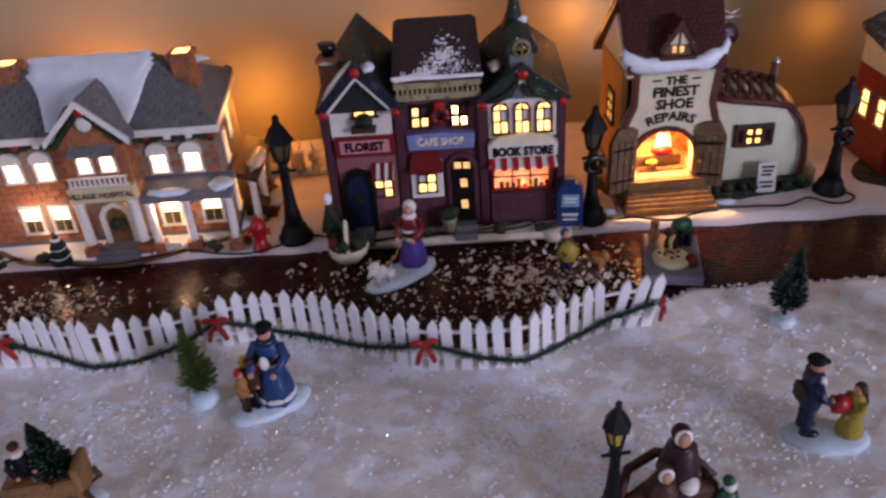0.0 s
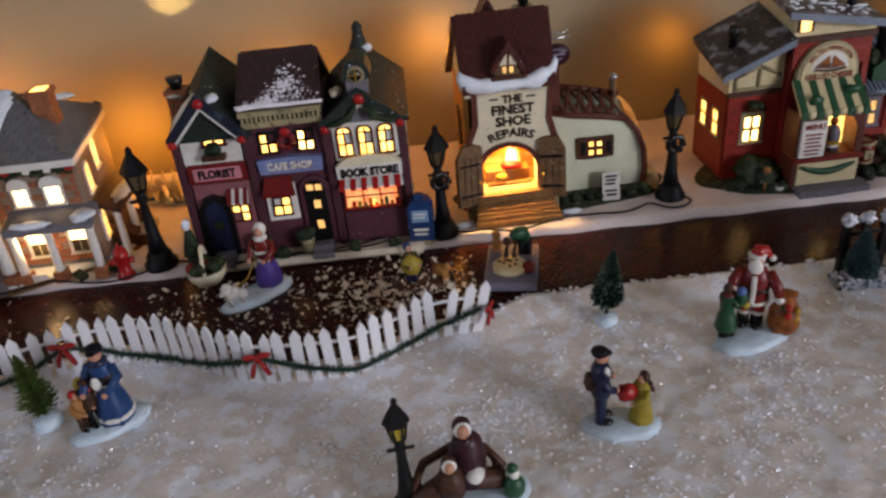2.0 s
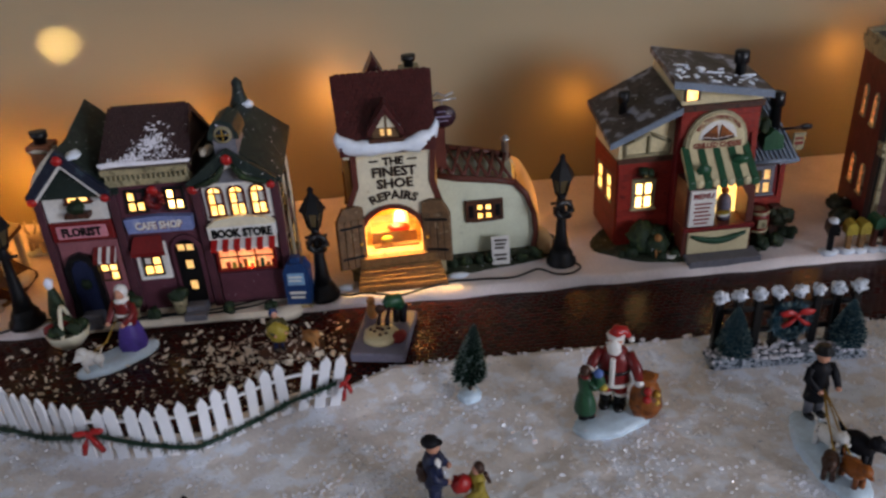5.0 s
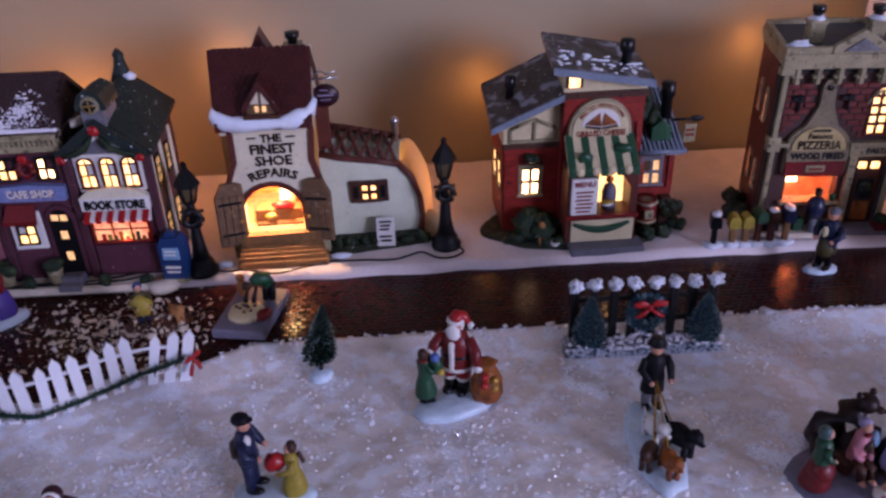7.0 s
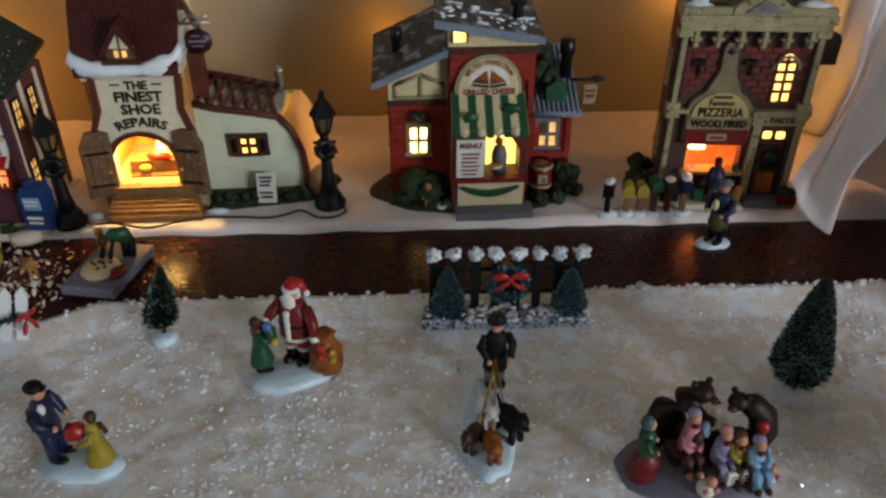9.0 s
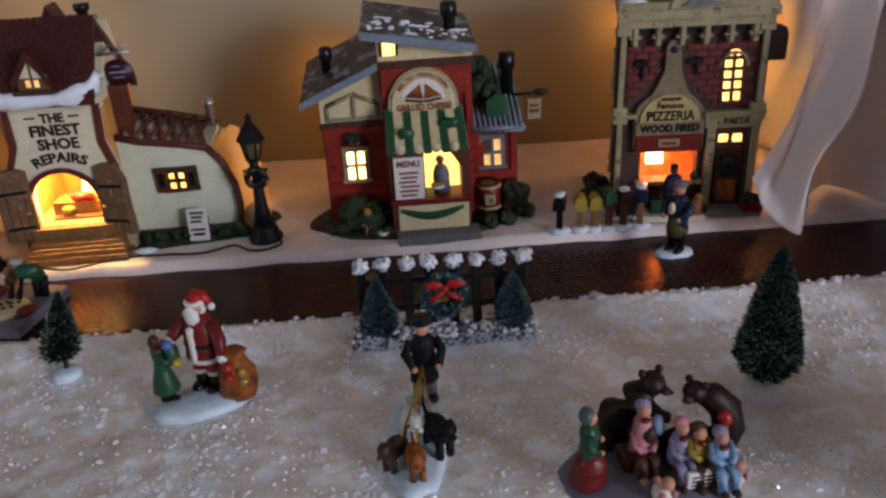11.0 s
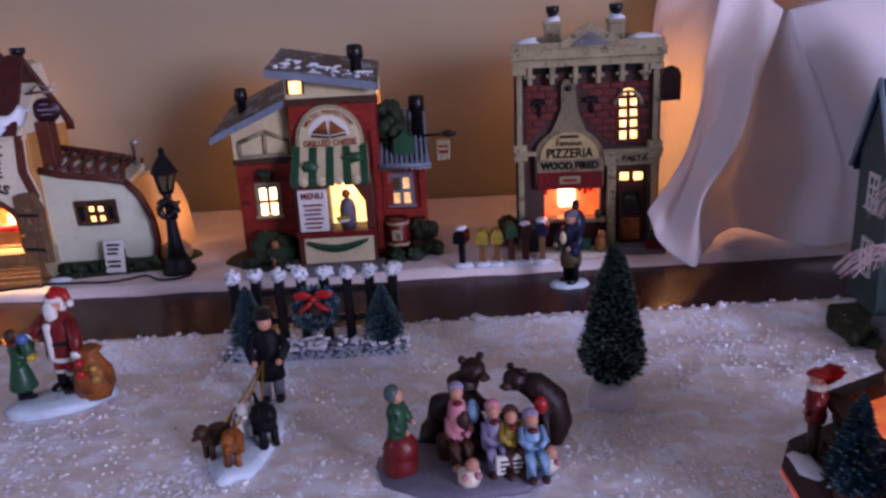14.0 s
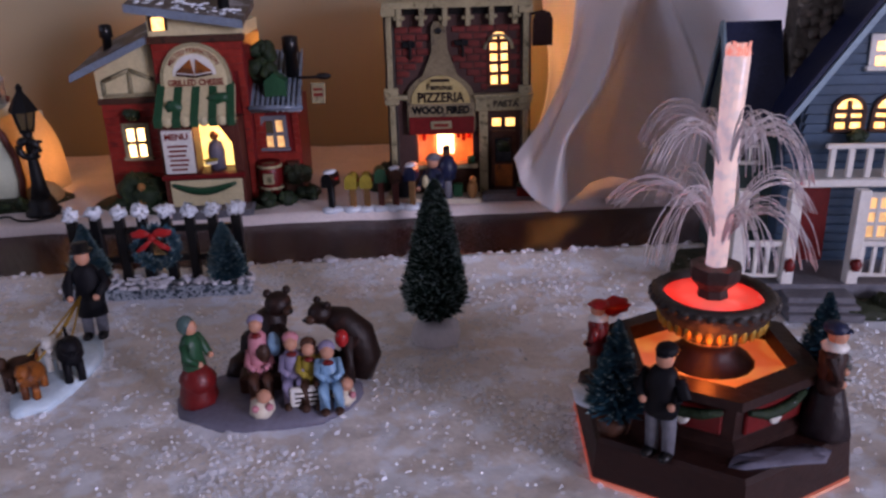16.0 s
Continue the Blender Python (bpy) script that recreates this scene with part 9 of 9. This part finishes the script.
brush_tree(-19.8, 36.0, 0.0, 5.3, 1.35, NEEDLEFRESH, "loose grass-green bottle-brush tree by the picket fence", 2, (-0.4, 0.2), tips=0.03, n=600, trunk=0.2)
brush_tree(52.3, 25.0, 0.0, 8.0, 1.75, NEEDLE, "tall dark bottle-brush tree with frosted tips", 3, (0.2, 0.2), tips=0.45, base_r=1.25, base_h=1.0, n=10500, power=0.68, trunk=0.1, foot=CLUMP)
fountain()
blue_house()
drape()
scatter()

# ---------- bulbs inside and behind the little houses ----------
AMBER = (1.0, 0.385, 0.065)
for name_, x_, y_, z_, w_ in (("hospital_bulb", -31, 67.5, 8, 0.26), ("hospital_bulb_side", -17.5, 67.0, 7, 0.11), ("shops_bulb", -3.0, 65.6, 8, 0.2), ("boot_bulb", 11.0, 64.6, 12.0, 0.07), ("toe_bulb", 25.0, 55.4, 4.0, 0.038), ("diner_bulb", 33.4, 62.4, 9.9, 0.03), ("diner_bulb_side", 45.0, 58.0, 12, 0.012), ("pizzeria_bulb", 58.5, 59.8, 12.3, 0.025), ("pizzeria_bulb_side", 65.0, 53.0, 10, 0.09)):
    bulb(name_, x_, y_, z_, w_, AMBER, 0.8)
bulb("drape_bulb", 66.8, 52.5, 9.0, 0.06, (1.0, 0.5, 0.16), 0.5)
# fill lamps added before the hospital, for window light falling on the columns
for x_ in (-33.9, -24.2):
    bulb("porch_window_fill", x_, 53.6 - 0.105 * (x_ + 29), 4.4, 0.035, (1.0, 0.62, 0.34), 0.4)
bulb("boot_room_bulb", 13.9, 52.5, 7.9, 0.8, (1.0, 0.6, 0.24), 0.4)
bulb("kitchen_bulb", 57.0, 47.2, 5.0, 0.07, (1.0, 0.2, 0.04), 0.4)
bulb("diner_window_bulb", 40.5, 47.8, 6.6, 0.02, (1.0, 0.62, 0.22), 0.3)
bulb("shop_window_bulb", 2.9, 50.2, 4.4, 0.012, (1.0, 0.4, 0.12), 0.3)
bulb("fountain_basin_bulb", 60.7, 14.1, 7.7, 0.012, (1.0, 0.05, 0.03), 0.5)
bulb("fountain_pool_bulb", 59.5, 12.0, 4.6, 0.012, (1.0, 0.2, 0.03), 0.3)
# spot added above the chimney to throw its patch of light on the wall
spot("chimney_beam", (-21.2, 60.2, 15.6), (-11.6, 69.9, 18.2), 2.0, 13, (1.0, 0.72, 0.36))

# ---------- single bricks and shingles ----------
brick_wall(hospital_house, -9.9, -1.1, 0.6, 9.0, -0.02, 1.1, 0.55, BRICK, lambda x, z: any(abs(x + 3.5 + k * 2.35) < 1.1 and 5.4 < z < 8.2 or abs(x + 3.4 + k * 2.3) < 1.1 and 1.1 < z < 3.9 for k in (0, 1)), seed=1)
brick_wall(hospital_house, 3.6, 9.9, 0.6, 9.0, -0.02, 1.1, 0.55, BRICK, lambda x, z: any(abs(x - 5.2 - k * 2.5) < 1.1 and 5.4 < z < 8.2 or abs(x - 5.1 - k * 3.2) < 1.2 and 1.1 < z < 3.9 for k in (0, 1)) or 4.5 < z < 5.5, seed=2)
brick_wall(pizzeria_ob, -3.0, 3.6, 7.8, 12.5, -0.62, 1.0, 0.5, BRICKDARK, lambda x, z: abs(x - 0.15) < (2.7 if z < 8.8 else 0.95 if z > 9.6 else 1.7), seed=3)
brick_wall(pizzeria_ob, 3.0, 6.0, 7.8, 12.5, -0.62, 1.0, 0.5, BRICKDARK, lambda x, z: abs(x - 4.3) < 1.05 and z < 11.9, seed=4)
shingles(hospital_roof, (-10.1, -0.75, 9.5), (10.1, -0.75, 9.5), (10.1, 5.0, 13.2), (-10.1, 5.0, 13.2), 12, 25, SLATE, lambda u, v: -10.0 + v * 5.8 < -10.1 + 20.2 * u < 9.9 - v * 5.3 and not abs(-11.35 + 20.2 * u) < 2.9 - v * 5)
shingles(hospital_roof, (10.2, -0.7, 9.5), (9.1, 11.0, 9.9), (4.8, 11.0, 13.2), (4.8, -0.7, 13.2), 12, 14, SLATE, lambda u, v: v * 0.49 + 0.01 < u < 0.99 - v * 0.51)
shingles(shoe_roof, (-3.5, -0.9, 11.45), (3.6, -0.9, 11.45), (3.7, 2.0, 16.25), (-3.7, 2.0, 16.25), 14, 16, MAROON, lambda u, v: not (abs(u - 0.5) < 0.15 and v < 0.5), th=0.07)
shingles(shop_roof, (-3.3, -0.6, 12.35), (2.8, -0.6, 12.35), (2.65, 3.4, 15.35), (-3.15, 3.4, 15.35), 12, 15, BROWNROOF, th=0.07)
